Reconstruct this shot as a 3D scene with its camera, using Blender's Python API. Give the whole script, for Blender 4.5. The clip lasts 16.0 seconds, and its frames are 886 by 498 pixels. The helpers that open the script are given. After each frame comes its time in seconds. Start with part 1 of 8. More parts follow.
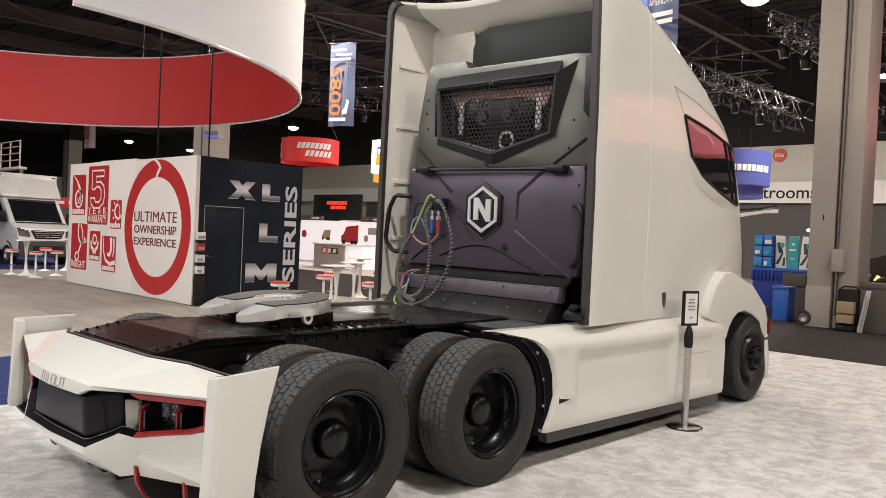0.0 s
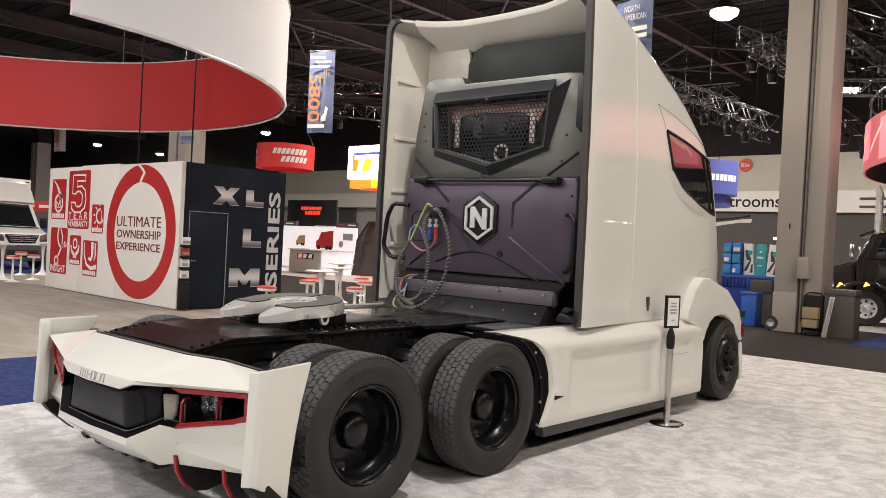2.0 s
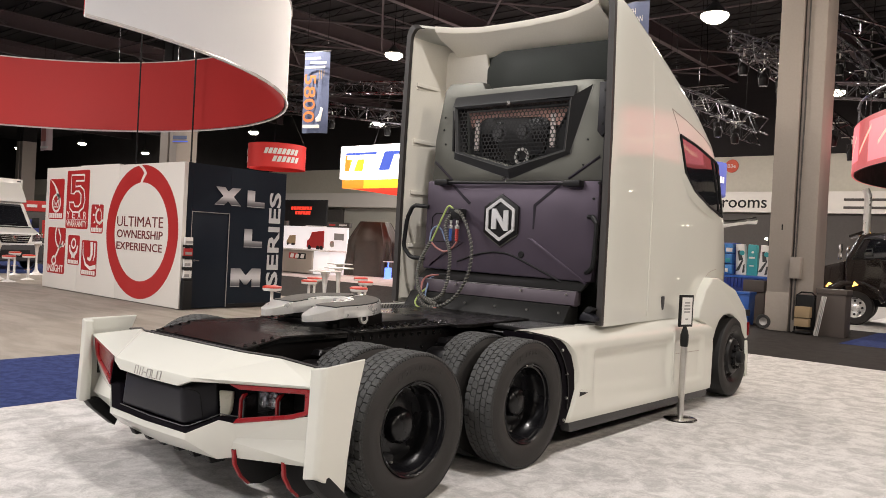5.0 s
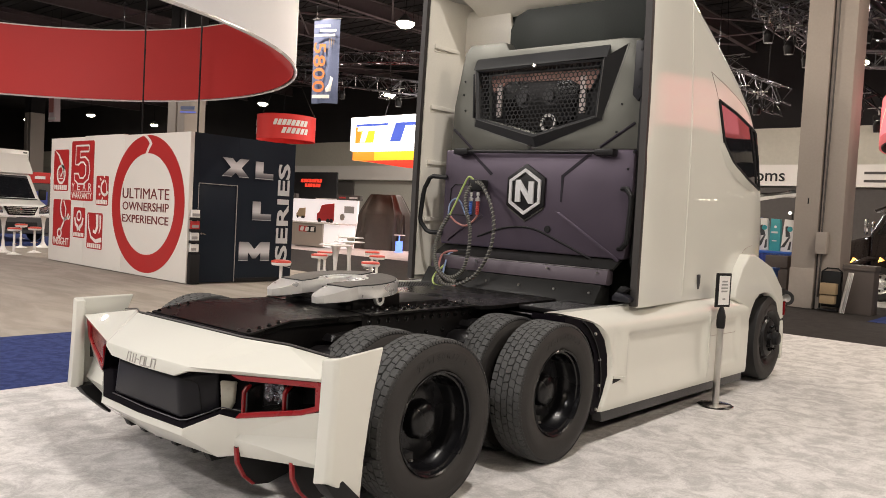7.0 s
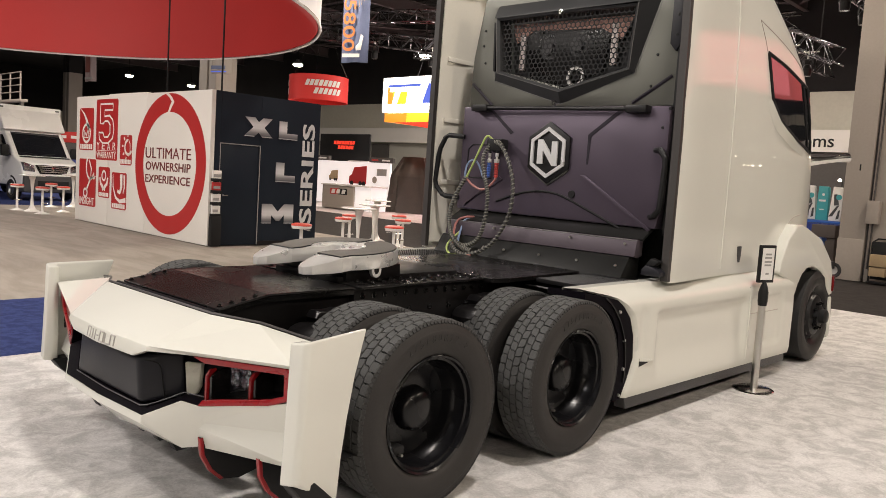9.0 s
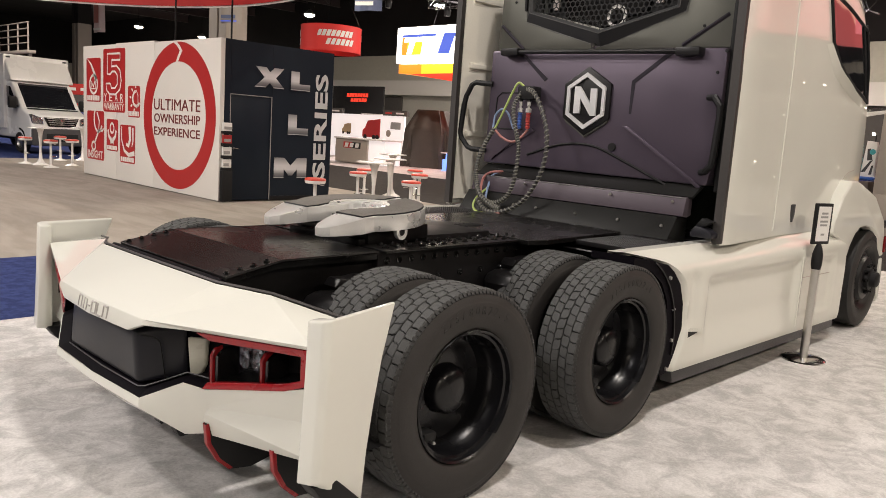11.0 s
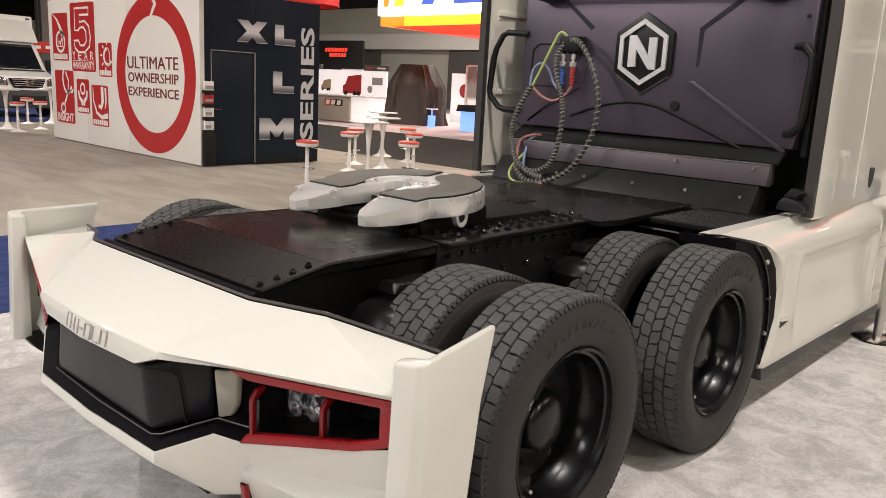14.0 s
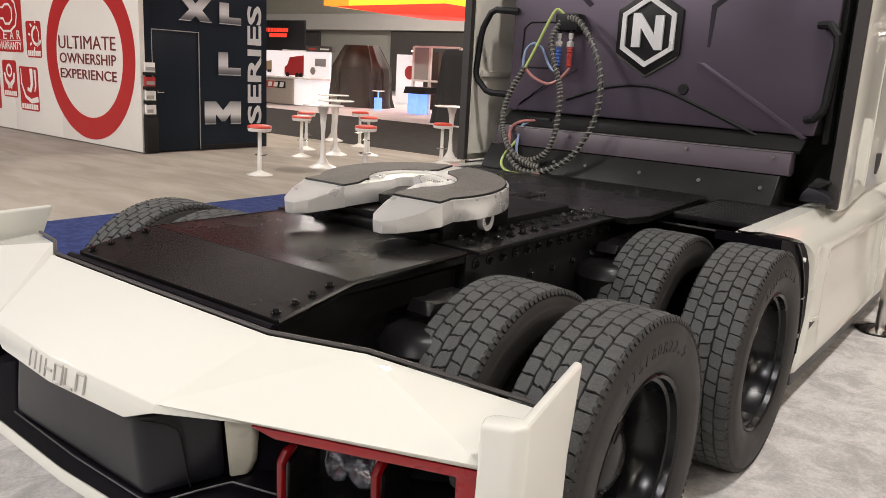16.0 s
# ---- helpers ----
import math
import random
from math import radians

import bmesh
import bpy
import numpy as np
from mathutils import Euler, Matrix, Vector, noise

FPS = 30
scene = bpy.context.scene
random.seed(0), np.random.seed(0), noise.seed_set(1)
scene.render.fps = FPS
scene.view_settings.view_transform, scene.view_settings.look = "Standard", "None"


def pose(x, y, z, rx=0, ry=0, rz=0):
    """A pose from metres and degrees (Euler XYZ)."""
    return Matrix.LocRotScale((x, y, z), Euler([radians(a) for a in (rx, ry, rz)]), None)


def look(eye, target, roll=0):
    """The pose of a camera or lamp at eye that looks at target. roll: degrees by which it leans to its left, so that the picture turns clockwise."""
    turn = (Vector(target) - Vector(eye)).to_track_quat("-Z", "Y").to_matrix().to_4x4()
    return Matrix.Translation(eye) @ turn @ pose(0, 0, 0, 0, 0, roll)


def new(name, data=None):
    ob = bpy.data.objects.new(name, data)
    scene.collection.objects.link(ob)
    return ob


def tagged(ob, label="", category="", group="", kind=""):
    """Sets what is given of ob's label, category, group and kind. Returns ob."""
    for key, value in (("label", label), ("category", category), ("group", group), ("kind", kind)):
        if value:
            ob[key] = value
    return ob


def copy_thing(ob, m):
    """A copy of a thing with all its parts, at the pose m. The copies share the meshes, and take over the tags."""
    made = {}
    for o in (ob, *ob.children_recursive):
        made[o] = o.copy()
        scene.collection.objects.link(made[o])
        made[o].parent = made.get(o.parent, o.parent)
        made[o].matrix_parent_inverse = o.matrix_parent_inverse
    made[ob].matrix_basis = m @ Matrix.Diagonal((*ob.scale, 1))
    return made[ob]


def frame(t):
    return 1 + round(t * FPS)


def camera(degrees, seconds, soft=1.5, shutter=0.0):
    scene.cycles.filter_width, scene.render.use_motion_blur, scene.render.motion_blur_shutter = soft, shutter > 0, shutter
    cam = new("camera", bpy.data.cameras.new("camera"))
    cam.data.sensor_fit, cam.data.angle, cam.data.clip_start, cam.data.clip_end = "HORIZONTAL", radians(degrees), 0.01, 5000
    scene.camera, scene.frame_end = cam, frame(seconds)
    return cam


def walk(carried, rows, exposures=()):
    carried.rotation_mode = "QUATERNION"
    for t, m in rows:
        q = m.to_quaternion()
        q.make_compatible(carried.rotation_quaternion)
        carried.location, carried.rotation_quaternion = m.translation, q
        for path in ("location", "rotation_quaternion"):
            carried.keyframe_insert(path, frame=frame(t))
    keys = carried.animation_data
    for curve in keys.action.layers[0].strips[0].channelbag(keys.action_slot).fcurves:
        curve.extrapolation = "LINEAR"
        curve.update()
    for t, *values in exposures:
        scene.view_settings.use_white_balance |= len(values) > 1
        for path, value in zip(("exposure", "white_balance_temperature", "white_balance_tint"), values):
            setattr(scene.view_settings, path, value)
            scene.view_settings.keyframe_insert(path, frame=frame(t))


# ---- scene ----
cam = camera(59.5, 16.0, 0.8)
PATH = [
    (0, (4.773, -2.978, 1.738), (3.397, -1.527, 1.704), 2.6),
    (0.5, (4.683, -3.095, 1.733), (3.330, -1.622, 1.703), 2.6),
    (1, (4.701, -3.183, 1.730), (3.364, -1.695, 1.703), 2.6),
    (1.5, (4.775, -3.344, 1.731), (3.449, -1.846, 1.708), 2.8),
    (2, (4.836, -3.455, 1.733), (3.518, -1.951, 1.718), 2.9),
    (2.5, (4.854, -3.519, 1.735), (3.545, -2.007, 1.724), 2.9),
    (3, (4.836, -3.619, 1.737), (3.539, -2.097, 1.730), 2.9),
    (3.5, (4.806, -3.758, 1.740), (3.519, -2.227, 1.733), 2.9),
    (4, (4.779, -3.873, 1.737), (3.497, -2.338, 1.731), 2.9),
    (6.5, (4.380, -3.650, 1.718), (3.080, -2.131, 1.660), 3.0),
    (7, (4.257, -3.507, 1.726), (2.956, -1.991, 1.642), 3.1),
    (7.5, (4.155, -3.364, 1.720), (2.848, -1.855, 1.609), 3.2),
    (8, (4.115, -3.287, 1.714), (2.795, -1.791, 1.578), 3.3),
    (8.5, (4.065, -3.143, 1.716), (2.724, -1.668, 1.556), 3.5),
    (9, (4.020, -2.933, 1.726), (2.657, -1.481, 1.544), 3.7),
    (11.5, (3.467, -2.591, 1.684), (2.099, -1.170, 1.354), 3.6),
    (12, (3.338, -2.498, 1.677), (1.971, -1.083, 1.319), 3.4),
    (12.5, (3.156, -2.396, 1.681), (1.791, -0.985, 1.300), 3.3),
    (13, (3.049, -2.354, 1.685), (1.693, -0.937, 1.291), 3.2),
    (13.5, (2.933, -2.351, 1.688), (1.594, -0.921, 1.285), 3.1),
    (14, (2.753, -2.364, 1.703), (1.441, -0.910, 1.294), 3.0),
    (14.5, (2.611, -2.378, 1.701), (1.329, -0.900, 1.286), 3.0),
    (15, (2.516, -2.350, 1.688), (1.266, -0.848, 1.265), 3.0),
    (15.5, (2.367, -2.295, 1.687), (1.146, -0.771, 1.253), 3.0),
    (16, (2.208, -2.238, 1.691), (1.019, -0.693, 1.245), 3.0),
]
walk(cam, [(t, look(eye, target, roll)) for t, eye, target, roll in PATH],
     [(0, 0, 6420, 13), (4, 0, 6440, 13), (7, -0.03, 6720, 13), (8.5, -0.03, 6800, 13), (11.5, 0, 6720, 13), (13, 0, 6620, 13), (14.5, 0.01, 6600, 13), (16, 0.04, 6520, 13)])


# ---- world: a closed hall, hardly any light of its own ----
world = bpy.data.worlds.new("world")
scene.world = world
world.use_nodes = True
world.node_tree.nodes["Background"].inputs[0].default_value = (0.9, 0.93, 1.0, 1)
world.node_tree.nodes["Background"].inputs[1].default_value = 0.01

LAMP = (1.0, 0.928, 0.85)
COOL_LAMP, WARM_LAMP = (1.0, 0.962, 0.925), (1.0, 0.900, 0.765)
BLUE_LAMP = (0.97, 0.955, 0.975)
LAMP_WATTS = 730.0


def area_lamp(name, at, size, watts, colour=LAMP, rot=(0, 0, 0)):
    data = bpy.data.lights.new(name, "AREA")
    data.shape, data.size, data.energy, data.color = "DISK", size, watts, colour
    ob = new(name, data)
    ob.matrix_basis = pose(*at, *rot)
    return ob


# ---- materials ----
def mat(name, col, rough=0.5, metal=0.0, var=0.08, scale=2.0, fine=40.0, bump=0.0, coat=0.0, emit=None, power=0.0,
        rvar=0.06, col2=None, spec=0.5, coat_rough=0.04):
    m = bpy.data.materials.new(name)
    m.use_nodes = True
    nt = m.node_tree
    b = nt.nodes["Principled BSDF"]
    b.inputs["Metallic"].default_value = metal
    b.inputs["Coat Weight"].default_value = coat
    b.inputs["Coat Roughness"].default_value = coat_rough
    b.inputs["Specular IOR Level"].default_value = spec
    tc = nt.nodes.new("ShaderNodeTexCoord")
    n1 = nt.nodes.new("ShaderNodeTexNoise")
    n1.inputs["Scale"].default_value, n1.inputs["Detail"].default_value = scale, 5
    n2 = nt.nodes.new("ShaderNodeTexNoise")
    n2.inputs["Scale"].default_value, n2.inputs["Detail"].default_value = fine, 3
    nt.links.new(tc.outputs["Object"], n1.inputs["Vector"])
    nt.links.new(tc.outputs["Object"], n2.inputs["Vector"])
    add = nt.nodes.new("ShaderNodeMath")
    add.operation = "ADD"
    nt.links.new(n1.outputs["Fac"], add.inputs[0])
    nt.links.new(n2.outputs["Fac"], add.inputs[1])
    rng = nt.nodes.new("ShaderNodeMapRange")
    rng.inputs["From Min"].default_value, rng.inputs["From Max"].default_value = 0.65, 1.35
    nt.links.new(add.outputs[0], rng.inputs["Value"])
    mix = nt.nodes.new("ShaderNodeMix")
    mix.data_type = "RGBA"
    lo = [c * (1 - var) for c in col]
    hi = list(col2) if col2 else [min(1, c * (1 + var)) for c in col]
    mix.inputs["A"].default_value, mix.inputs["B"].default_value = (*lo, 1), (*hi, 1)
    nt.links.new(rng.outputs["Result"], mix.inputs["Factor"])
    nt.links.new(mix.outputs["Result"], b.inputs["Base Color"])
    rr = nt.nodes.new("ShaderNodeMapRange")
    rr.inputs["From Min"].default_value, rr.inputs["From Max"].default_value = 0.3, 0.7
    rr.inputs["To Min"].default_value, rr.inputs["To Max"].default_value = max(0.02, rough - rvar), min(1, rough + rvar)
    nt.links.new(n1.outputs["Fac"], rr.inputs["Value"])
    nt.links.new(rr.outputs["Result"], b.inputs["Roughness"])
    if bump:
        bp = nt.nodes.new("ShaderNodeBump")
        bp.inputs["Strength"].default_value, bp.inputs["Distance"].default_value = bump, 0.01
        nt.links.new(n2.outputs["Fac"], bp.inputs["Height"])
        nt.links.new(bp.outputs["Normal"], b.inputs["Normal"])
    if emit:
        b.inputs["Emission Color"].default_value = (*emit, 1)
        b.inputs["Emission Strength"].default_value = power
    return m


def carpet_mat(name, dark, light, scale, lo, hi, fine=220.0, bump=0.35, stretch=(1, 1, 1), rough=0.62):
    """A carpet with soft blotches between two tones and a short pile."""
    m = bpy.data.materials.new(name)
    m.use_nodes = True
    nt = m.node_tree
    b = nt.nodes["Principled BSDF"]
    b.inputs["Roughness"].default_value = 0.93
    b.inputs["Specular IOR Level"].default_value = 0.15
    tc = nt.nodes.new("ShaderNodeTexCoord")
    mp = nt.nodes.new("ShaderNodeMapping")
    mp.inputs["Scale"].default_value = stretch
    nt.links.new(tc.outputs["Object"], mp.inputs["Vector"])
    n1 = nt.nodes.new("ShaderNodeTexNoise")
    n1.inputs["Scale"].default_value, n1.inputs["Detail"].default_value, n1.inputs["Roughness"].default_value = scale, 9, rough
    n1.inputs["Distortion"].default_value = 0.5
    n2 = nt.nodes.new("ShaderNodeTexNoise")
    n2.inputs["Scale"].default_value, n2.inputs["Detail"].default_value = fine, 2
    nt.links.new(mp.outputs[0], n1.inputs["Vector"])
    nt.links.new(mp.outputs[0], n2.inputs["Vector"])
    ramp = nt.nodes.new("ShaderNodeMapRange")
    ramp.interpolation_type = "SMOOTHSTEP"
    ramp.inputs["From Min"].default_value, ramp.inputs["From Max"].default_value = lo, hi
    nt.links.new(n1.outputs["Fac"], ramp.inputs["Value"])
    mix = nt.nodes.new("ShaderNodeMix")
    mix.data_type = "RGBA"
    mix.inputs["A"].default_value, mix.inputs["B"].default_value = (*dark, 1), (*light, 1)
    nt.links.new(ramp.outputs["Result"], mix.inputs["Factor"])
    g = nt.nodes.new("ShaderNodeMix")
    g.data_type, g.blend_type = "RGBA", "MULTIPLY"
    g.inputs["Factor"].default_value = 0.35
    nt.links.new(mix.outputs["Result"], g.inputs["A"])
    nt.links.new(n2.outputs["Fac"], g.inputs["B"])
    sc = nt.nodes.new("ShaderNodeMix")
    sc.data_type, sc.blend_type = "RGBA", "MULTIPLY"
    sc.inputs["Factor"].default_value = 1.0
    sc.inputs["B"].default_value = (1.2, 1.2, 1.2, 1)
    nt.links.new(g.outputs["Result"], sc.inputs["A"])
    nt.links.new(sc.outputs["Result"], b.inputs["Base Color"])
    bp = nt.nodes.new("ShaderNodeBump")
    bp.inputs["Strength"].default_value, bp.inputs["Distance"].default_value = bump, 0.004
    nt.links.new(n2.outputs["Fac"], bp.inputs["Height"])
    nt.links.new(bp.outputs["Normal"], b.inputs["Normal"])
    return m


def gradient_metal(name, dark, light, z0, z1):
    """Printed letters shaded like brushed steel, dark to light over the letter's height."""
    m = mat(name, dark, 0.35, 0.2)
    nt = m.node_tree
    b = nt.nodes["Principled BSDF"]
    tc = nt.nodes.new("ShaderNodeTexCoord")
    sep = nt.nodes.new("ShaderNodeSeparateXYZ")
    nt.links.new(tc.outputs["Object"], sep.inputs[0])
    span = nt.nodes.new("ShaderNodeMapRange")
    span.inputs["From Min"].default_value, span.inputs["From Max"].default_value = z0, z1
    nt.links.new(sep.outputs["Z"], span.inputs["Value"])
    rp = nt.nodes.new("ShaderNodeValToRGB")
    e = rp.color_ramp.elements
    e[0].position, e[0].color = 0.0, (*light, 1)
    e[1].position, e[1].color = 1.0, (0.24, 0.24, 0.25, 1)
    for at, c in ((0.05, dark), (0.20, (0.22, 0.22, 0.23)), (0.42, light), (0.62, light)):
        rp.color_ramp.elements.new(at).color = (*c, 1)
    nt.links.new(span.outputs["Result"], rp.inputs[0])
    for l in list(b.inputs["Base Color"].links):
        nt.links.remove(l)
    nt.links.new(rp.outputs[0], b.inputs["Base Color"])
    return m


M = {}
M["paint"] = mat("cream_pearl_paint", (0.664, 0.662, 0.602), 0.50, 0, 0.02, 1.5, 900, 0.0, 0.85, rvar=0.02, spec=0.15, coat_rough=0.012)
M["paint_in"] = mat("cream_satin_paint", (0.78, 0.745, 0.655), 0.5, 0, 0.03, 2, 60, 0.05)
M["housing"] = mat("satin_purple_grey_composite", (0.099, 0.079, 0.106), 0.34, 0.55, 0.10, 1.6, 300, 0.03)
M["housing_up"] = mat("satin_olive_grey_composite", (0.135, 0.136, 0.118), 0.36, 0.6, 0.10, 1.6, 300, 0.03)
M["black_gloss"] = mat("gloss_black_paint", (0.006, 0.0055, 0.0055), 0.26, 0, 0.2, 2.5, 60, 0.01, 0.0, rvar=0.05, spec=0.40)
M["black_satin"] = mat("satin_black_steel", (0.006, 0.0055, 0.006), 0.40, 0.0, 0.25, 3, 80, 0.05, rvar=0.08, spec=0.32)
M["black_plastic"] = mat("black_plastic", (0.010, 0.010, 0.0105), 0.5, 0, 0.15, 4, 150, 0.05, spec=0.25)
M["dark_grey"] = mat("dark_grey_plastic", (0.045, 0.044, 0.046), 0.45, 0, 0.1, 3, 400, 0.08)
M["panel_black"] = mat("blue_black_panel", (0.0115, 0.0115, 0.0155), 0.36, 0, 0.12, 3, 400, 0.04, spec=0.32)
M["strip"] = mat("dark_plum_strip", (0.078, 0.062, 0.076), 0.38, 0.3, 0.12, 2, 200, 0.02)
M["kick"] = mat("black_kick_plate", (0.012, 0.012, 0.0115), 0.36, 0, 0.2, 3, 80, 0.03, spec=0.24)
M["edge_grey"] = mat("dark_grey_edge_trim", (0.036, 0.032, 0.030), 0.5, 0, 0.12, 3, 90, 0.05)
M["cave"] = mat("black_green_cab_wall", (0.020, 0.025, 0.021), 0.55, 0, 0.15, 2, 60, 0.03, spec=0.3)
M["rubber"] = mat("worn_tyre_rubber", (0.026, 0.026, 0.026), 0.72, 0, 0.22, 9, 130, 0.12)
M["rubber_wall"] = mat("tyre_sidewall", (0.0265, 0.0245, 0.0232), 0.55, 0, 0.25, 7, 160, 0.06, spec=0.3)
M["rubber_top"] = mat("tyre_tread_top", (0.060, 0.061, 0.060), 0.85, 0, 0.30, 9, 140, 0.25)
M["rubber_mark"] = mat("raised_rubber_mark", (0.013, 0.0125, 0.012), 0.6, 0, 0.2, 9, 130, 0.05)
M["rim"] = mat("black_painted_rim", (0.005, 0.005, 0.006), 0.26, 0.0, 0.2, 4, 60, 0.02, 0.0, spec=0.38)
M["red_gloss"] = mat("gloss_red_trim", (0.27, 0.007, 0.011), 0.30, 0, 0.12, 5, 60, 0.0, 0.35, spec=0.3)
M["red_lens"] = mat("red_lamp_lens", (0.15, 0.005, 0.007), 0.2, 0, 0.15, 12, 90, 0.0, 0.15, spec=0.3)
M["chrome"] = mat("polished_metal", (0.75, 0.74, 0.72), 0.12, 1.0, 0.05, 6, 90)
M["alu"] = mat("machined_aluminium", (0.88, 0.87, 0.84), 0.30, 0.68, 0.05, 5, 160, 0.02)
M["alu_worn"] = mat("brushed_stainless", (0.62, 0.60, 0.57), 0.33, 1.0, 0.1, 6, 200, 0.04)
M["pad"] = mat("grey_friction_pad", (0.150, 0.140, 0.126), 0.75, 0, 0.25, 7, 90, 0.2, spec=0.15)
M["pale_bracket"] = mat("pale_pink_painted_bracket", (0.80, 0.70, 0.67), 0.5, 0, 0.08, 6, 60)
M["pink_duct"] = mat("salmon_pink_duct", (0.62, 0.36, 0.30), 0.5, 0, 0.1, 6, 60)
M["silver_paint"] = mat("silver_emblem", (0.74, 0.74, 0.74), 0.3, 0.35, 0.05, 5, 60)
M["grey_print"] = mat("grey_lettering", (0.40, 0.385, 0.36), 0.4, 0.2, 0.08, 8, 60)
M["glass"] = mat("dark_tinted_glass", (0.010, 0.011, 0.014), 0.04, 0, 0.1, 2, 20, 0, 0.8, rvar=0.01)
M["lamp_glass"] = mat("clear_lamp_lens", (0.50, 0.51, 0.54), 0.12, 1.0, 0.5, 38, 120, 0.35)
M["frosted"] = mat("cream_lens", (0.55, 0.53, 0.44), 0.3, 0, 0.05, 5, 60, 0, 0.4)
M["hose_braid"] = mat("grey_spiral_wrap", (0.185, 0.182, 0.155), 0.5, 0, 0.2, 30, 200, 0.1)
M["hose_dark"] = mat("black_hose", (0.03, 0.028, 0.027), 0.5, 0, 0.2, 20, 90)
M["hose_green"] = mat("green_cable", (0.42, 0.52, 0.16), 0.45, 0, 0.1, 20, 90)
M["hose_blue"] = mat("blue_coupling", (0.05, 0.12, 0.40), 0.4, 0, 0.1, 20, 90)
M["hose_blue_pale"] = mat("grey_blue_line", (0.20, 0.27, 0.42), 0.45, 0, 0.1, 20, 90)
M["hose_red"] = mat("red_coupling", (0.55, 0.07, 0.06), 0.4, 0, 0.1, 20, 90)
M["hose_pink"] = mat("red_brown_line", (0.42, 0.17, 0.15), 0.4, 0, 0.1, 20, 90)
M["edge_light"] = mat("pale_grey_edge", (0.12, 0.118, 0.115), 0.4, 0.3, 0.2, 12, 90)
M["crease_shade"] = mat("plum_black_crease_shade", (0.022, 0.018, 0.026), 0.5, 0.1, 0.15, 4, 200, 0.03, spec=0.25)
M["stud"] = mat("gloss_black_stud", (0.006, 0.006, 0.006), 0.10, 0, 0.2, 6, 90, spec=0.8)
M["collar"] = mat("charcoal_composite", (0.036, 0.037, 0.038), 0.45, 0.0, 0.12, 3, 300, 0.04, spec=0.3)
M["plum_gloss"] = mat("plum_black_paint", (0.0055, 0.0045, 0.0065), 0.5, 0, 0.2, 4, 60, 0.01, spec=0.03)
M["amber"] = mat("amber_marker_lens", (0.8, 0.35, 0.03), 0.3, 0, 0.1, 9, 60, emit=(1.0, 0.45, 0.08), power=5.0)

M["carpet_white"] = carpet_mat("white_mottled_carpet", (0.405, 0.393, 0.38), (0.60, 0.582, 0.565), 4.8, 0.37, 0.63, 80.0, 0.35, (1.0, 0.9, 1), 0.72)
M["carpet_blue"] = carpet_mat("blue_carpet", (0.017, 0.028, 0.10), (0.032, 0.048, 0.15), 9, 0.38, 0.62)
M["carpet_dark"] = carpet_mat("charcoal_carpet", (0.022, 0.019, 0.018), (0.034, 0.030, 0.028), 4, 0.3, 0.7)
M["carpet_tan"] = carpet_mat("greige_wood_look_floor", (0.27, 0.238, 0.205), (0.35, 0.312, 0.272), 0.9, 0.33, 0.68, 60, 0.12, (0.7, 2.6, 1))
M["carpet_pink"] = carpet_mat("pale_booth_carpet", (0.52, 0.46, 0.45), (0.62, 0.56, 0.55), 2.0, 0.3, 0.7)
M["concrete"] = mat("grey_concrete_floor", (0.24, 0.225, 0.21), 0.6, 0, 0.12, 0.5, 8)
M["wall_white"] = mat("white_laminate_panel", (0.72, 0.69, 0.64), 0.5, 0, 0.03, 0.8, 30)
M["wall_navy"] = mat("charcoal_navy_panel", (0.0085, 0.0135, 0.022), 0.42, 0, 0.12, 1.0, 40, 0.02, spec=0.2)
M["wall_hall"] = mat("grey_beige_hall_wall", (0.42, 0.41, 0.36), 0.8, 0, 0.06, 0.25, 6)
M["wall_hall_up"] = mat("pale_green_grey_hall_wall", (0.55, 0.53, 0.45), 0.8, 0, 0.06, 0.25, 6)
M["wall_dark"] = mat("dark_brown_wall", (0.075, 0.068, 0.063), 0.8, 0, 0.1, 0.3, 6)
M["ceiling"] = mat("black_ceiling", (0.010, 0.0078, 0.0085), 0.85, 0, 0.2, 0.3, 5)
M["beam"] = mat("dark_steel_beam", (0.115, 0.088, 0.092), 0.6, 0.2, 0.15, 0.8, 20)
M["truss"] = mat("dull_aluminium_truss", (0.165, 0.158, 0.168), 0.28, 1.0, 0.1, 2, 30)
M["truss_dark"] = mat("dark_truss", (0.09, 0.086, 0.09), 0.2, 1.0, 0.1, 2, 30)
M["column"] = mat("painted_steel_column", (0.36, 0.315, 0.275), 0.6, 0, 0.05, 0.8, 20, 0.03)
M["red_fabric"] = mat("bright_red_fabric", (0.72, 0.035, 0.03), 0.6, 0, 0.06, 0.8, 60)
M["red_sign"] = mat("red_print", (0.48, 0.035, 0.03), 0.6, 0, 0.08, 0.4, 60)
M["ring_red"] = mat("red_stretched_fabric", (0.53, 0.030, 0.028), 0.65, 0, 0.06, 0.25, 90, 0.02)
M["ring_white"] = mat("white_hexagon_fabric", (0.90, 0.90, 0.92), 0.7, 0, 0.03, 0.3, 90, 0.03)
M["decal_red"] = mat("red_decal", (0.42, 0.022, 0.022), 0.45, 0, 0.05, 1.5, 30)
M["decal_white"] = mat("white_decal", (0.76, 0.73, 0.68), 0.5, 0, 0.03, 2, 30)
M["ink"] = mat("maroon_print", (0.15, 0.022, 0.022), 0.5, 0, 0.05, 2, 30)
M["white_plastic"] = mat("white_lacquer", (0.76, 0.73, 0.70), 0.25, 0, 0.03, 3, 40, 0, 0.4)
M["red_seat"] = mat("red_vinyl", (0.62, 0.05, 0.025), 0.4, 0, 0.1, 6, 90, 0.02)
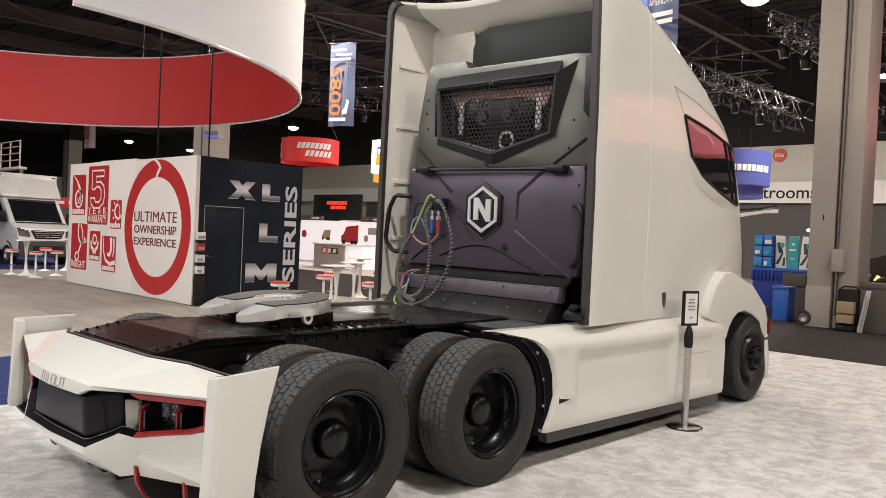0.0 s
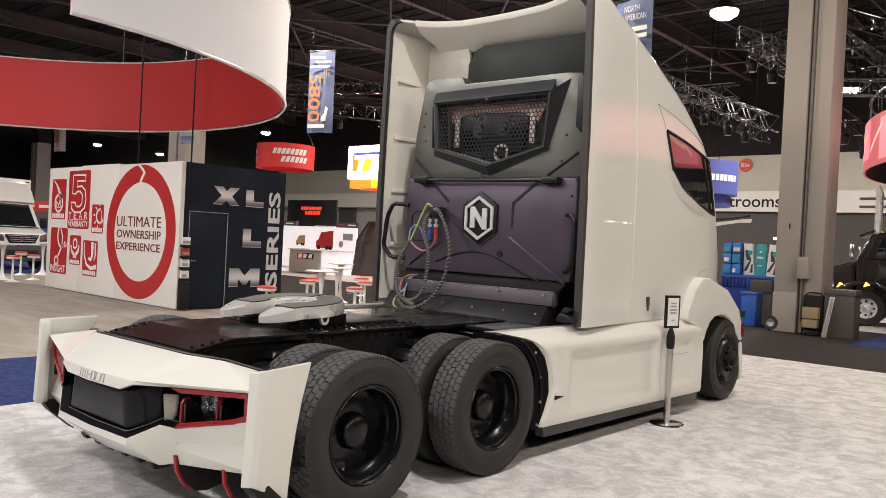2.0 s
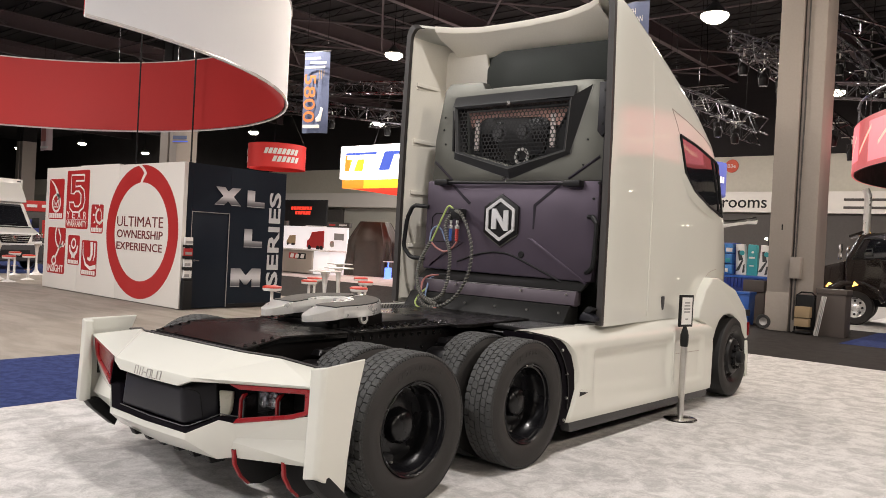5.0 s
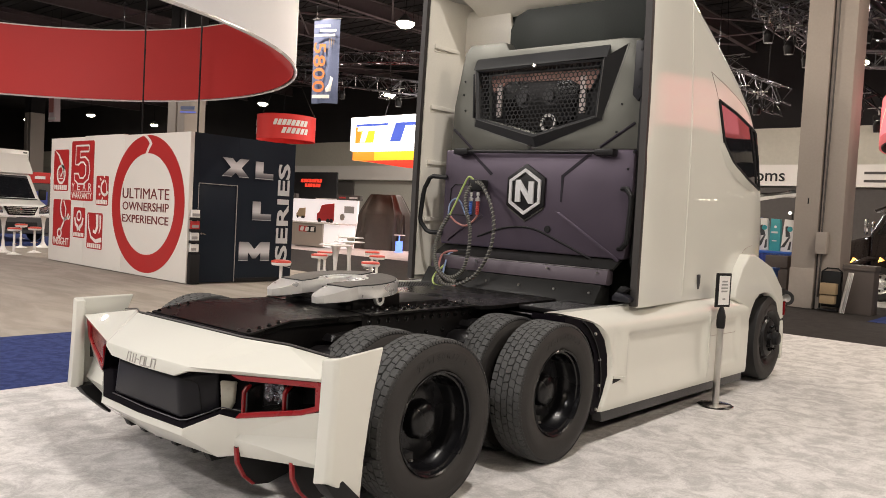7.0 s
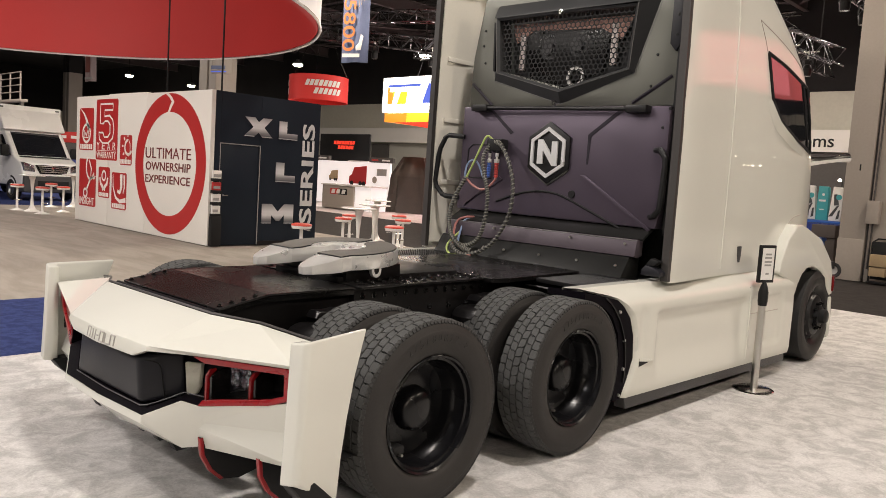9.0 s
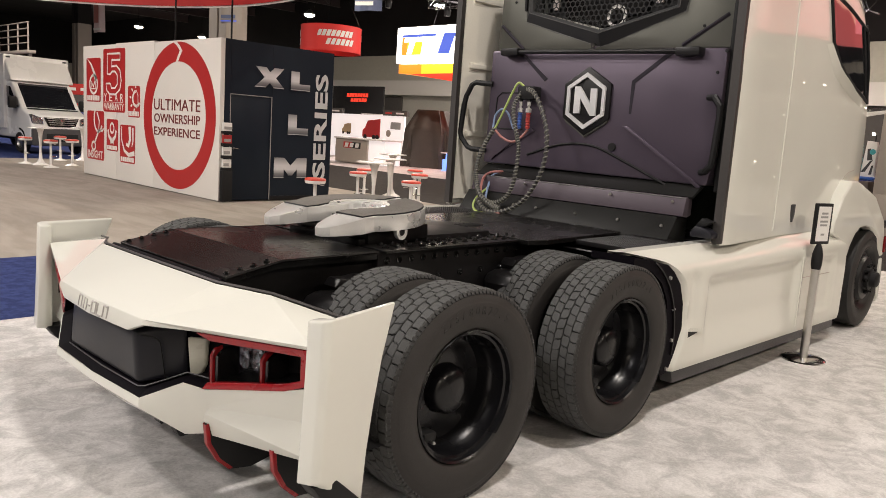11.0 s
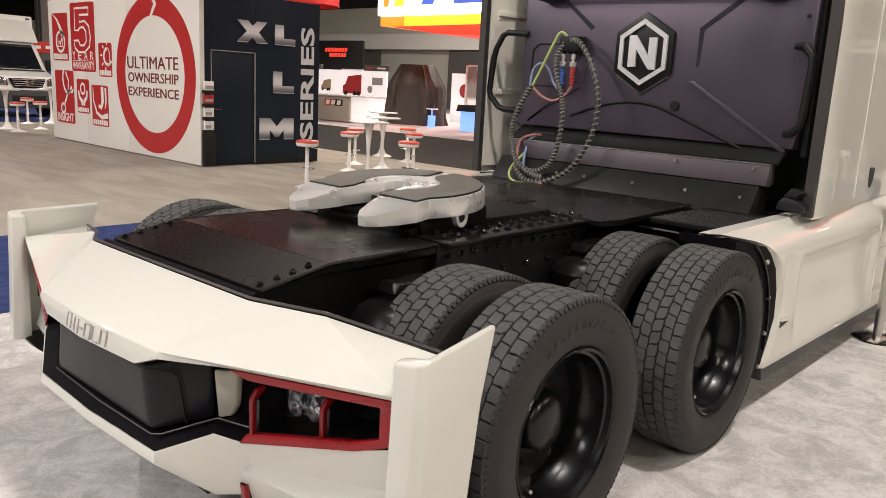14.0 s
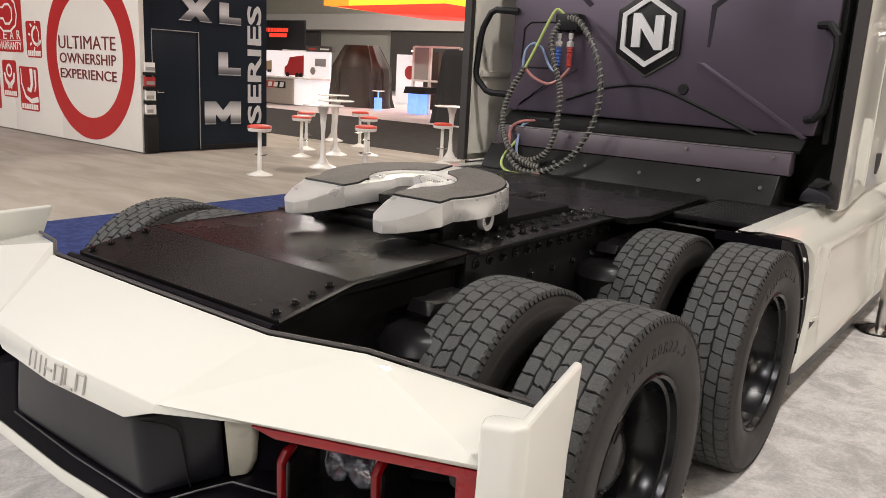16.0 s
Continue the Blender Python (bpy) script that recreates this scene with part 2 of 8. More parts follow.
M["steel_letters"] = gradient_metal("steel_look_print", (0.10, 0.10, 0.11), (0.66, 0.66, 0.68), 0, 0.44)
M["series_print"] = mat("pale_grey_print", (0.55, 0.55, 0.56), 0.4, 0.1, 0.05, 2, 30)
M["lamp_face"] = mat("lamp_glow", (1, 1, 1), 0.5, emit=(1.0, 0.92, 0.70), power=14.0)
M["housing_lamp"] = mat("lamp_housing", (0.18, 0.18, 0.18), 0.4, 0.7)
M["sign_glow"] = mat("lit_white_sign", (0.8, 0.8, 0.8), 0.5, emit=(1.0, 0.97, 0.93), power=2.2)
# white stand panels; part of their brightness is a glow put into the material
M["lit_panel"] = mat("glowing_white_panel", (0.75, 0.73, 0.73), 0.5, emit=(1.0, 0.95, 0.95), power=0.48)
M["sign_yellow"] = mat("lit_yellow_print", (0.8, 0.5, 0.02), 0.5, emit=(1.0, 0.72, 0.05), power=0.9)
M["sign_orange"] = mat("lit_orange_print", (0.8, 0.25, 0.02), 0.5, emit=(1.0, 0.33, 0.03), power=0.9)
M["sign_red"] = mat("lit_red_print", (0.7, 0.04, 0.02), 0.5, emit=(1.0, 0.06, 0.03), power=0.8)
M["sign_blue"] = mat("lit_blue_print", (0.05, 0.1, 0.5), 0.5, emit=(0.10, 0.16, 0.72), power=0.7)
M["banner_blue"] = mat("blue_banner_print", (0.125, 0.155, 0.27), 0.6, 0, 0.10, 1, 20)
M["banner_pale"] = mat("pale_pink_banner_print", (0.72, 0.58, 0.58), 0.6, 0, 0.06, 1, 20)
M["banner_orange"] = mat("orange_print", (0.65, 0.20, 0.06), 0.6)
M["navy_fabric"] = mat("royal_blue_fabric", (0.06, 0.075, 0.27), 0.6, 0, 0.06, 0.5, 30)
M["tarp"] = mat("black_brown_tarpaulin", (0.048, 0.039, 0.032), 0.5, 0, 0.25, 3, 30, 0.1)
M["black_cloth"] = mat("black_drape", (0.012, 0.011, 0.012), 0.8, 0, 0.2, 3, 60, 0.05)
M["blue_bin"] = mat("blue_plastic", (0.02, 0.10, 0.42), 0.4, 0, 0.08, 3, 40)
M["blue_deep"] = mat("deep_blue_plastic", (0.012, 0.035, 0.24), 0.35, 0, 0.12, 4, 40)
M["led_pale"] = mat("led_screen_pale", (0.6, 0.3, 0.2), 0.4, emit=(1.0, 0.42, 0.34), power=1.1)
M["teal"] = mat("teal_print", (0.04, 0.33, 0.36), 0.45, 0, 0.08, 3, 40)
M["crate"] = mat("blue_packaging", (0.04, 0.20, 0.55), 0.35, 0, 0.25, 6, 30)
M["brown_box"] = mat("dark_brown_carton", (0.085, 0.068, 0.06), 0.7, 0, 0.1, 3, 60, 0.05)
M["cardboard"] = mat("tan_cardboard", (0.36, 0.26, 0.15), 0.8, 0, 0.1, 3, 60, 0.05)
M["paper"] = mat("white_paper", (0.75, 0.73, 0.70), 0.6, 0, 0.04, 6, 60)
M["paper_grey"] = mat("grey_print_on_paper", (0.30, 0.29, 0.28), 0.6)
M["van_white"] = mat("white_van_paint", (0.74, 0.73, 0.71), 0.25, 0, 0.03, 1, 30, 0, 0.6)
M["blue_glow"] = mat("blue_lit_acrylic", (0.1, 0.2, 0.6), 0.3, emit=(0.16, 0.30, 1.0), power=1.6)
M["brown_truck"] = mat("black_brown_paint", (0.020, 0.014, 0.012), 0.18, 0.2, 0.1, 2, 30, 0, 0.8)
M["led_red"] = mat("led_screen_red", (0.3, 0.03, 0.03), 0.4, emit=(1.0, 0.20, 0.20), power=0.45)
M["led_bright"] = mat("led_screen_bright_red", (0.4, 0.03, 0.03), 0.4, emit=(1.0, 0.30, 0.33), power=0.95)
M["orange_round"] = mat("orange_red_sign", (0.62, 0.09, 0.04), 0.5)


# ---- building helpers ----
def link_mesh(name, bm, material, smooth=35):
    me = bpy.data.meshes.new(name)
    bmesh.ops.recalc_face_normals(bm, faces=bm.faces[:])
    bm.to_mesh(me)
    bm.free()
    for p in me.polygons:
        p.use_smooth = True
    me.set_sharp_from_angle(angle=radians(smooth))
    for mm in (material if isinstance(material, (list, tuple)) else [material]):
        me.materials.append(mm)
    return me


def part(name, bm, material, parent=None, label="", smooth=35):
    """Links a bmesh as one mesh object under a thing or a part."""
    ob = new(name, link_mesh(name, bm, material, smooth))
    if parent:
        ob.parent = parent
    return tagged(ob, label)


def share(name, me, parent, m=None, label=""):
    ob = new(name, me)
    if parent:
        ob.parent = parent
    if m is not None:
        ob.matrix_basis = m
    return tagged(ob, label)


def thing(name, label, category, m=None, group="", kind=""):
    ob = new(name)
    ob.empty_display_size = 0.1
    if m is not None:
        ob.matrix_basis = m
    return tagged(ob, label, category, group, kind)


def whole(name, bm, material, label, category, m=None, group="", kind="", smooth=35):
    """A thing that is one mesh."""
    ob = part(name, bm, material, None, "", smooth)
    if m is not None:
        ob.matrix_basis = m
    return tagged(ob, label, category, group, kind)


def blk(bm, x0, x1, y0, y1, z0, z1):
    vs = [bm.verts.new(p) for p in ((x0, y0, z0), (x1, y0, z0), (x1, y1, z0), (x0, y1, z0),
                                    (x0, y0, z1), (x1, y0, z1), (x1, y1, z1), (x0, y1, z1))]
    for f in ((0, 3, 2, 1), (4, 5, 6, 7), (0, 1, 5, 4), (1, 2, 6, 5), (2, 3, 7, 6), (3, 0, 4, 7)):
        bm.faces.new([vs[i] for i in f])
    return bm


def box(x0, x1, y0, y1, z0, z1, r=0.0, seg=2):
    bm = blk(bmesh.new(), x0, x1, y0, y1, z0, z1)
    return rounded(bm, r, seg) if r else bm


def rounded(bm, r, seg=2, ang=25):
    bmesh.ops.recalc_face_normals(bm, faces=bm.faces[:])
    es = [e for e in bm.edges if len(e.link_faces) == 2 and e.calc_face_angle(0) > radians(ang)]
    bmesh.ops.bevel(bm, geom=es, offset=r, segments=seg, profile=0.6, affect="EDGES", clamp_overlap=True)
    return bm


def prism(pts, axis, a, b, bm=None, taper=None):
    """A polygon pushed along an axis from a to b. Points are the other two coordinates in xyz order; taper gives the polygon at b."""
    bm = bm or bmesh.new()

    def put(p, v):
        return {"x": (v, p[0], p[1]), "y": (p[0], v, p[1]), "z": (p[0], p[1], v)}[axis]

    lo = [bm.verts.new(put(p, a)) for p in pts]
    hi = [bm.verts.new(put(p, b)) for p in (taper or pts)]
    bm.faces.new(lo)
    bm.faces.new(hi[::-1])
    n = len(pts)
    for i in range(n):
        bm.faces.new((lo[i], hi[i], hi[(i + 1) % n], lo[(i + 1) % n]))
    return bm


def sheet(rows, bm=None, close=False):
    """A surface through rows of points."""
    bm = bm or bmesh.new()
    vs = [[bm.verts.new(p) for p in r] for r in rows]
    for a, b in zip(vs, vs[1:]):
        k = len(a)
        for i in range(k if close else k - 1):
            bm.faces.new((a[i], a[(i + 1) % k], b[(i + 1) % k], b[i]))
    return bm


def thick(bm, t):
    bmesh.ops.recalc_face_normals(bm, faces=bm.faces[:])
    bmesh.ops.solidify(bm, geom=bm.faces[:], thickness=t)
    return bm


def lathe(prof, n=32, axis="z", at=(0, 0, 0), bm=None, arc=2 * math.pi):
    """Turns a profile of (radius, height) round an axis."""
    bm = bm or bmesh.new()
    full = abs(arc - 2 * math.pi) < 1e-6
    rows = []
    for k in range(n if full else n + 1):
        a = arc * k / n
        row = []
        for r, h in prof:
            p = {"z": (r * math.cos(a), r * math.sin(a), h), "x": (h, r * math.cos(a), r * math.sin(a)),
                 "y": (r * math.sin(a), h, r * math.cos(a))}[axis]
            row.append(bm.verts.new((p[0] + at[0], p[1] + at[1], p[2] + at[2])))
        rows.append(row)
    for k in range(len(rows) if full else len(rows) - 1):
        a, b = rows[k], rows[(k + 1) % len(rows)]
        for i in range(len(prof) - 1):
            bm.faces.new((a[i], a[i + 1], b[i + 1], b[i]))
    bmesh.ops.remove_doubles(bm, verts=bm.verts[:], dist=1e-5)
    return bm


def tube(pts, r, n=8, bm=None, cap=True):
    """A round bar along a line of points."""
    bm = bm or bmesh.new()
    pts = [Vector(p) for p in pts]
    rows, side = [], None
    for i, p in enumerate(pts):
        d = (pts[min(i + 1, len(pts) - 1)] - pts[max(i - 1, 0)]).normalized()
        if side is None:
            side = d.cross(Vector((0, 0, 1)))
            if side.length < 0.1:
                side = d.cross(Vector((1, 0, 0)))
        side = (side - d * side.dot(d)).normalized()
        up = d.cross(side)
        rr = r[i] if isinstance(r, (list, tuple)) else r
        rows.append([bm.verts.new(p + (side * math.cos(2 * math.pi * k / n) + up * math.sin(2 * math.pi * k / n)) * rr) for k in range(n)])
    for a, b in zip(rows, rows[1:]):
        for k in range(n):
            bm.faces.new((a[k], a[(k + 1) % n], b[(k + 1) % n], b[k]))
    if cap:
        bm.faces.new(rows[0][::-1])
        bm.faces.new(rows[-1])
    return bm


def curve_pts(ctrl, per=8):
    """Catmull-Rom points through control points."""
    c = [Vector(p) for p in ctrl]
    c = [c[0] * 2 - c[1]] + c + [c[-1] * 2 - c[-2]]
    out = []
    for i in range(1, len(c) - 2):
        a, b, d, e = c[i - 1:i + 3]
        for k in range(per):
            t = k / per
            out.append(0.5 * (2 * b + (d - a) * t + (2 * a - 5 * b + 4 * d - e) * t * t + (3 * b - a - 3 * d + e) * t ** 3))
    return out + [c[-2]]


def text_mesh(body, width=None, height=None, depth=0.004, bold=0.0):
    """Letters as a mesh in the xz plane, facing -y, with their lower left corner at the origin."""
    cu = bpy.data.curves.new("letters", "FONT")
    cu.body, cu.extrude, cu.resolution_u, cu.offset = body, 0.01, 3, bold
    tmp = bpy.data.objects.new("letters", cu)
    scene.collection.objects.link(tmp)
    me = bpy.data.meshes.new_from_object(tmp.evaluated_get(bpy.context.evaluated_depsgraph_get()))
    bpy.data.objects.remove(tmp)
    bpy.data.curves.remove(cu)
    co = np.array([v.co for v in me.vertices])
    lo, hi = co.min(0), co.max(0)
    sx = width / (hi[0] - lo[0]) if width else None
    sy = height / (hi[1] - lo[1]) if height else None
    sx, sy = sx or sy, sy or sx
    for v in me.vertices:
        x, y, z = v.co
        v.co = ((x - lo[0]) * sx, -depth * (z - lo[2]) / (hi[2] - lo[2]), (y - lo[1]) * sy)
    return me


def lettering(body, width, height, material, parent, m, label="", depth=0.004, bold=0.0, name="lettering"):
    me = text_mesh(body, width, height, depth, bold)
    me.materials.append(material)
    return share(name, me, parent, m, label)


def lerp(x, table):
    """A value from a table of (x, value), joined by straight lines."""
    if x <= table[0][0]:
        return table[0][1]
    for (a, u), (b, v) in zip(table, table[1:]):
        if x <= b:
            return u + (v - u) * (x - a) / (b - a)
    return table[-1][1]

# ---- the hall ----
def slab(name, x0, x1, y0, y1, z0, z1, material, label, category="floor"):
    return whole(name, box(x0, x1, y0, y1, z0, z1), material, label, category, kind="structure")


slab("floor", -120, 60, -60, 70, -0.30, -0.012, M["concrete"], "grey concrete floor of the exhibition hall")
slab("floor_greige", -40, -5.70, -30, 10.25, -0.01, -0.001, M["carpet_tan"], "greige wood-look floor of the neighbouring stand")
slab("floor_blue", -5.70, -2.87, -30, 10.45, -0.01, 0.0, M["carpet_blue"], "blue carpet strip between two stands")
slab("floor_white", -2.87, 14, -14, 10.45, -0.01, 0.03, M["carpet_white"], "mottled white carpet under the semi truck")
slab("floor_dark", -40, 14, 10.25, 17.4, -0.011, -0.002, M["carpet_dark"], "charcoal aisle carpet")
slab("floor_dark_far", -4.5, 14, 17.4, 21.4, -0.011, -0.002, M["carpet_dark"], "charcoal carpet beside the steel column")
slab("floor_blue_far", 0.50, 14, 14.7, 18.9, -0.011, 0.002, M["carpet_blue"], "blue carpet edge by the dark truck")
slab("floor_pink", -40, -4.5, 17.4, 36, -0.011, -0.001, M["carpet_pink"], "pale carpet of the parts stand")
slab("floor_far_white", -0.60, 14, 18.9, 36, -0.011, 0.002, M["carpet_white"], "pale carpet under the dark truck")
slab("floor_blue_van", -60, -22.9, -2.0, 10.2, -0.0105, 0.003, M["carpet_blue"], "blue carpet under the van")

slab("wall_north_upper", -120, 60, 45, 45.4, 8.05, 16, M["ceiling"], "black upper part of the end wall", "wall")
slab("wall_north", -120, 60, 45, 45.4, 0, 8.05, M["wall_hall"], "grey beige end wall of the hall", "wall")
slab("wall_north_band", -120, 60, 44.9, 44.996, 5.9, 8.1, M["wall_hall_up"], "pale upper band of the end wall", "wall")
slab("wall_west_upper", -120.4, -120, -60, 70, 8.05, 16, M["ceiling"], "black upper part of the side wall", "wall")
slab("wall_west", -120.4, -120, -60, 70, 0, 8.05, M["wall_hall"], "grey beige side wall of the hall", "wall")
slab("wall_west_band", -119.996, -119.9, -60, 44.85, 5.9, 8.1, M["wall_hall_up"], "pale upper band of the side wall", "wall")
slab("wall_west_sign_band", -119.85, -119.2, -60, 44.1, 4.6, 5.85, M["wall_white"], "white sign band along the side wall", "wall")
slab("wall_east", 60, 60.4, -60, 70, 0, 16, M["wall_dark"], "dark side wall of the hall", "wall")
slab("wall_south", -120, 60, -60.4, -60, 0, 16, M["wall_dark"], "dark wall of the hall behind the visitor", "wall")
slab("wall_restrooms", -100, 20, 44.2, 44.85, 4.6, 5.85, M["wall_white"], "white sign band over the restrooms passage", "wall")
slab("wall_recess", -40, 20, 44.5, 44.85, 0, 4.55, M["wall_dark"], "dark recess under the white sign band", "wall")

# the ceiling: black deck with steel beams, one mesh
bm = bmesh.new()
for k in range(16):
    x = -88 + 7.5 * k
    for z in (12.75, 13.55):
        blk(bm, x - 0.15, x + 0.15, -20, 44.9, z, z + 0.06)
    blk(bm, x - 0.02, x + 0.02, -20, 44.9, 12.81, 13.55)
for k in range(14):
    x = -70 + 6.5 * k
    tube([(x, 4, 13.2), (x + 1.5, 44, 13.3)], 0.045, 5, bm)
# cross bracing between the girders
for k in range(4, 14):
    x = -88 + 7.5 * k
    for y in (6, 21, 36):
        tube([(x, y, 12.9), (x + 7.5, y + 7.5, 12.9)], 0.06, 5, bm)
        tube([(x + 7.5, y, 12.9), (x, y + 7.5, 12.9)], 0.06, 5, bm)
for y in (9, 19, 29, 39):
    tube([(-70, y, 12.6), (25, y + 0.8, 12.6)], 0.05, 5, bm)
tagged(part("ceiling", bm, M["beam"]), "brown steel girders and pipe runs under the hall ceiling", "ceiling", kind="structure")
# black deck on open-web joists: two chords and a zigzag between them
bm = blk(bmesh.new(), -120, 60, -60, 70, 14.05, 15.2)
for k in range(26):
    y = -6 + 2.0 * k
    near = -46 if y > 8 else -30
    for z in (13.62, 13.98):
        blk(bm, -88, 32, y - 0.05, y + 0.05, z, z + 0.05)
    for i in range(int((20 - near) / 0.75)):
        x = near + 0.75 * i
        za, zb = (13.64, 13.99) if i % 2 else (13.99, 13.64)
        q = [bm.verts.new(p) for p in ((x, y - 0.02, za), (x + 0.05, y + 0.02, za), (x + 0.80, y + 0.02, zb), (x + 0.75, y - 0.02, zb))]
        bm.faces.new(q)
tagged(part("ceiling", bm, M["ceiling"]), "black roof deck on open-web joists", "ceiling", kind="structure")


# ---- ceiling lamps ----
def high_bay():
    t = thing("ceiling_lamp", "round high-bay lamp hanging from the dark ceiling", "lamp", pose(0, 0, 0), "high-bay lamps")
    part("reflector", lathe([(0.10, 0.50), (0.16, 0.40), (0.43, 0.12), (0.44, 0.10), (0.41, 0.10)], 20), M["housing_lamp"], t)
    part("glow", lathe([(0.001, -0.16), (0.24, -0.13), (0.40, -0.02), (0.435, 0.06), (0.42, 0.10)], 20), M["lamp_face"], t, "glowing lamp face")
    part("rod", tube([(0, 0, 0.4), (0, 0, 3.6)], 0.015, 5), M["truss_dark"], t)
    return t


first_lamp = high_bay()
LAMPS = [(-6.35, 24.05, 10.5), (-6.0, 39.6, 10.5), (-51.7, 36.9, 10.5), (-79.7, 35.0, 10.5), (-94.5, 34.3, 10.5), (-81.0, 43.0, 10.5), (-37.3, 37.85, 10.5),
         (-21.2, 22.6, 10.5), (8.0, 39.6, 10.5), (-64.0, 22.0, 10.5), (-22.0, 39.6, 10.5)]
first_lamp.matrix_basis = pose(*LAMPS[2])
copy_thing(first_lamp, pose(*LAMPS[0]) @ Matrix.Diagonal((1.15, 1.15, 1.2, 1)))
copy_thing(first_lamp, pose(*LAMPS[1]) @ Matrix.Diagonal((1.3, 1.3, 1.0, 1)))
for at in LAMPS[3:]:
    copy_thing(first_lamp, pose(*at))
# unseen lamps of the same kind, added in rows over the camera's own stand
for x in (-17.5, -8, 4, 16):
    for y in (-24, -12, 0, 12):
        lx, ly = {(-17.5, 0): (-16.5, -5.4), (-8, 0): (-8, -6.5)}.get((x, y), (x, y))
        copy_thing(first_lamp, pose(lx, ly, 10.9))
        area_lamp("added_bay_light", (lx, ly, 10.70), 0.7, LAMP_WATTS * {16: 1.35, 4: 0.9, -8: 1.2}.get(x, 1.35), WARM_LAMP if x > 10 or y > 5 else BLUE_LAMP if x == 4 and y < -5 else COOL_LAMP)
# fill lights with no fixtures, added to brighten the far hall
for x in (-34, -20, -4):
    area_lamp("hall_fill_light", (x, 30, 10.9), 3.2, LAMP_WATTS * 3.4)
area_lamp("hall_fill_light", (-86, 30, 10.9), 3.2, LAMP_WATTS * 6.0)
area_lamp("added_bay_light", (-36, 8, 10.9), 0.8, LAMP_WATTS * 2.2)


# ---- lighting trusses ----
def truss(a, b, w=0.4, mats="truss", r=0.025, step=0.55, label="aluminium lighting truss hanging under the ceiling"):
    a, b = Vector(a), Vector(b)
    d = (b - a).normalized()
    s = d.cross(Vector((0, 0, 1))).normalized() * w / 2
    u = Vector((0, 0, w / 2))
    t = thing("lighting_truss", label, "truss", Matrix.Translation(a), "lighting trusses")
    corner = (s + u, -s + u, -s - u, s - u)
    for c in corner:
        part("chord", tube([c, b - a + c], r, 6), M[mats], t)
    bm = bmesh.new()
    n = max(2, int((b - a).length / step))
    for k in range(n):
        p, q = (b - a) * k / n, (b - a) * (k + 1) / n
        for i in range(4):
            c, e = corner[i], corner[(i + 1) % 4]
            tube([p + c, q + e] if (k + i) % 2 else [p + e, q + c], r * 0.6, 5, bm, False)
            if k % 2 == 0:
                tube([p + c, p + e], r * 0.6, 5, bm, False)
    part("brace", bm, M[mats], t)
    for f in (0.12, 0.88):
        p = (b - a) * f + u
        part("hanging_wire", tube([p, (p.x, p.y, 14.0 - a.z)], 0.007, 5), M["black_plastic"], t)
    return t


# ---- steel column with its box ----
def column(name, x, y, w, d, h, label, painted=None):
    """A steel column of two flanges and a web; above the height given, it is black like the ceiling."""
    t = thing(name, label, "column", pose(x, y, 0), kind="structure")
    spans = [(0, h, "column")] if painted is None else [(0, painted, "column"), (painted + 0.002, h, "ceiling")]
    for z0, z1, m in spans:
        part("flange", box(-w / 2, -w * 0.10, -d / 2, d / 2, z0, z1, 0.012), M[m], t)
        part("flange", box(-w * 0.10 + 0.045, w * 0.285, -d / 2 + 0.06, d / 2 + 0.1, z0, z1, 0.012), M[m], t)
    # the gap between the flanges is dark: its shade is in the web's colour
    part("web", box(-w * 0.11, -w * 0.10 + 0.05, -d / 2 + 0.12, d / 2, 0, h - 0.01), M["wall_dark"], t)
    return t


pillar = column("column_1", -0.905, 16.75, 1.37, 0.9, 13.9, "tall beige painted steel column by the aisle")
part("base_cover", box(-0.695, -0.14, -0.47, -0.452, 0.0, 0.95, 0.006), M["column"], pillar)
part("switch_box", box(-0.125, 0.125, -0.60, -0.40, 1.32, 1.84, 0.012), M["column"], pillar, "beige electrical box")
part("conduit", tube([(-0.03, -0.44, 0.3), (0.0, -0.46, 1.3), (-0.03, -0.46, 1.75), (0.0, -0.44, 5.5), (0.0, -0.42, 13.5)], 0.02, 6), M["wall_dark"], pillar)
part("slot", box(-0.40, -0.37, -0.456, -0.44, 2.50, 2.64), M["black_plastic"], pillar)
column("column_2", -28.0, 15.7, 1.7, 1.0, 13.9, "beige steel column behind the white and navy booth", 8.05)
column("column_3", -60.0, 21.6, 1.3, 1.0, 13.9, "beige steel column far behind the van", 8.05)


# ---- white and navy booth ----
booth = thing("exhibit_booth", "white and navy walled exhibit room with red decals and a door", "exhibit booth", pose(-10.42, 5.33, 0) @ Matrix.Scale(0.965, 4))
# local axes: x along the white wall (negative away), y along the navy wall, corner at the origin
part("wall_panel", box(-2.95, 0.0, 0, 0.10, 0.02, 3.33, 0.004), M["wall_white"], booth)
part("wall_panel", box(-5.02, -2.954, 0.0, 0.10, 0.02, 3.36, 0.004), M["wall_white"], booth)
part("wall_panel", box(-7.05, -5.024, 0.0, 0.10, 0.02, 3.34, 0.004), M["wall_white"], booth)
part("back_wall", box(-7.05, -0.1, 2.75, 2.85, 0.02, 3.3), M["wall_white"], booth)
part("end_wall", box(-7.05, -6.95, 0.11, 2.74, 0.02, 3.3), M["wall_white"], booth)
part("roof_panel", box(-6.94, -0.11, 0.11, 2.74, 3.2, 3.24), M["wall_navy"], booth)
part("navy_wall", box(-0.099, 0.004, 0.105, 0.235, 0.02, 3.33), M["wall_navy"], booth)
part("navy_wall", box(-0.099, 0.0, 1.235, 2.85, 0.02, 3.33), M["wall_navy"], booth)
part("navy_wall", box(-0.099, 0.0, 0.24, 1.23, 2.235, 3.33), M["wall_navy"], booth)
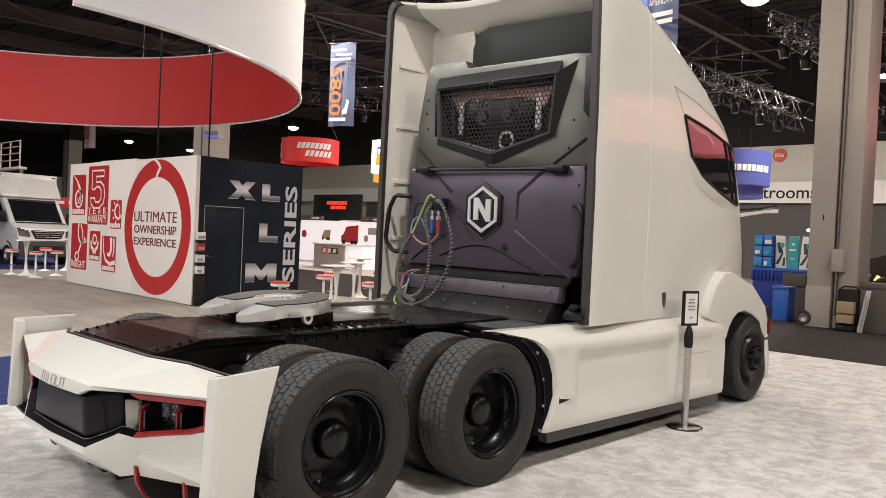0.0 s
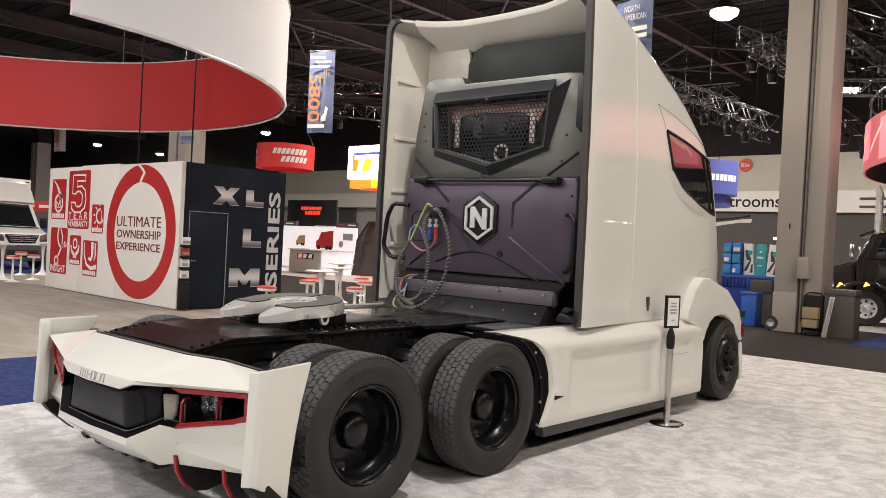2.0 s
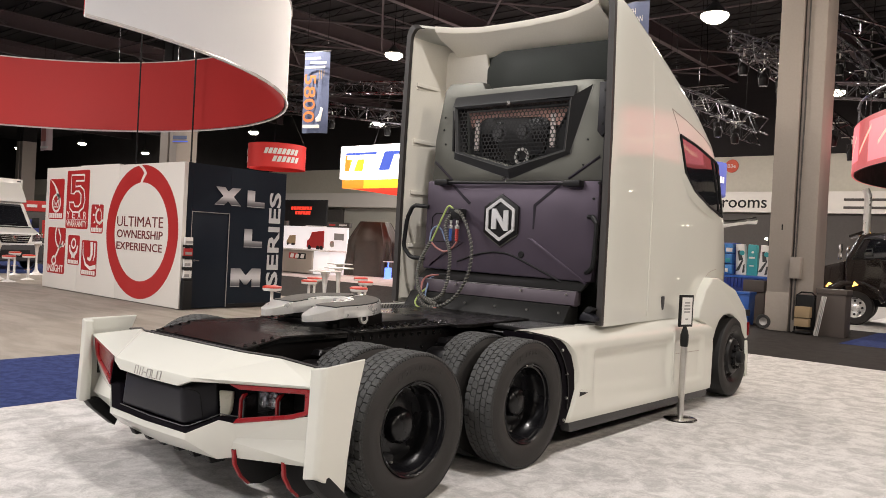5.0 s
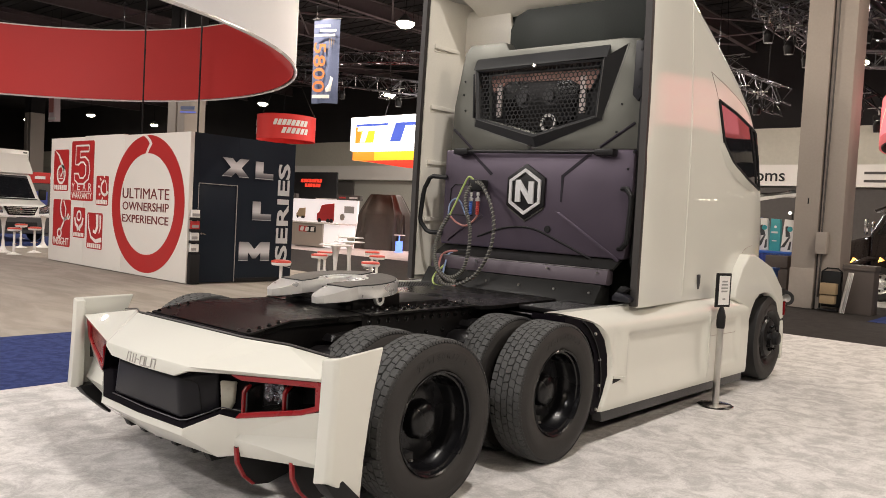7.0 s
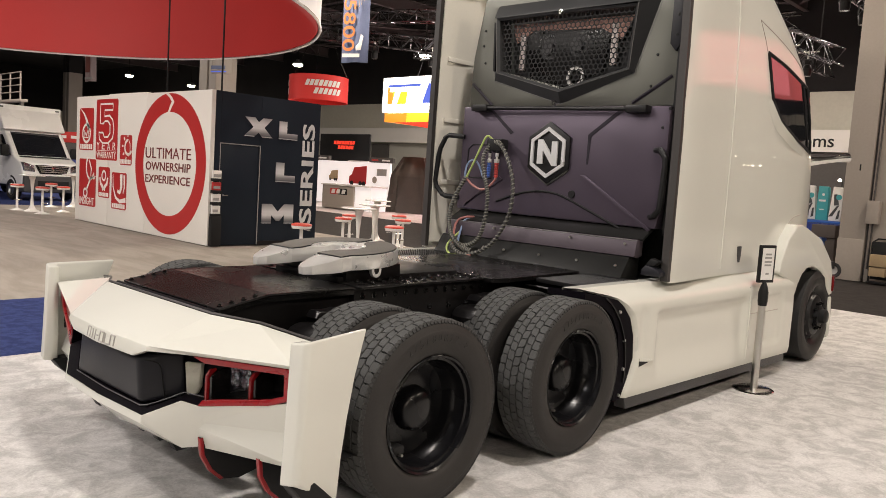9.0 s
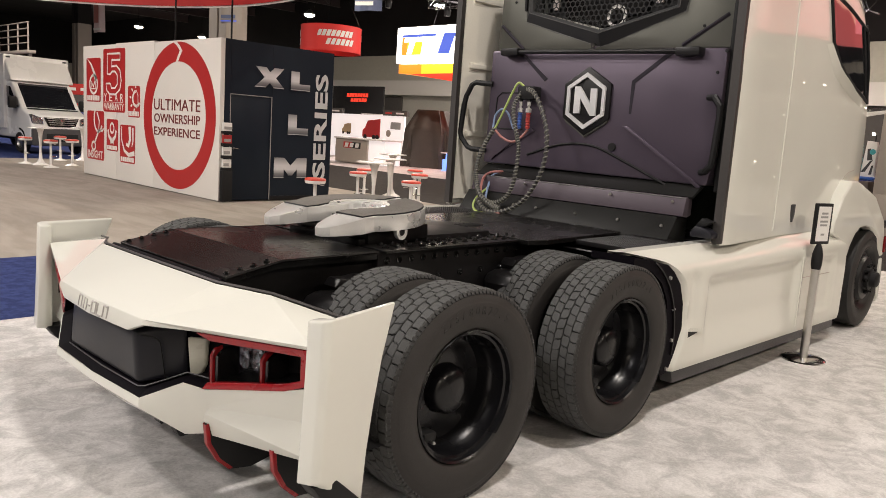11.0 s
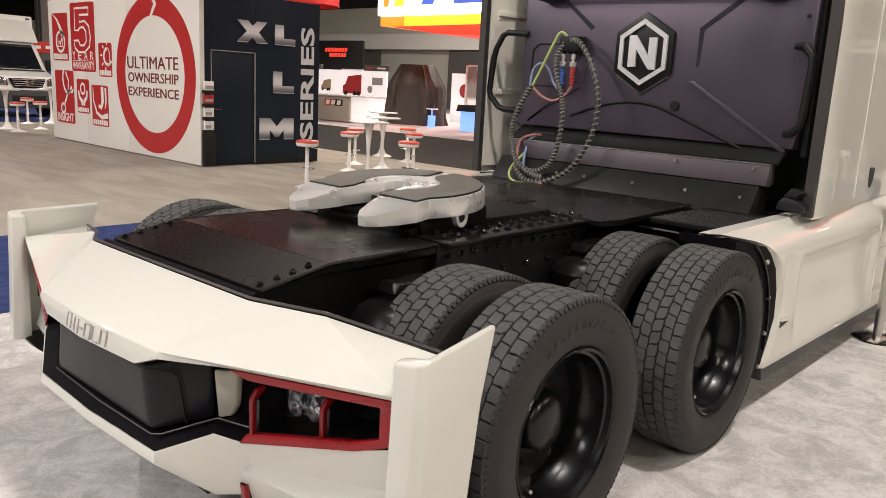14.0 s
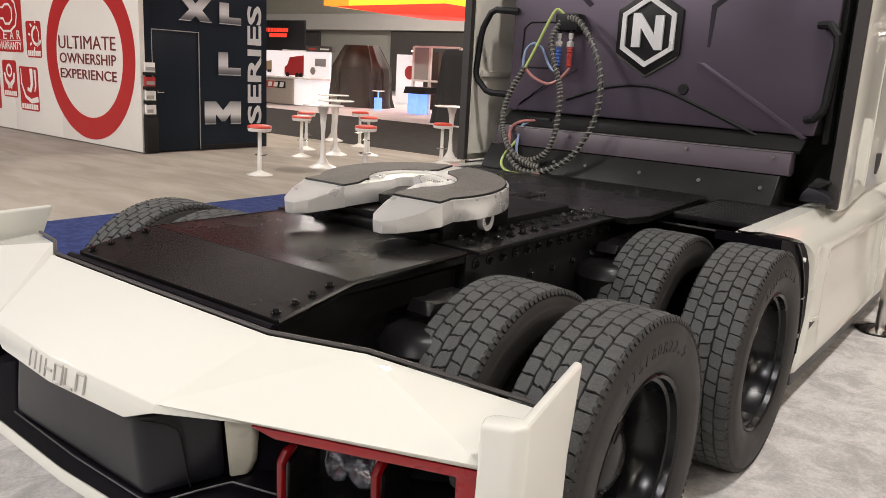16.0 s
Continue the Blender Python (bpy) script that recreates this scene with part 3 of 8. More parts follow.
door = part("door", box(-0.09, -0.012, 0.25, 1.22, 0.03, 2.22, 0.004), M["wall_navy"], booth, "navy flush door")
bm = blk(bmesh.new(), -0.011, 0.006, 0.232, 0.246, 0.03, 2.24)
blk(bm, -0.011, 0.006, 1.224, 1.238, 0.03, 2.24)
blk(bm, -0.011, 0.006, 0.246, 1.224, 2.226, 2.24)
part("door_frame", bm, M["paper_grey"], booth, "thin bright door edge")
handle = part("door_handle", lathe([(0.001, 0.05), (0.025, 0.05), (0.028, 0.0)], 12, "x", (-0.012, 0.32, 1.12)), M["chrome"], door)
part("lever", tube([(0.03, 0.32, 1.12), (0.045, 0.36, 1.12), (0.045, 0.43, 1.115)], 0.011, 6), M["chrome"], door)
part("base_strip", box(0.001, 0.012, 1.24, 2.84, 0.02, 0.11), M["black_satin"], booth)

# the red ring with a notch, and its words
cx, cz, rx, rz = -1.80, 1.70, 1.655, 1.60
CHEVRON = ((0.0, 0.095), (0.22, 0.0), (0.45, -0.075), (0.72, -0.01), (1.0, 0.055))
ring_rows = []
for k in range(121):
    a = radians(92.0 + (360 - 5.2) * k / 120)
    bend = max(0.0, 1 - min(k, 120 - k) / 8)
    ring_rows.append([(cx + (rx - w * 0.41) * math.cos(a + s * bend), -0.006, cz + (rz - w * 0.42) * math.sin(a + s * bend)) for w, s in CHEVRON])
part("ring_decal", thick(sheet(ring_rows), 0.004), M["decal_red"], booth, "large red ring decal with a notch")
for body, z, h, w, x in (("ULTIMATE", 1.815, 0.25, 2.14, -2.93), ("OWNERSHIP", 1.535, 0.20, 2.12, -2.91), ("EXPERIENCE", 1.245, 0.19, 2.12, -2.91)):
    lettering(body, w, h, M["ink"], booth, pose(x, -0.005, z), "dark red words", 0.004, 0.0 if "M" in body else 0.008)


def rrect(x0, x1, z0, z1, r, n=4):
    """Corners of a rectangle with round corners."""
    out = []
    for cx0, cz0, a0 in ((x1 - r, z1 - r, 0), (x0 + r, z1 - r, 90), (x0 + r, z0 + r, 180), (x1 - r, z0 + r, 270)):
        out += [(cx0 + r * math.cos(radians(a0 + 90 * k / n)), cz0 + r * math.sin(radians(a0 + 90 * k / n))) for k in range(n + 1)]
    return out


def spot_strokes(bm, x0, z0, w, h, strokes):
    """White strokes on a decal: chains of points with a width, in shares of the decal."""
    for pts, wd in strokes:
        q = [Vector((x0 + u * w, 0, z0 + v * h)) for u, v in pts]
        n = len(q)
        width = wd if isinstance(wd, tuple) else (wd, wd)
        left, right = [], []
        for i in range(n):
            d = (q[min(i + 1, n - 1)] - q[max(i - 1, 0)]).normalized()
            o = Vector((-d.z, 0, d.x)) * (width[0] + (width[1] - width[0]) * i / (n - 1)) / 2
            left.append(q[i] + o)
            right.append(q[i] - o)
        rows = [[(p.x, -0.011, p.z) for p in left], [(p.x, -0.011, p.z) for p in right]]
        sheet([list(r) for r in zip(*rows)], bm)
    return bm


def ellipse(u, v, a, b, a0=0, a1=360, n=20):
    return [(u + a * math.cos(radians(a0 + (a1 - a0) * k / n)), v + b * math.sin(radians(a0 + (a1 - a0) * k / n))) for k in range(n + 1)]


def decal(x0, x1, z0, z1, strokes, word=0.0):
    """A red rounded square with a white symbol, and a row of small strokes for its word."""
    t = part("decal", prism(rrect(x0, x1, z0, z1, 0.06), "y", -0.007, -0.002), M["decal_red"], booth, "red square decal with white symbol")
    bm = spot_strokes(bmesh.new(), x0, z0, x1 - x0, z1 - z0, strokes)
    part("symbol", bm, M["decal_white"], t)
    if word:
        for k in range(7):
            u = x0 + (x1 - x0) * (0.06 + 0.128 * k)
            part("word_bar", box(u, u + (x1 - x0) * 0.10, -0.011, -0.0072, z0 + 0.03, z0 + 0.03 + word), M["decal_white"], t)
    return t


decal(-6.83, -5.93, 1.92, 3.03, [([(0.06, 0.99), (0.34, 0.86), (0.52, 0.70), (0.70, 0.50)], (0.01, 0.16)), (ellipse(0.52, 0.40, 0.27, 0.21), 0.07),
                                  ([(0.36, 0.48), (0.36, 0.30), (0.66, 0.30), (0.66, 0.50)], 0.035), ([(0.42, 0.42), (0.50, 0.34), (0.70, 0.56)], 0.05)], 0.13)
decal(-5.76, -4.48, 1.69, 3.24, [([(0.78, 0.92), (0.20, 0.92), (0.20, 0.60), (0.34, 0.60), (0.42, 0.64), (0.56, 0.64), (0.66, 0.58), (0.66, 0.44), (0.56, 0.38), (0.40, 0.38), (0.34, 0.45), (0.14, 0.45),
                                    (0.18, 0.34), (0.32, 0.28), (0.58, 0.28), (0.78, 0.36), (0.84, 0.50), (0.78, 0.66), (0.62, 0.73), (0.40, 0.72), (0.40, 0.82), (0.78, 0.82), (0.78, 0.925)], 0.05),
                                   ([(0.06, 0.155), (0.94, 0.155)], 0.012)])
for k, letter in enumerate("YEAR"):
    lettering(letter, 0.17, 0.19, M["decal_white"], booth, pose(-5.70 + 0.32 * k, -0.008, 1.955), "", 0.004, 0.006)
lettering("WARRANTY", 1.16, 0.17, M["decal_white"], booth, pose(-5.70, -0.008, 1.735), "", 0.004, 0.004)
decal(-4.31, -3.66, 1.60, 2.34, [(ellipse(0.72, 0.60, 0.30, 0.24, 100, 330), 0.07)] + [([(0.70 + 0.40 * math.cos(radians(a)), 0.60 + 0.34 * math.sin(radians(a))), (0.70 + 0.54 * math.cos(radians(a)), 0.60 + 0.45 * math.sin(radians(a)))], 0.05)
                                   for a in (95, 135, 175, 215, 250)] + [([(0.72, 0.86), (0.86, 0.70), (0.86, 0.40), (0.72, 0.30)], 0.03)], 0.11)
decal(-6.79, -5.72, 0.43, 1.69, [([(0.46, 0.34), (0.74, 0.64)], 0.07), (ellipse(0.40, 0.28, 0.11, 0.085), 0.06), (ellipse(0.68, 0.84, 0.24, 0.26, 130, 330), 0.07), ([(0.60, 0.98), (0.74, 0.80), (0.70, 0.62), (0.92, 0.60), (0.98, 0.66)], 0.06)])
lettering("INSIGHT", 0.94, 0.20, M["decal_white"], booth, pose(-6.73, -0.008, 0.47), "", 0.004, 0.008)
decal(-5.55, -4.88, 0.72, 1.51, [(ellipse(0.50, 0.72, 0.17, 0.15), 0.055), ([(0.14, 0.66), (0.22, 0.46), (0.40, 0.36), (0.46, 0.24)], (0.07, 0.13)), ([(0.86, 0.66), (0.78, 0.46), (0.60, 0.36), (0.54, 0.24)], (0.07, 0.13))], 0.10)
decal(-4.75, -3.91, 0.48, 1.40, [([(0.10, 0.95), (0.12, 0.60), (0.30, 0.32), (0.60, 0.22), (0.98, 0.28)], (0.03, 0.12)), ([(0.66, 0.96), (0.68, 0.62), (0.58, 0.46), (0.42, 0.50)], (0.14, 0.08)), ([(0.86, 0.94), (0.88, 0.60), (0.80, 0.44)], (0.09, 0.03))], 0.11)

# letters on the navy wall, read along +y
along = pose(0, 0, 0, 0, 0, 90)
GLYPH = {"L": [(0, 0), (1, 0), (1, 0.34), (0.42, 0.34), (0.42, 1), (0, 1)],
         "X": [(0, 0), (0.34, 0), (0.50, 0.24), (0.64, 0), (1, 0), (0.70, 0.5), (0.98, 1), (0.66, 1), (0.50, 0.76), (0.36, 1), (0.02, 1), (0.32, 0.5)],
         "M": [(0, 0), (0.29, 0), (0.29, 0.46), (0.45, 0.12), (0.55, 0.12), (0.71, 0.46), (0.71, 0), (1, 0), (1, 1), (0.70, 1), (0.50, 0.60), (0.30, 1), (0, 1)]}
for body, y, z, w, h in (("X", 0.80, 2.43, 0.72, 0.42), ("L", 1.70, 2.43, 0.50, 0.40), ("L", 1.66, 1.46, 0.52, 0.44), ("M", 1.33, 0.51, 0.85, 0.44)):
    g = part("letter", prism([(u * w, v * h) for u, v in GLYPH[body]], "y", -0.02, 0.0), M["steel_letters"], booth, "steel-look letter", 20)
    g.matrix_basis = pose(0.003, y, z) @ along
lettering("SERIES", 2.34, 0.35, M["series_print"], booth, pose(0.003, 2.71, 0.50) @ along @ pose(0, 0, 0, 0, -90, 0), "pale grey upright word", 0.006, 0.025)

rack = thing("brochure_rack", "black brochure rack with stacked leaflets on the navy wall", "brochure rack", pose(-10.39, 5.465, 0) @ Matrix.Scale(0.965, 4))
part("post", box(0.0, 0.12, -0.13, 0.10, 0.02, 0.66, 0.01), M["black_plastic"], rack)
for i, z in enumerate((0.68, 0.93, 1.18, 1.43)):
    part("tray", box(0.01, 0.10, -0.125, 0.10, z - 0.02, z + 0.04, 0.004), M["black_plastic"], rack)
    part("leaflet", box(0.03, 0.075, -0.11, 0.09, z + 0.04, z + 0.21, 0.003), M["decal_red"] if i == 2 else M["paper"], rack, "stack of leaflets")
    part("leaflet_print", box(0.0752, 0.078, -0.09, 0.03 + 0.02 * i, z + 0.07, z + 0.13), M["paper_grey"], rack)

# poles over the booth
for x in (-15.63, -12.9):
    whole("support_pole", tube([(x, 7.0, 3.24), (x, 7.0, 13.2)], 0.022, 8), M["black_plastic"], "black vertical pole over the exhibit room", "pole")

# ---- the hanging ring sign ----
ring_sign = thing("hanging_ring_sign", "huge curved hanging sign, white outside and red inside", "hanging sign", pose(-14.60, 0.84, 4.7))
RAD = 8.2


def band(a0, a1, rad, z0, z1, n):
    return sheet([[(rad * math.cos(radians(a0 + (a1 - a0) * k / n)), rad * math.sin(radians(a0 + (a1 - a0) * k / n)), z0 + (z1 - z0) * i / 4)
                   for i in range(5)] for k in range(n + 1)])


part("white_skin", thick(band(2.5, 200, RAD, 0, 2.1, 90), 0.01), M["ring_white"], ring_sign, "white outer fabric")
part("red_skin", thick(band(2.6, 199.9, RAD - 0.05, 0.02, 2.08, 90), 0.01), M["ring_red"], ring_sign, "red inner fabric")
for z in (0.0, 2.1):
    part("rim_tube", tube([(RAD * math.cos(radians(a)), RAD * math.sin(radians(a)), z) for a in (2.5, *range(6, 201, 4))], 0.03, 6), M["white_plastic"], ring_sign)
for a in (20, 70, 120, 170):
    part("wire", tube([((RAD - 0.02) * math.cos(radians(a)), (RAD - 0.02) * math.sin(radians(a)), 2.1), ((RAD - 0.02) * math.cos(radians(a)), (RAD - 0.02) * math.sin(radians(a)), 8.3)], 0.008, 4), M["truss_dark"], ring_sign)

# ---- the semi truck ----
truck = thing("semi_truck", "cream white electric semi truck with dark rear wall, no trailer", "truck", pose(0.11, -0.13, 0))


def settle(before, m):
    """Moves the truck's parts made since a mark to their place on the truck."""
    for ob in set(truck.children) - before:
        ob.matrix_basis = m @ ob.matrix_basis


CAB_PLACE = Matrix.Translation((-0.05, 0.145, -0.03))
before_cab = set(truck.children)

TOP = [(2.34, 4.13), (2.7, 4.10), (2.9, 4.06), (3.3, 3.97), (3.9, 3.84), (4.4, 3.69), (4.8, 3.54), (5.1, 3.37), (5.35, 3.10), (5.55, 2.78), (5.75, 2.40), (6.0, 2.02), (6.3, 1.70), (6.5, 1.45), (6.6, 1.25)]
WID = [(2.34, 1.284), (2.40, 1.294), (2.50, 1.297), (2.65, 1.288), (2.9, 1.262), (3.5, 1.22), (4.2, 1.21), (4.7, 1.20), (5.3, 1.17), (5.8, 1.08), (6.2, 0.95), (6.6, 0.78)]
LEAN = [(2.34, 0.025), (3.5, 0.05), (4.5, 0.10), (5.5, 0.13)]
SHOULDER = [(2.34, 0.13), (3.2, 0.18), (4.2, 0.34), (5.0, 0.45)]
REAR = [(0.0, 2.70), (0.55, 2.69), (0.85, 2.60), (1.05, 2.47), (1.18, 2.345)]


def shell_x(y, z):
    """Half width of the cab at a height."""
    w, zt, r = lerp(y, WID), lerp(y, TOP), lerp(y, SHOULDER)
    w *= 1 - lerp(y, LEAN) * max(0, (z - 2.4) / 1.7) ** 1.2
    k = min(1.0, max(0.0, (z - (zt - r)) / r))
    return w - r * 0.9 * (1 - math.sqrt(1 - k * k))


def section(y, z0, first=False):
    zt, r = lerp(y, TOP), lerp(y, SHOULDER)
    zs = [z0 + (zt - r - z0) * s for s in (0, 0.15, 0.3, 0.45, 0.6, 0.72, 0.82, 0.91, 1.0)] + [zt - r + r * s for s in (0.3, 0.55, 0.75, 0.88, 0.96, 1.0)]
    pts = [(shell_x(y, z), y, z) for z in zs]
    xe = pts[-1][0]
    crown = lerp(y, [(2.34, -0.05), (2.9, -0.01), (3.6, 0.06)])
    for s in (0.88, 0.75, 0.6, 0.45, 0.25, 0.08):
        pts.append((xe * s, y, zt + crown * (1 - s * s)))
    if y < 2.7:
        pts = [(x, max(yy, lerp(x, REAR) + (y - 2.345) * 0.12) if z > 3.9 else yy, z) for x, yy, z in pts]
    return pts + [(-p[0], p[1], p[2]) for p in pts[::-1]]


stations = [2.345, 2.40, 2.46, 2.55, 2.75, 2.9, 3.2, 3.5, 3.8, 4.1, 4.4, 4.7, 4.9, 5.1, 5.25, 5.4, 5.55, 5.7, 5.85, 6.0, 6.2, 6.4, 6.52, 6.6]
rows = [section(y, 1.09 if y < 5.0 else 1.0, y < 2.4) for y in stations]
rear_edge = [p for p in rows[0] if p[2] > 3.9]
part("cab_shell", thick(sheet(rows), 0.03), M["paint"], truck, "cream pearl cab body", 40)
part("cab_floor", box(-1.2, 1.2, 2.95, 6.5, 1.02, 1.10), M["black_plastic"], truck)

# dark edge round the rear opening of the side fairings
for s in (1, -1):
    prof = [(s * (shell_x(2.345, z) + 0.004), 2.345, z) for z in (1.10, 1.6, 2.2, 2.8, 3.3, 3.7, 3.85, 3.95)]
    prof += [(p[0] + s * 0.003, p[1], p[2] + 0.003) for p in (rear_edge if s > 0 else rear_edge[::-1]) if p[0] * s > 1.0]
    rows = [[(x, y - 0.02, z), (x, y + 0.025, z), (x - s * 0.058, y + 0.025, z - (0.045 if z > 3.9 else 0)), (x - s * 0.058, y - 0.02, z - (0.045 if z > 3.9 else 0))] for x, y, z in prof]
    part("edge_trim", sheet(rows, close=True), M["edge_grey"], truck, "dark grey fairing edge")
# rolled edge of the roof, set back in the middle
mid = [p for p in rear_edge if abs(p[0]) < 1.12]
part("roof_lip", sheet([[(x, y - 0.014, z + 0.004), (x, y - 0.018, z - 0.02), (x, y - 0.008, z - 0.055), (x, y + 0.03, z - 0.055), (x, y + 0.03, z - 0.012)] for x, y, z in mid], close=True), M["paint_in"], truck, "cream rolled roof edge")

# inner side walls of the fairings with ribs, and the roof underside
for s in (1, -1):
    rows = [[(s * (shell_x(y, z) - 0.055), y, z) for z in (1.14, 1.8, 2.4, 3.0, 3.4, 3.7, 3.88, 4.0)] for y in (2.375, 2.7, 3.0)]
    wall = part("fairing_liner", thick(sheet(rows), 0.01), M["paint_in"], truck, "cream inner fairing wall")
    for z in (1.72, 2.31, 2.88, 3.50):
        x = shell_x(2.6, z) - 0.055
        part("rib", rounded(box(*sorted((s * x, s * (x - 0.035))), 2.46, 2.95, z - 0.022, z + 0.022), 0.008), M["paint_in"], wall)
        part("rib_step", rounded(box(*sorted((s * x, s * (x - 0.018))), 2.46, 2.95, z - 0.052, z - 0.022), 0.006), M["paint_in"], wall)
    for y, z in ((2.52, 3.86), (2.60, 3.70), (2.55, 3.2)):
        part("rivet", lathe([(0.001, 0.006), (0.008, 0.006), (0.011, 0.0)], 8, "x", (s * (shell_x(y, z) - 0.062), y, z)), M["column"], wall)
rows = []
for x, y, z in mid:
    rows.append([(x, y + 0.0, z - 0.05), (x, y + 0.08, z - 0.11), (x, 2.82, 3.93), (x, 2.97, 3.84)])
part("roof_liner", thick(sheet(rows), 0.01), M["paint_in"], truck, "cream underside of the roof")
part("cab_back_wall", rounded(box(-1.15, 1.15, 2.96, 3.02, 1.1, 3.90), 0.01), M["cave"], truck, "black green back wall")
part("wall_recess_cover", rounded(prism([(-0.50, 3.30), (1.10, 3.30), (1.10, 3.80), (-0.30, 3.84), (-0.43, 3.79), (-0.50, 3.66)], "y", 2.80, 2.955), 0.03), M["cave"], truck)
part("corner_panel", rounded(prism([(-1.17, 3.30), (-0.60, 3.40), (-0.54, 3.62), (-0.60, 3.92), (-1.17, 3.95)], "y", 2.91, 2.955), 0.02), M["paint_in"], truck, "cream corner panel")

# ---- dark rear housing ----
settle(before_cab, CAB_PLACE)
before_housing = set(truck.children)
# lower panel, slightly leaning
lower = [(-0.905, 1.505), (1.155, 1.49), (1.195, 1.70), (1.20, 2.424), (-0.885, 2.448), (-0.885, 1.80)]
part("lower_panel", rounded(prism(lower, "y", 2.46, 2.72), 0.022, 2), M["housing"], truck, "satin purple-grey lower panel")
upper = [(-0.885, 2.453), (1.20, 2.429), (1.20, 3.0), (1.15, 3.37), (0.98, 3.39), (-0.22, 3.40), (-0.26, 3.475), (-0.69, 3.49), (-0.76, 3.42), (-0.863, 2.90)]


def facets0(polys):
    bm = bmesh.new()
    for poly in polys:
        bm.faces.new([bm.verts.new(p) for p in poly])
    return bm


def plate_with_hole(outer, hole, y0, y1):
    """An upright plate between two outlines."""
    bm = bmesh.new()
    edges = []
    for loop in (outer, hole):
        vs = [bm.verts.new((x, y0, z)) for x, z in loop]
        edges += [bm.edges.new((vs[i], vs[(i + 1) % len(vs)])) for i in range(len(vs))]
    bmesh.ops.triangle_fill(bm, use_beauty=True, edges=edges)
    ext = bmesh.ops.extrude_face_region(bm, geom=bm.faces[:])
    for v in ext["geom"]:
        if isinstance(v, bmesh.types.BMVert):
            v.co.y = y1
    return bm


part("upper_panel", rounded(plate_with_hole(upper, [(-0.55, 3.25), (-0.505, 2.76), (0.15, 2.60), (0.78, 2.73), (0.82, 3.25)], 2.53, 2.66), 0.014, 2), M["housing_up"], truck, "satin olive-grey upper panel")
ring_o = [(-0.62, 3.34), (-0.60, 2.68), (0.145, 2.455), (0.83, 2.69), (1.06, 3.34)]
ring_i = [(-0.575, 3.232), (-0.53, 2.742), (0.15, 2.557), (0.805, 2.712), (0.845, 3.222)]
bm = bmesh.new()
fo = [bm.verts.new((x, 2.534, z)) for x, z in ring_o]
fi = [bm.verts.new((x, 2.472, z)) for x, z in ring_i]
bi = [bm.verts.new((x, 2.56, z)) for x, z in ring_i]
for k in range(3):
    bm.faces.new((fo[k], fo[k + 1], fi[k + 1], fi[k]))
    bm.faces.new((fi[k], fi[k + 1], bi[k + 1], bi[k]))
part("collar_plate", bm, M["collar"], truck, "sloped collar round the grille", 12)
# right facet made black to put its shade into the colour
part("collar_cheek", facets0([[(0.83, 2.5335, 2.69), (0.805, 2.4715, 2.712), (0.845, 2.4715, 3.222), (1.05, 2.5335, 3.34)]]), M["black_plastic"], truck, "side facet of the grille collar, its shade put into black")
# pale tubes put the highlight on the collar's edges into colour
part("collar_highlight", tube([(-0.575, 2.473, 3.23), (-0.53, 2.473, 2.742), (0.15, 2.473, 2.557), (0.805, 2.473, 2.712), (0.845, 2.473, 3.22)], 0.0045, 6), M["edge_light"], truck, "pale line for the highlight along the grille collar edge")
part("collar_highlight", tube([(-0.60, 2.532, 2.68), (0.145, 2.532, 2.46), (0.83, 2.532, 2.69), (1.05, 2.532, 3.33)], 0.0045, 6), M["edge_light"], truck)
part("drain_slot", rounded(prism([(-0.612, 3.20), (-0.592, 2.76), (-0.566, 2.765), (-0.588, 3.19)], "y", 2.486, 2.53), 0.008), M["black_plastic"], truck)
# raised creases on the panels, with dark strips that put their shade into colour
for a, b in (((-0.85, 2.66), (-0.60, 2.46)), ((1.153, 2.655), (0.83, 2.455))):
    part("panel_crease_shade", tube([(a[0], 2.532, a[1]), (b[0], 2.532, b[1])], 0.015, 6), M["crease_shade"], truck)
for quad in ([(-0.585, 2.43), (-0.555, 2.435), (-0.275, 2.215), (-0.305, 2.195)], [(0.80, 2.425), (0.845, 2.42), (0.525, 2.185), (0.495, 2.20)],
             [(0.495, 2.20), (0.525, 2.185), (0.512, 1.96), (0.496, 1.96)]):
    part("panel_crease_shade", prism(quad, "y", 2.4565, 2.47), M["crease_shade"], truck)
part("post_bracket", rounded(prism([(1.13, 3.34), (1.23, 3.34), (1.21, 2.873), (1.177, 2.829), (1.127, 2.887)], "y", 2.49, 2.53), 0.008), M["panel_black"], truck, "black angular bracket")
for x, z in ((1.19, 3.26), (1.185, 3.10), (1.18, 2.95)):
    part("bracket_hole", lathe([(0.001, -0.003), (0.010, -0.003), (0.013, 0.0)], 10, "y", (x, 2.49, z)), M["black_plastic"], truck)
for x, z in ((1.014, 2.819), (0.978, 2.582), (-0.74, 3.135), (-0.75, 3.001), (-0.72, 2.846), (-0.77, 2.608)):
    part("screw", lathe([(0.001, -0.008), (0.009, -0.008), (0.012, 0.0)], 8, "y", (x, 2.53, z)), M["black_plastic"], truck)
for x, z in ((1.145, 2.259), (1.143, 2.074)):
    part("screw", lathe([(0.001, -0.008), (0.010, -0.008), (0.013, 0.0)], 8, "y", (x, 2.46, z)), M["black_plastic"], truck)
part("panel_crease", rounded(prism([(0.45, 1.87), (0.50, 1.87), (1.12, 1.485), (1.10, 1.465)], "y", 2.449, 2.47), 0.005), M["housing"], truck)
part("panel_crease", prism([(-0.80, 1.53), (-0.78, 1.56), (-0.36, 1.80), (-0.40, 1.82)], "y", 2.45, 2.47), M["housing"], truck)
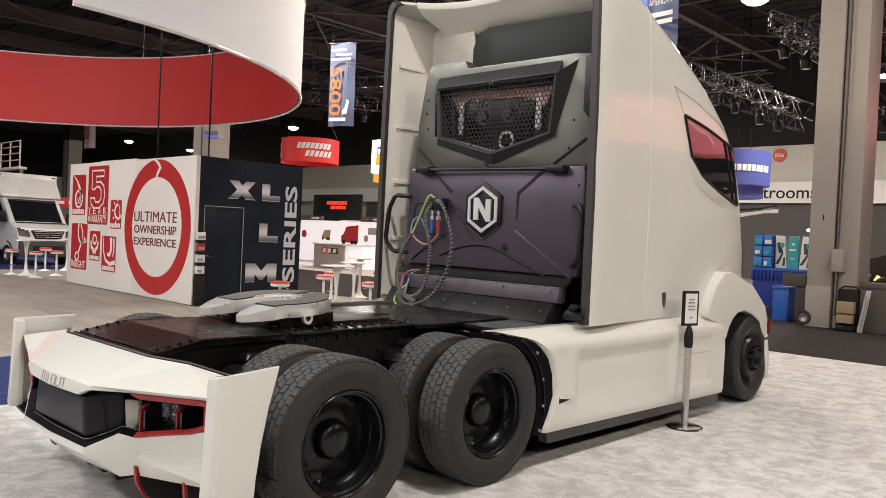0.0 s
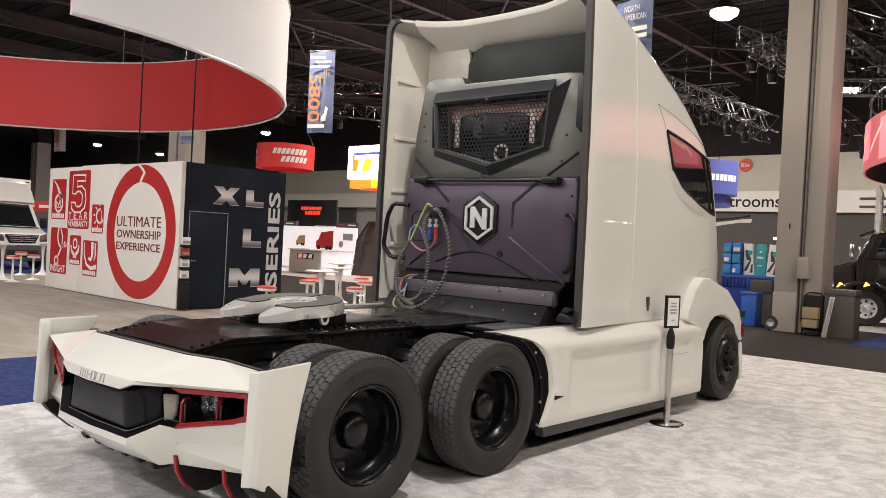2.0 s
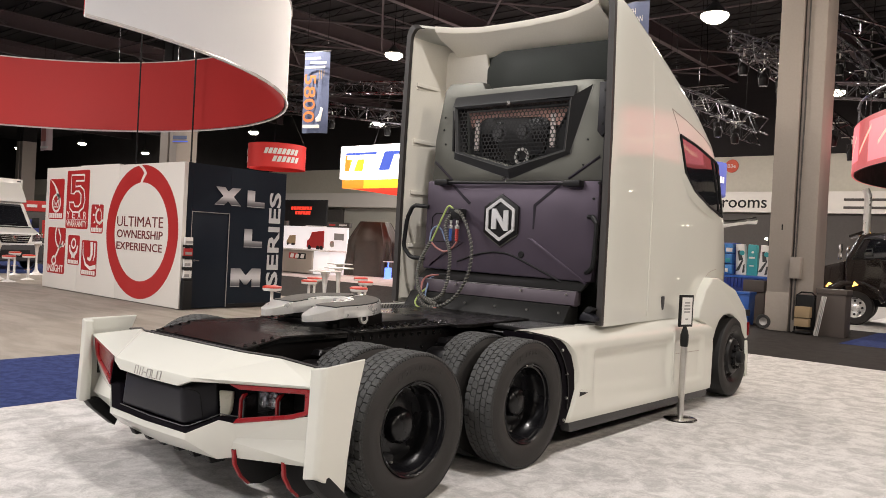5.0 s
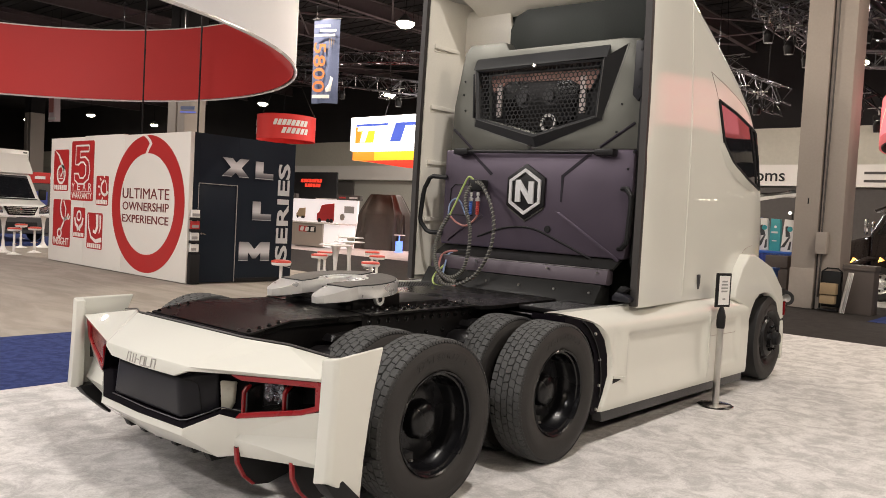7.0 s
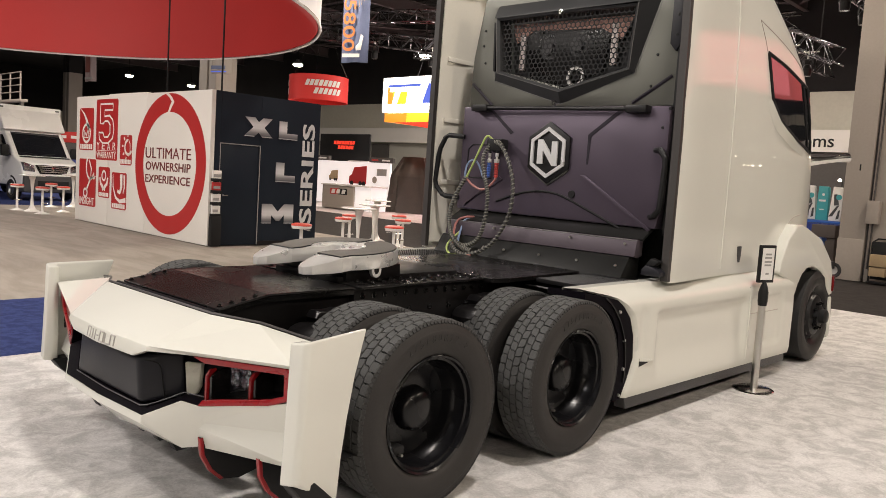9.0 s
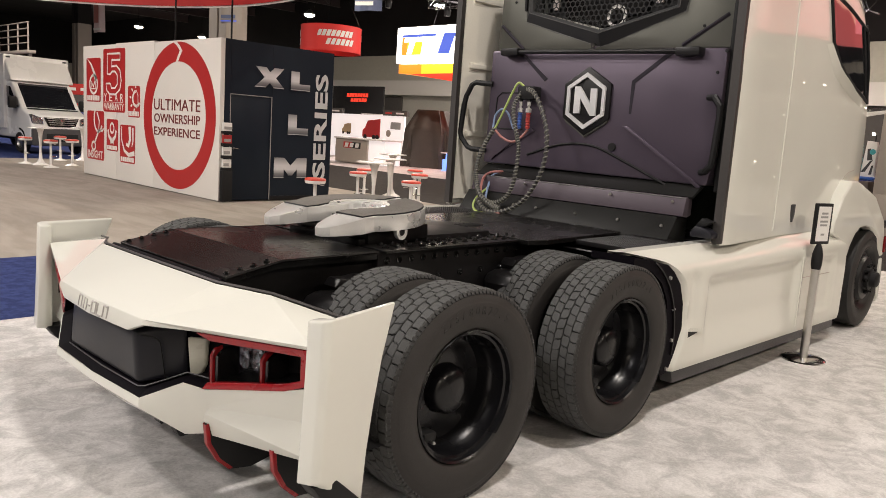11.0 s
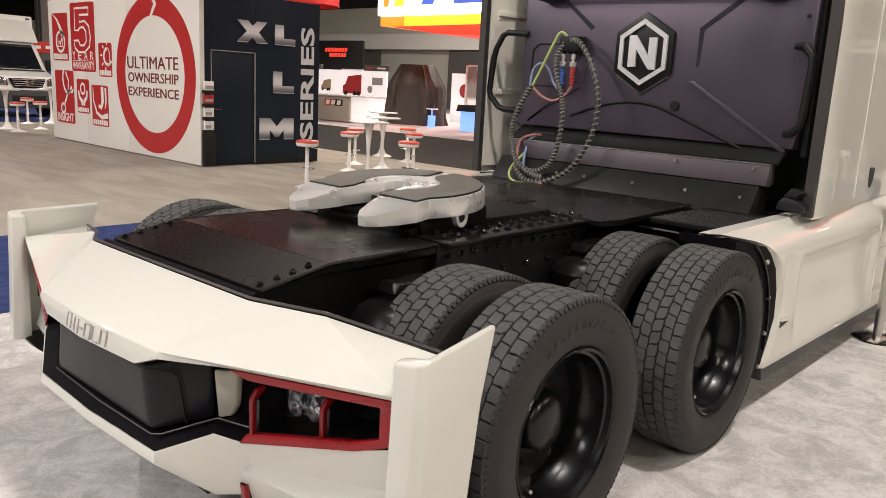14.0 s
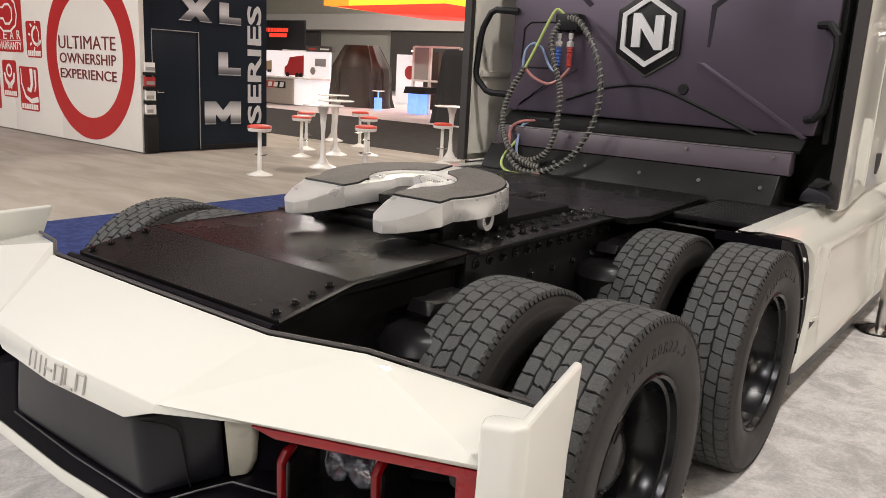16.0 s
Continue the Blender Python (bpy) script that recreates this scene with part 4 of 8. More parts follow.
part("panel_seam", tube(curve_pts([(-0.42, 2.458, 1.60), (-0.1, 2.458, 1.70), (0.2, 2.458, 1.71), (0.5, 2.458, 1.61), (0.85, 2.458, 1.47)], 6), 0.011, 6), M["black_plastic"], truck)
part("round_plug", lathe([(0.001, -0.012), (0.03, -0.012), (0.034, 0)], 14, "y", (0.38, 2.458, 1.71)), M["black_plastic"], truck)
part("flap_groove", tube([(-0.52, 2.459, 2.10), (-0.74, 2.459, 2.10), (-0.79, 2.459, 2.06), (-0.80, 2.459, 1.86), (-0.76, 2.459, 1.80), (-0.50, 2.459, 1.80)], 0.006, 6), M["black_plastic"], truck)
part("side_post", rounded(box(1.19, 1.225, 2.50, 2.62, 1.45, 3.38), 0.01), M["black_plastic"], truck)
for z in (1.95, 2.40):
    part("bolt", lathe([(0.001, -0.012), (0.012, -0.012), (0.014, 0.0)], 8, "y", (1.20, 2.525 if z > 2.6 else 2.456, z)), M["black_plastic"], truck)

# grille frame: five sided, with honeycomb
outer = [(-0.57, 3.222), (-0.525, 2.745), (0.15, 2.56), (0.80, 2.715), (0.84, 3.212), (0.13, 3.225)]
inner = [(0.135 + (x - 0.135) * 0.965, 2.93 + (z - 2.93) * 0.94) for x, z in outer]
hood = part("grille_hood", rounded(prism([(2.472, 3.226), (2.482, 3.25), (2.545, 3.37), (2.62, 3.39), (2.62, 3.226)], "x", -0.60, 0.87), 0.006), M["collar"], truck, "sloped hood over the grille", 20)
bm = bmesh.new()
fr = [bm.verts.new((p[0], 2.47, p[1])) for p in outer]
fi = [bm.verts.new((p[0], 2.488, p[1])) for p in inner]
bi = [bm.verts.new((p[0], 2.64, p[1])) for p in inner]
bo = [bm.verts.new((p[0] * 1.02, 2.56, p[1] + (0.01 if p[1] > 3 else -0.01))) for p in outer]
for i in range(6):
    j = (i + 1) % 6
    bm.faces.new((fr[i], fr[j], fi[j], fi[i]))
    bm.faces.new((fi[i], fi[j], bi[j], bi[i]))
    bm.faces.new((fr[j], fr[i], bo[i], bo[j]))
grille = part("grille_frame", bm, M["collar"], truck, "dark grey five-sided grille frame")


def inside(x, z, poly):
    c = False
    for (x1, z1), (x2, z2) in zip(poly, poly[1:] + poly[:1]):
        if (z1 > z) != (z2 > z) and x < (x2 - x1) * (z - z1) / (z2 - z1) + x1:
            c = not c
    return c


verts, faces = [], []
R, wd, yy, yb = 0.026, 0.0058, 2.515, 2.522
for i in range(-20, 24):
    for j in range(-4, 22):
        x = i * R * 1.732 + (j % 2) * R * 0.866
        z = 2.56 + j * R * 1.5
        if not inside(x, z, inner):
            continue
        for k in range(6):
            a, b = radians(60 * k + 30), radians(60 * k + 90)
            o = len(verts)
            for r in (R, R - wd):
                for an in (a, b):
                    verts.append((x + r * math.cos(an), yy, z + r * math.sin(an)))
            faces.append((o, o + 1, o + 3, o + 2))
me = bpy.data.meshes.new("honeycomb")
me.from_pydata(verts, [], faces)
me.materials.append(M["black_plastic"])
comb = share("honeycomb_mesh", me, grille, None, "black honeycomb mesh")
tagged(comb, kind="stuff")
part("grille_back", prism(inner, "y", 2.69, 2.70), M["black_plastic"], grille)
part("radiator_shroud", rounded(prism([(-0.36, 3.13), (-0.30, 2.72), (0.05, 2.63), (0.45, 2.74), (0.52, 3.10), (0.40, 3.16), (-0.25, 3.16)], "y", 2.655, 2.69), 0.01), M["black_gloss"], grille)
part("light_strip", rounded(box(-0.42, -0.36, 2.64, 2.66, 2.78, 3.10), 0.005), M["pale_bracket"], grille, "pale upright bracket behind the mesh")
part("light_strip", rounded(box(0.52, 0.58, 2.64, 2.66, 2.78, 3.12), 0.005), M["pale_bracket"], grille)
part("light_strip", rounded(prism([(-0.52, 3.19), (-0.46, 3.02), (-0.28, 3.12), (0.42, 3.09), (0.62, 2.98), (0.72, 3.17)], "y", 2.645, 2.66), 0.005), M["pink_duct"], grille)
for x, z in ((-0.10, 2.95), (0.20, 2.96)):
    part("fan_hub", lathe([(0.001, -0.03), (0.05, -0.03), (0.06, 0.0), (0.09, 0.0)], 16, "y", (x, 2.652, z)), M["dark_grey"], grille)
part("coil", lathe([(0.06, 0.0), (0.06, -0.02), (0.09, -0.02), (0.09, 0.0)], 18, "y", (0.20, 2.652, 2.70)), M["alu_worn"], grille)
for x, z in ((0.13, 3.215), (0.14, 2.46)):
    part("key_lock", lathe([(0.008, -0.018), (0.02, -0.018), (0.024, 0.0)], 14, "y", (x, 2.47 if z > 3 else 2.455, z)), M["chrome"], truck, "small chrome lock")

# crossbar with end brackets
bar = part("grab_rail", tube([(-0.60, 2.40, 2.425), (0.96, 2.40, 2.395)], 0.017, 8), M["black_satin"], truck, "black horizontal rail")
for x, z in ((-0.62, 2.425), (0.96, 2.395)):
    part("bracket", rounded(box(x - 0.10, x + 0.08, 2.37, 2.47, z - 0.03, z + 0.03), 0.014), M["black_satin"], bar)

# hexagon emblem
hexo = lambda r, cx=0.125, cz=2.045: [(cx + r * 0.93 * math.sin(radians(60 * k)), cz + r * math.cos(radians(60 * k))) for k in range(6)]


def hex_ring(r0, r1, y0, y1):
    bm = bmesh.new()
    o, i = hexo(r0), hexo(r1)
    q = [[bm.verts.new((p[0], y, p[1])) for p in ring] for ring, y in ((o, y1), (o, y0), (i, y0), (i, y1))]
    for a, b in zip(q, q[1:]):
        for k in range(6):
            bm.faces.new((a[k], a[(k + 1) % 6], b[(k + 1) % 6], b[k]))
    return bm


emblem = part("emblem", rounded(prism(hexo(0.262), "y", 2.437, 2.462), 0.008), M["black_satin"], truck, "dark hexagon plate")
part("hexagon_ring", hex_ring(0.215, 0.182, 2.420, 2.4368), M["silver_paint"], emblem, "silver hexagon ring")
cxn, czn = 0.125, 2.045
part("emblem_shape", prism([(cxn - 0.10, czn - 0.095), (cxn - 0.10, czn + 0.11), (cxn - 0.055, czn + 0.11), (cxn + 0.045, czn - 0.02), (cxn + 0.045, czn + 0.095), (cxn + 0.10, czn + 0.095),
                            (cxn + 0.10, czn - 0.11), (cxn + 0.055, czn - 0.11), (cxn - 0.045, czn + 0.02), (cxn - 0.045, czn - 0.095)], "y", 2.418, 2.4365), M["silver_paint"], emblem)
part("chevron", rounded(prism([(0.125 - 0.21, 1.925), (0.125, 1.80), (0.125 + 0.21, 1.925), (0.125 + 0.19, 1.885), (0.125, 1.768), (0.125 - 0.19, 1.885)], "y", 2.446, 2.466), 0.005), M["housing_up"], emblem)

# kick panel below: purple strip, sloped black plate, end cheeks
part("panel_strip", rounded(prism([(2.42, 1.408), (2.345, 1.405), (2.325, 1.395), (2.30, 1.275), (2.36, 1.265), (2.42, 1.28)], "x", -0.87, 1.09), 0.006), M["strip"], truck, "dark plum strip")
part("apron_plate", rounded(prism([(2.50, 1.500), (2.352, 1.412), (2.36, 1.395), (2.52, 1.480)], "x", -0.875, 1.12), 0.003), M["kick"], truck, "sloped dark plate under the lower panel")
part("strip_edge", tube([(-0.87, 2.327, 1.399), (1.09, 2.327, 1.399)], 0.004, 6), M["edge_light"], truck)
part("kick_plate", rounded(prism([(2.300, 1.27), (2.18, 1.10), (2.18, 1.075), (2.45, 1.075), (2.45, 1.26), (2.36, 1.26)], "x", -0.90, 1.05), 0.005), M["kick"], truck, "sloped black kick plate")
for x in (-0.35, -0.12, 0.25, 0.62, 0.97):
    part("bolt", lathe([(0.001, -0.01), (0.010, -0.01), (0.012, 0)], 8, "y", (x, 2.243, 1.20)), M["alu_worn"], truck)
for x in (0.5, 1.0, -0.3):
    part("bolt", lathe([(0.001, -0.01), (0.010, -0.01), (0.012, 0)], 8, "y", (x, 2.308, 1.37)), M["alu_worn"], truck)
part("inner_sill", box(-1.24, 1.24, 2.46, 2.95, 1.06, 1.10), M["black_satin"], truck)

# grab handles beside the housing
for pts in ([(-0.85, 2.46, 2.17), (-1.01, 2.42, 2.18), (-1.05, 2.415, 2.16), (-1.105, 2.41, 2.06), (-1.12, 2.41, 2.0), (-1.15, 2.41, 1.75), (-1.135, 2.415, 1.70), (-1.06, 2.42, 1.625), (-1.01, 2.42, 1.61), (-0.88, 2.46, 1.607)],
            [(1.10, 2.47, 2.09), (1.16, 2.43, 2.09), (1.21, 2.42, 2.03), (1.215, 2.42, 1.97), (1.20, 2.42, 1.68), (1.19, 2.42, 1.63), (1.15, 2.43, 1.59), (1.10, 2.47, 1.58)]):
    part("grab_handle", tube(pts, 0.023, 8), M["black_plastic"], truck, "black angular grab handle", 20)

# ---- air and power lines ----
loops = [([(-0.431, 2.39, 2.13), (-0.29, 2.32, 2.09), (-0.155, 2.27, 1.94), (-0.071, 2.24, 1.753), (-0.058, 2.21, 1.55), (-0.11, 2.18, 1.373), (-0.21, 2.15, 1.23), (-0.37, 2.12, 1.142), (-0.53, 2.11, 1.135), (-0.65, 2.13, 1.215)], "hose_braid", 0.0145),
         ([(-0.465, 2.38, 2.10), (-0.488, 2.32, 1.99), (-0.446, 2.29, 1.855), (-0.389, 2.27, 1.74), (-0.359, 2.26, 1.64), (-0.349, 2.24, 1.49), (-0.361, 2.22, 1.35), (-0.409, 2.20, 1.245), (-0.52, 2.19, 1.193), (-0.63, 2.19, 1.22), (-0.728, 2.20, 1.316)], "hose_braid", 0.0145),
         ([(-0.685, 2.33, 1.80), (-0.741, 2.30, 1.684), (-0.78, 2.27, 1.558), (-0.778, 2.24, 1.435), (-0.745, 2.22, 1.343), (-0.65, 2.17, 1.245), (-0.515, 2.15, 1.18), (-0.40, 2.14, 1.16)], "hose_braid", 0.0165),
         ([(-0.44, 2.40, 2.13), (-0.489, 2.36, 2.172), (-0.541, 2.35, 2.09), (-0.616, 2.34, 1.93), (-0.688, 2.33, 1.785)], "hose_green", 0.010),
         ([(-0.705, 2.33, 1.775), (-0.704, 2.35, 1.90), (-0.647, 2.36, 1.956), (-0.582, 2.37, 1.92), (-0.523, 2.37, 1.816), (-0.459, 2.36, 1.767)], "hose_blue_pale", 0.009),
         ([(-0.685, 2.33, 1.79), (-0.607, 2.34, 1.728), (-0.497, 2.34, 1.697), (-0.416, 2.35, 1.737), (-0.363, 2.365, 1.802)], "hose_pink", 0.010),
         ([(-0.56, 2.45, 1.445), (-0.685, 2.36, 1.436), (-0.75, 2.32, 1.39), (-0.72, 2.25, 1.302), (-0.66, 2.19, 1.21)], "hose_pink", 0.0105),
         ([(-0.57, 2.45, 1.435), (-0.682, 2.36, 1.411), (-0.689, 2.32, 1.345), (-0.649, 2.24, 1.25), (-0.60, 2.18, 1.20)], "hose_blue_pale", 0.010),
         ([(-0.54, 2.45, 1.44), (-0.655, 2.36, 1.389), (-0.70, 2.31, 1.303), (-0.71, 2.2, 1.222), (-0.705, 2.15, 1.154), (-0.63, 2.12, 1.111), (-0.511, 2.10, 1.112), (-0.39, 2.10, 1.12)], "hose_green", 0.0095),
         ([(-0.68, 2.19, 1.20), (-0.60, 2.15, 1.15), (-0.50, 2.12, 1.125), (-0.37, 2.10, 1.122)], "hose_pink", 0.010)]
for pts, m, r in loops:
    cp = curve_pts(pts, 12)
    hose = part("air_line" if m == "hose_braid" else "cable", tube(cp, r, 8), M["hose_dark" if m == "hose_braid" else m], truck, "coiled line" if m == "hose_braid" else "coloured cable")
    if m == "hose_braid":
        bm = bmesh.new()
        spiral = []
        n = len(cp) * 8
        for k in range(n):
            u = k / n * (len(cp) - 1)
            i = int(u)
            p = cp[i].lerp(cp[min(i + 1, len(cp) - 1)], u - i)
            d = (cp[min(i + 1, len(cp) - 1)] - cp[max(i - 1, 0)]).normalized()
            s1 = d.cross(Vector((0, 1, 0.2))).normalized()
            s2 = d.cross(s1)
            a = k * 0.33
            spiral.append(p + (s1 * math.cos(a) + s2 * math.sin(a)) * (r + 0.001))
        tube(spiral, 0.0055, 5, bm)
        part("spiral_wrap", bm, M["hose_braid"], hose, "pale spiral wrap")
part("line_clamp", rounded(box(-0.50, -0.33, 2.36, 2.47, 2.04, 2.15), 0.02), M["black_plastic"], truck)
part("cable_port", rounded(box(-0.70, -0.50, 2.40, 2.47, 1.42, 1.468), 0.012), M["black_plastic"], truck)
for x, m in ((-0.463, "hose_blue"), (-0.378, "hose_red")):
    prof = [(0.001, 0.0)]
    for k in range(6):
        prof += [(0.019, -0.004 - 0.022 * k), (0.019, -0.014 - 0.022 * k), (0.014, -0.017 - 0.022 * k), (0.014, -0.022 - 0.022 * k)]
    c = part("coupling", lathe(prof + [(0.001, -0.136)], 12, "z", (x, 2.375, 1.94)), M[m], truck, "coloured coiled air coupling")
    part("fitting", lathe([(0.001, 0.085), (0.016, 0.085), (0.016, 0.055), (0.010, 0.05), (0.010, 0.035), (0.024, 0.03), (0.024, 0.0)], 12, "z", (x, 2.375, 1.94)), M["alu"], c)
    part("stalk", tube([(x, 2.375, 2.02), (x + 0.005, 2.40, 2.09)], 0.012, 8), M["black_plastic"], c)

settle(before_housing, pose(-0.115, 0.13, -0.05))

# dark folded bracket left in the gap beside the kick plate
bracket = part("gap_bracket", rounded(prism([(1.06, 1.105), (1.22, 1.105), (1.22, 1.14), (1.18, 1.165), (1.10, 1.185), (1.07, 1.15)], "y", 2.38, 2.48), 0.012, 2), M["panel_black"], truck, "black folded bracket")
part("bracket_flap", rounded(prism([(1.09, 1.184), (1.15, 1.178), (1.20, 1.215), (1.13, 1.235)], "y", 2.40, 2.47), 0.006), M["black_plastic"], bracket)

# ---- deck over the frame ----
DZ = 1.065
deck = part("deck_plate", rounded(prism([(0.53, -0.498), (0.51, 0.10), (-0.51, 0.10), (-0.53, -0.498)], "z", DZ - 0.02, DZ), 0.003), M["black_gloss"], truck, "gloss black deck plate", 8)
DROP = 0.19


def slope_z(y):
    return DZ + DROP * (y + 0.50)


bm = prism([(0.53, -0.500), (0.53, -0.790), (-0.53, -0.790), (-0.53, -0.500)], "z", -0.02, 0.0)
for v in bm.verts:
    v.co.z += slope_z(v.co.y)
ramp_deck = part("sloped_deck", rounded(bm, 0.003), M["black_gloss"], deck, "deck plate sloping down to the rear", 6)
for s in (1, -1):
    part("deck_edge", tube([(s * 0.527, -0.787, slope_z(-0.787) - 0.006), (s * 0.527, -0.50, DZ - 0.006), (s * 0.508, 0.09, DZ - 0.006)], 0.009, 6), M["black_gloss"], deck)
    part("deck_lip", prism([(-0.787, slope_z(-0.787) - 0.02), (-0.50, DZ - 0.02), (0.1, DZ - 0.02), (0.1, DZ - 0.045), (-0.50, DZ - 0.045), (-0.787, slope_z(-0.787) - 0.045)], "x", *sorted((s * 0.46, s * 0.50))), M["black_gloss"], deck)
    part("deck_side", prism([(-0.787, slope_z(-0.787) - 0.046), (-0.50, DZ - 0.046), (0.1, DZ - 0.046), (0.1, 0.72), (-0.55, 0.72), (-0.81, 0.90)], "x", *sorted((s * 0.40, s * 0.46))), M["black_satin"], deck)
    for k in range(4):
        y = -0.762 + 0.068 * k
        part("bolt", lathe([(0.001, 0.014), (0.007, 0.014), (0.009, 0.011), (0.009, 0.006), (0.014, 0.005), (0.015, 0.0)], 10, "z", (s * 0.49, y, slope_z(y))), M["stud"], ramp_deck)
part("rear_channel", tube([(-0.545, -0.815, 0.992), (0.545, -0.815, 0.992)], 0.016, 10), M["plum_gloss"], deck, "dark plum rounded rear channel")
part("rear_gap", prism([(-0.850, 0.996), (-0.836, 0.976), (-0.78, 0.97), (-0.78, 0.93), (-0.850, 0.95)], "x", -0.58, 0.58), M["plum_gloss"], deck)
for s in (1, -1):
    rail = part("frame_rail", rounded(box(*sorted((s * 0.42, s * 0.505)), 0.1, 5.2, 0.74, DZ - 0.012), 0.006), M["black_satin"], truck, "black bolted frame rail")
    part("top_angle", rounded(box(*sorted((s * 0.33, s * 0.55)), 0.12, 1.32, DZ - 0.010, DZ + 0.004), 0.003), M["black_gloss"], rail)
    bolt_me = link_mesh("bolt", lathe([(0.001, 0.020), (0.006, 0.019), (0.010, 0.016), (0.012, 0.006), (0.019, 0.005), (0.019, 0.0)], 12), M["stud"], 60)
    for k in range(13):
        share("bolt", bolt_me, rail, pose(s * 0.506, 0.16 + 0.088 * k, DZ - 0.055, 0, s * 90, 0))
        if k % 2 == 0:
            share("bolt", bolt_me, rail, pose(s * 0.506, 0.20 + 0.088 * k, DZ - 0.16, 0, s * 90, 0))
        share("bolt", bolt_me, rail, pose(s * 0.47, 0.18 + 0.088 * k, DZ + 0.004))
        share("bolt", bolt_me, rail, pose(s * 0.385, 0.22 + 0.088 * k, DZ + 0.004))
part("front_deck", rounded(prism([(-0.62, 1.20), (0.62, 1.20), (0.66, 1.34), (0.60, 2.28), (-0.60, 2.28), (-0.66, 1.34)], "z", DZ - 0.02, DZ + 0.012), 0.004), M["black_gloss"], truck, "black plate before the cab", 8)
for k in range(7):
    part("vent_slot", rounded(box(-0.10, 0.02, 1.24 + 0.035 * k, 1.252 + 0.035 * k, DZ + 0.012, DZ + 0.018), 0.002), M["black_satin"], truck)
part("slide_plate", rounded(box(-0.32, 0.32, 0.12, 1.18, DZ - 0.01, DZ + 0.03), 0.006), M["black_satin"], truck)
# tread plates beside the front deck
for s in (1, -1):
    step = part("step_plate", rounded(box(*sorted((s * 0.66, s * 1.14)), 1.64, 2.36, DZ - 0.03, DZ), 0.004), M["black_satin"], truck, "black punched step plate")
    verts, faces = [], []
    for i in range(20):
        for j in range(26):
            x, y = s * (0.69 + 0.0225 * i), 1.65 + 0.0225 * j
            o = len(verts)
            verts += [(x - 0.007, y, DZ + 0.0005), (x, y - 0.007, DZ + 0.0005), (x + 0.007, y, DZ + 0.0005), (x, y + 0.007, DZ + 0.0005), (x, y, DZ + 0.006)]
            faces += [(o, o + 1, o + 4), (o + 1, o + 2, o + 4), (o + 2, o + 3, o + 4), (o + 3, o, o + 4)]
    me = bpy.data.meshes.new("studs")
    me.from_pydata(verts, [], faces)
    me.materials.append(M["black_satin"])
    tagged(share("tread_studs", me, step), kind="stuff")
    # axle gear under the deck
    for y in (0.12, 1.43):
        part("air_spring", lathe([(0.001, 0.93), (0.09, 0.92), (0.12, 0.90), (0.14, 0.86), (0.13, 0.80), (0.14, 0.73), (0.14, 0.66), (0.1, 0.64), (0.001, 0.64)], 20, "z", (s * 0.62, y - 0.40, -0.02)), M["black_satin"], truck, "black rubber air spring")
        part("spring_bracket", rounded(prism([(y - 0.40, 0.935), (y - 0.37, 0.972), (y - 0.30, 0.966), (y - 0.24, 0.974), (y - 0.16, 0.970), (y - 0.14, 0.948), (y - 0.22, 0.938)], "x", *sorted((s * 0.55, s * 0.65))), 0.008), M["black_satin"], truck, "cast black spring bracket")
for y in (0.0, 1.301):
    part("axle", tube([(-1.0, y, 0.505), (1.0, y, 0.505)], 0.09, 14), M["black_satin"], truck)
    part("motor_housing", lathe([(0.001, -0.26), (0.20, -0.24), (0.27, -0.1), (0.27, 0.1), (0.20, 0.24), (0.001, 0.26)], 18, "x", (0, y, 0.52)), M["black_satin"], truck)
part("underframe", box(-0.40, 0.40, -0.9, 5.5, 0.60, 0.74), M["black_satin"], truck)
part("battery_box", box(-1.02, 1.02, 2.3, 5.1, 0.26, 1.0), M["black_satin"], truck)

# ---- fifth wheel ----
fw = thing("fifth_wheel", "", "")
fw.parent = truck
fw.matrix_basis = pose(0.02, 0.36, 1.245, 5, 0, 0) @ Matrix.Diagonal((0.985, 0.80, 0.95, 1))
for key in ("label", "category"):
    if key in fw:
        del fw[key]
tagged(fw, "bright steel trailer coupling plate on the deck")


def arc(cx, cy, r, a0, a1, n):
    return [(cx + r * math.cos(radians(a0 + (a1 - a0) * k / n)), cy + r * math.sin(radians(a0 + (a1 - a0) * k / n))) for k in range(n + 1)]


plate = arc(0, -0.015, 0.438, -32, 212, 34)
outline = plate + [(-0.38, -0.34), (-0.13, -0.34), (-0.105, -0.22), (-0.075, -0.10)] + arc(0, -0.02, 0.08, 215, -35, 8) + [(0.075, -0.10), (0.105, -0.22), (0.13, -0.34), (0.38, -0.34)]
part("coupling_plate", rounded(prism(outline, "z", -0.09, 0.0), 0.005), M["alu"], fw, "machined horseshoe plate", 18)
pad_l = arc(0, -0.015, 0.424, 96, 212, 16) + [(-0.366, -0.335), (-0.135, -0.335), (-0.125, -0.25), (-0.15, -0.16)] + arc(0, 0.0, 0.205, 226, 110, 10) + [(-0.03, 0.26)]
for s in (1, -1):
    part("friction_pad", rounded(prism([(s * x, y) for x, y in pad_l], "z", 0.0005, 0.009), 0.003), M["pad"], fw, "grey rubbing pad")
    rim_pts = [Vector((s * x, y, 0.003)) for x, y in pad_l]
    part("pad_seam", tube(rim_pts + rim_pts[:1], 0.005, 5), M["black_plastic"], fw, "dark seam round the pad")
part("jaw_lip", rounded(prism(arc(0, 0, 0.215, 215, -35, 18) + arc(0, 0, 0.15, -35, 215, 18), "z", 0.0005, 0.006), 0.002), M["alu"], fw)
part("jaw", rounded(prism(arc(0, -0.02, 0.078, 200, -20, 8) + [(0.05, -0.2), (-0.05, -0.2)], "z", -0.08, -0.04), 0.004), M["black_satin"], fw)
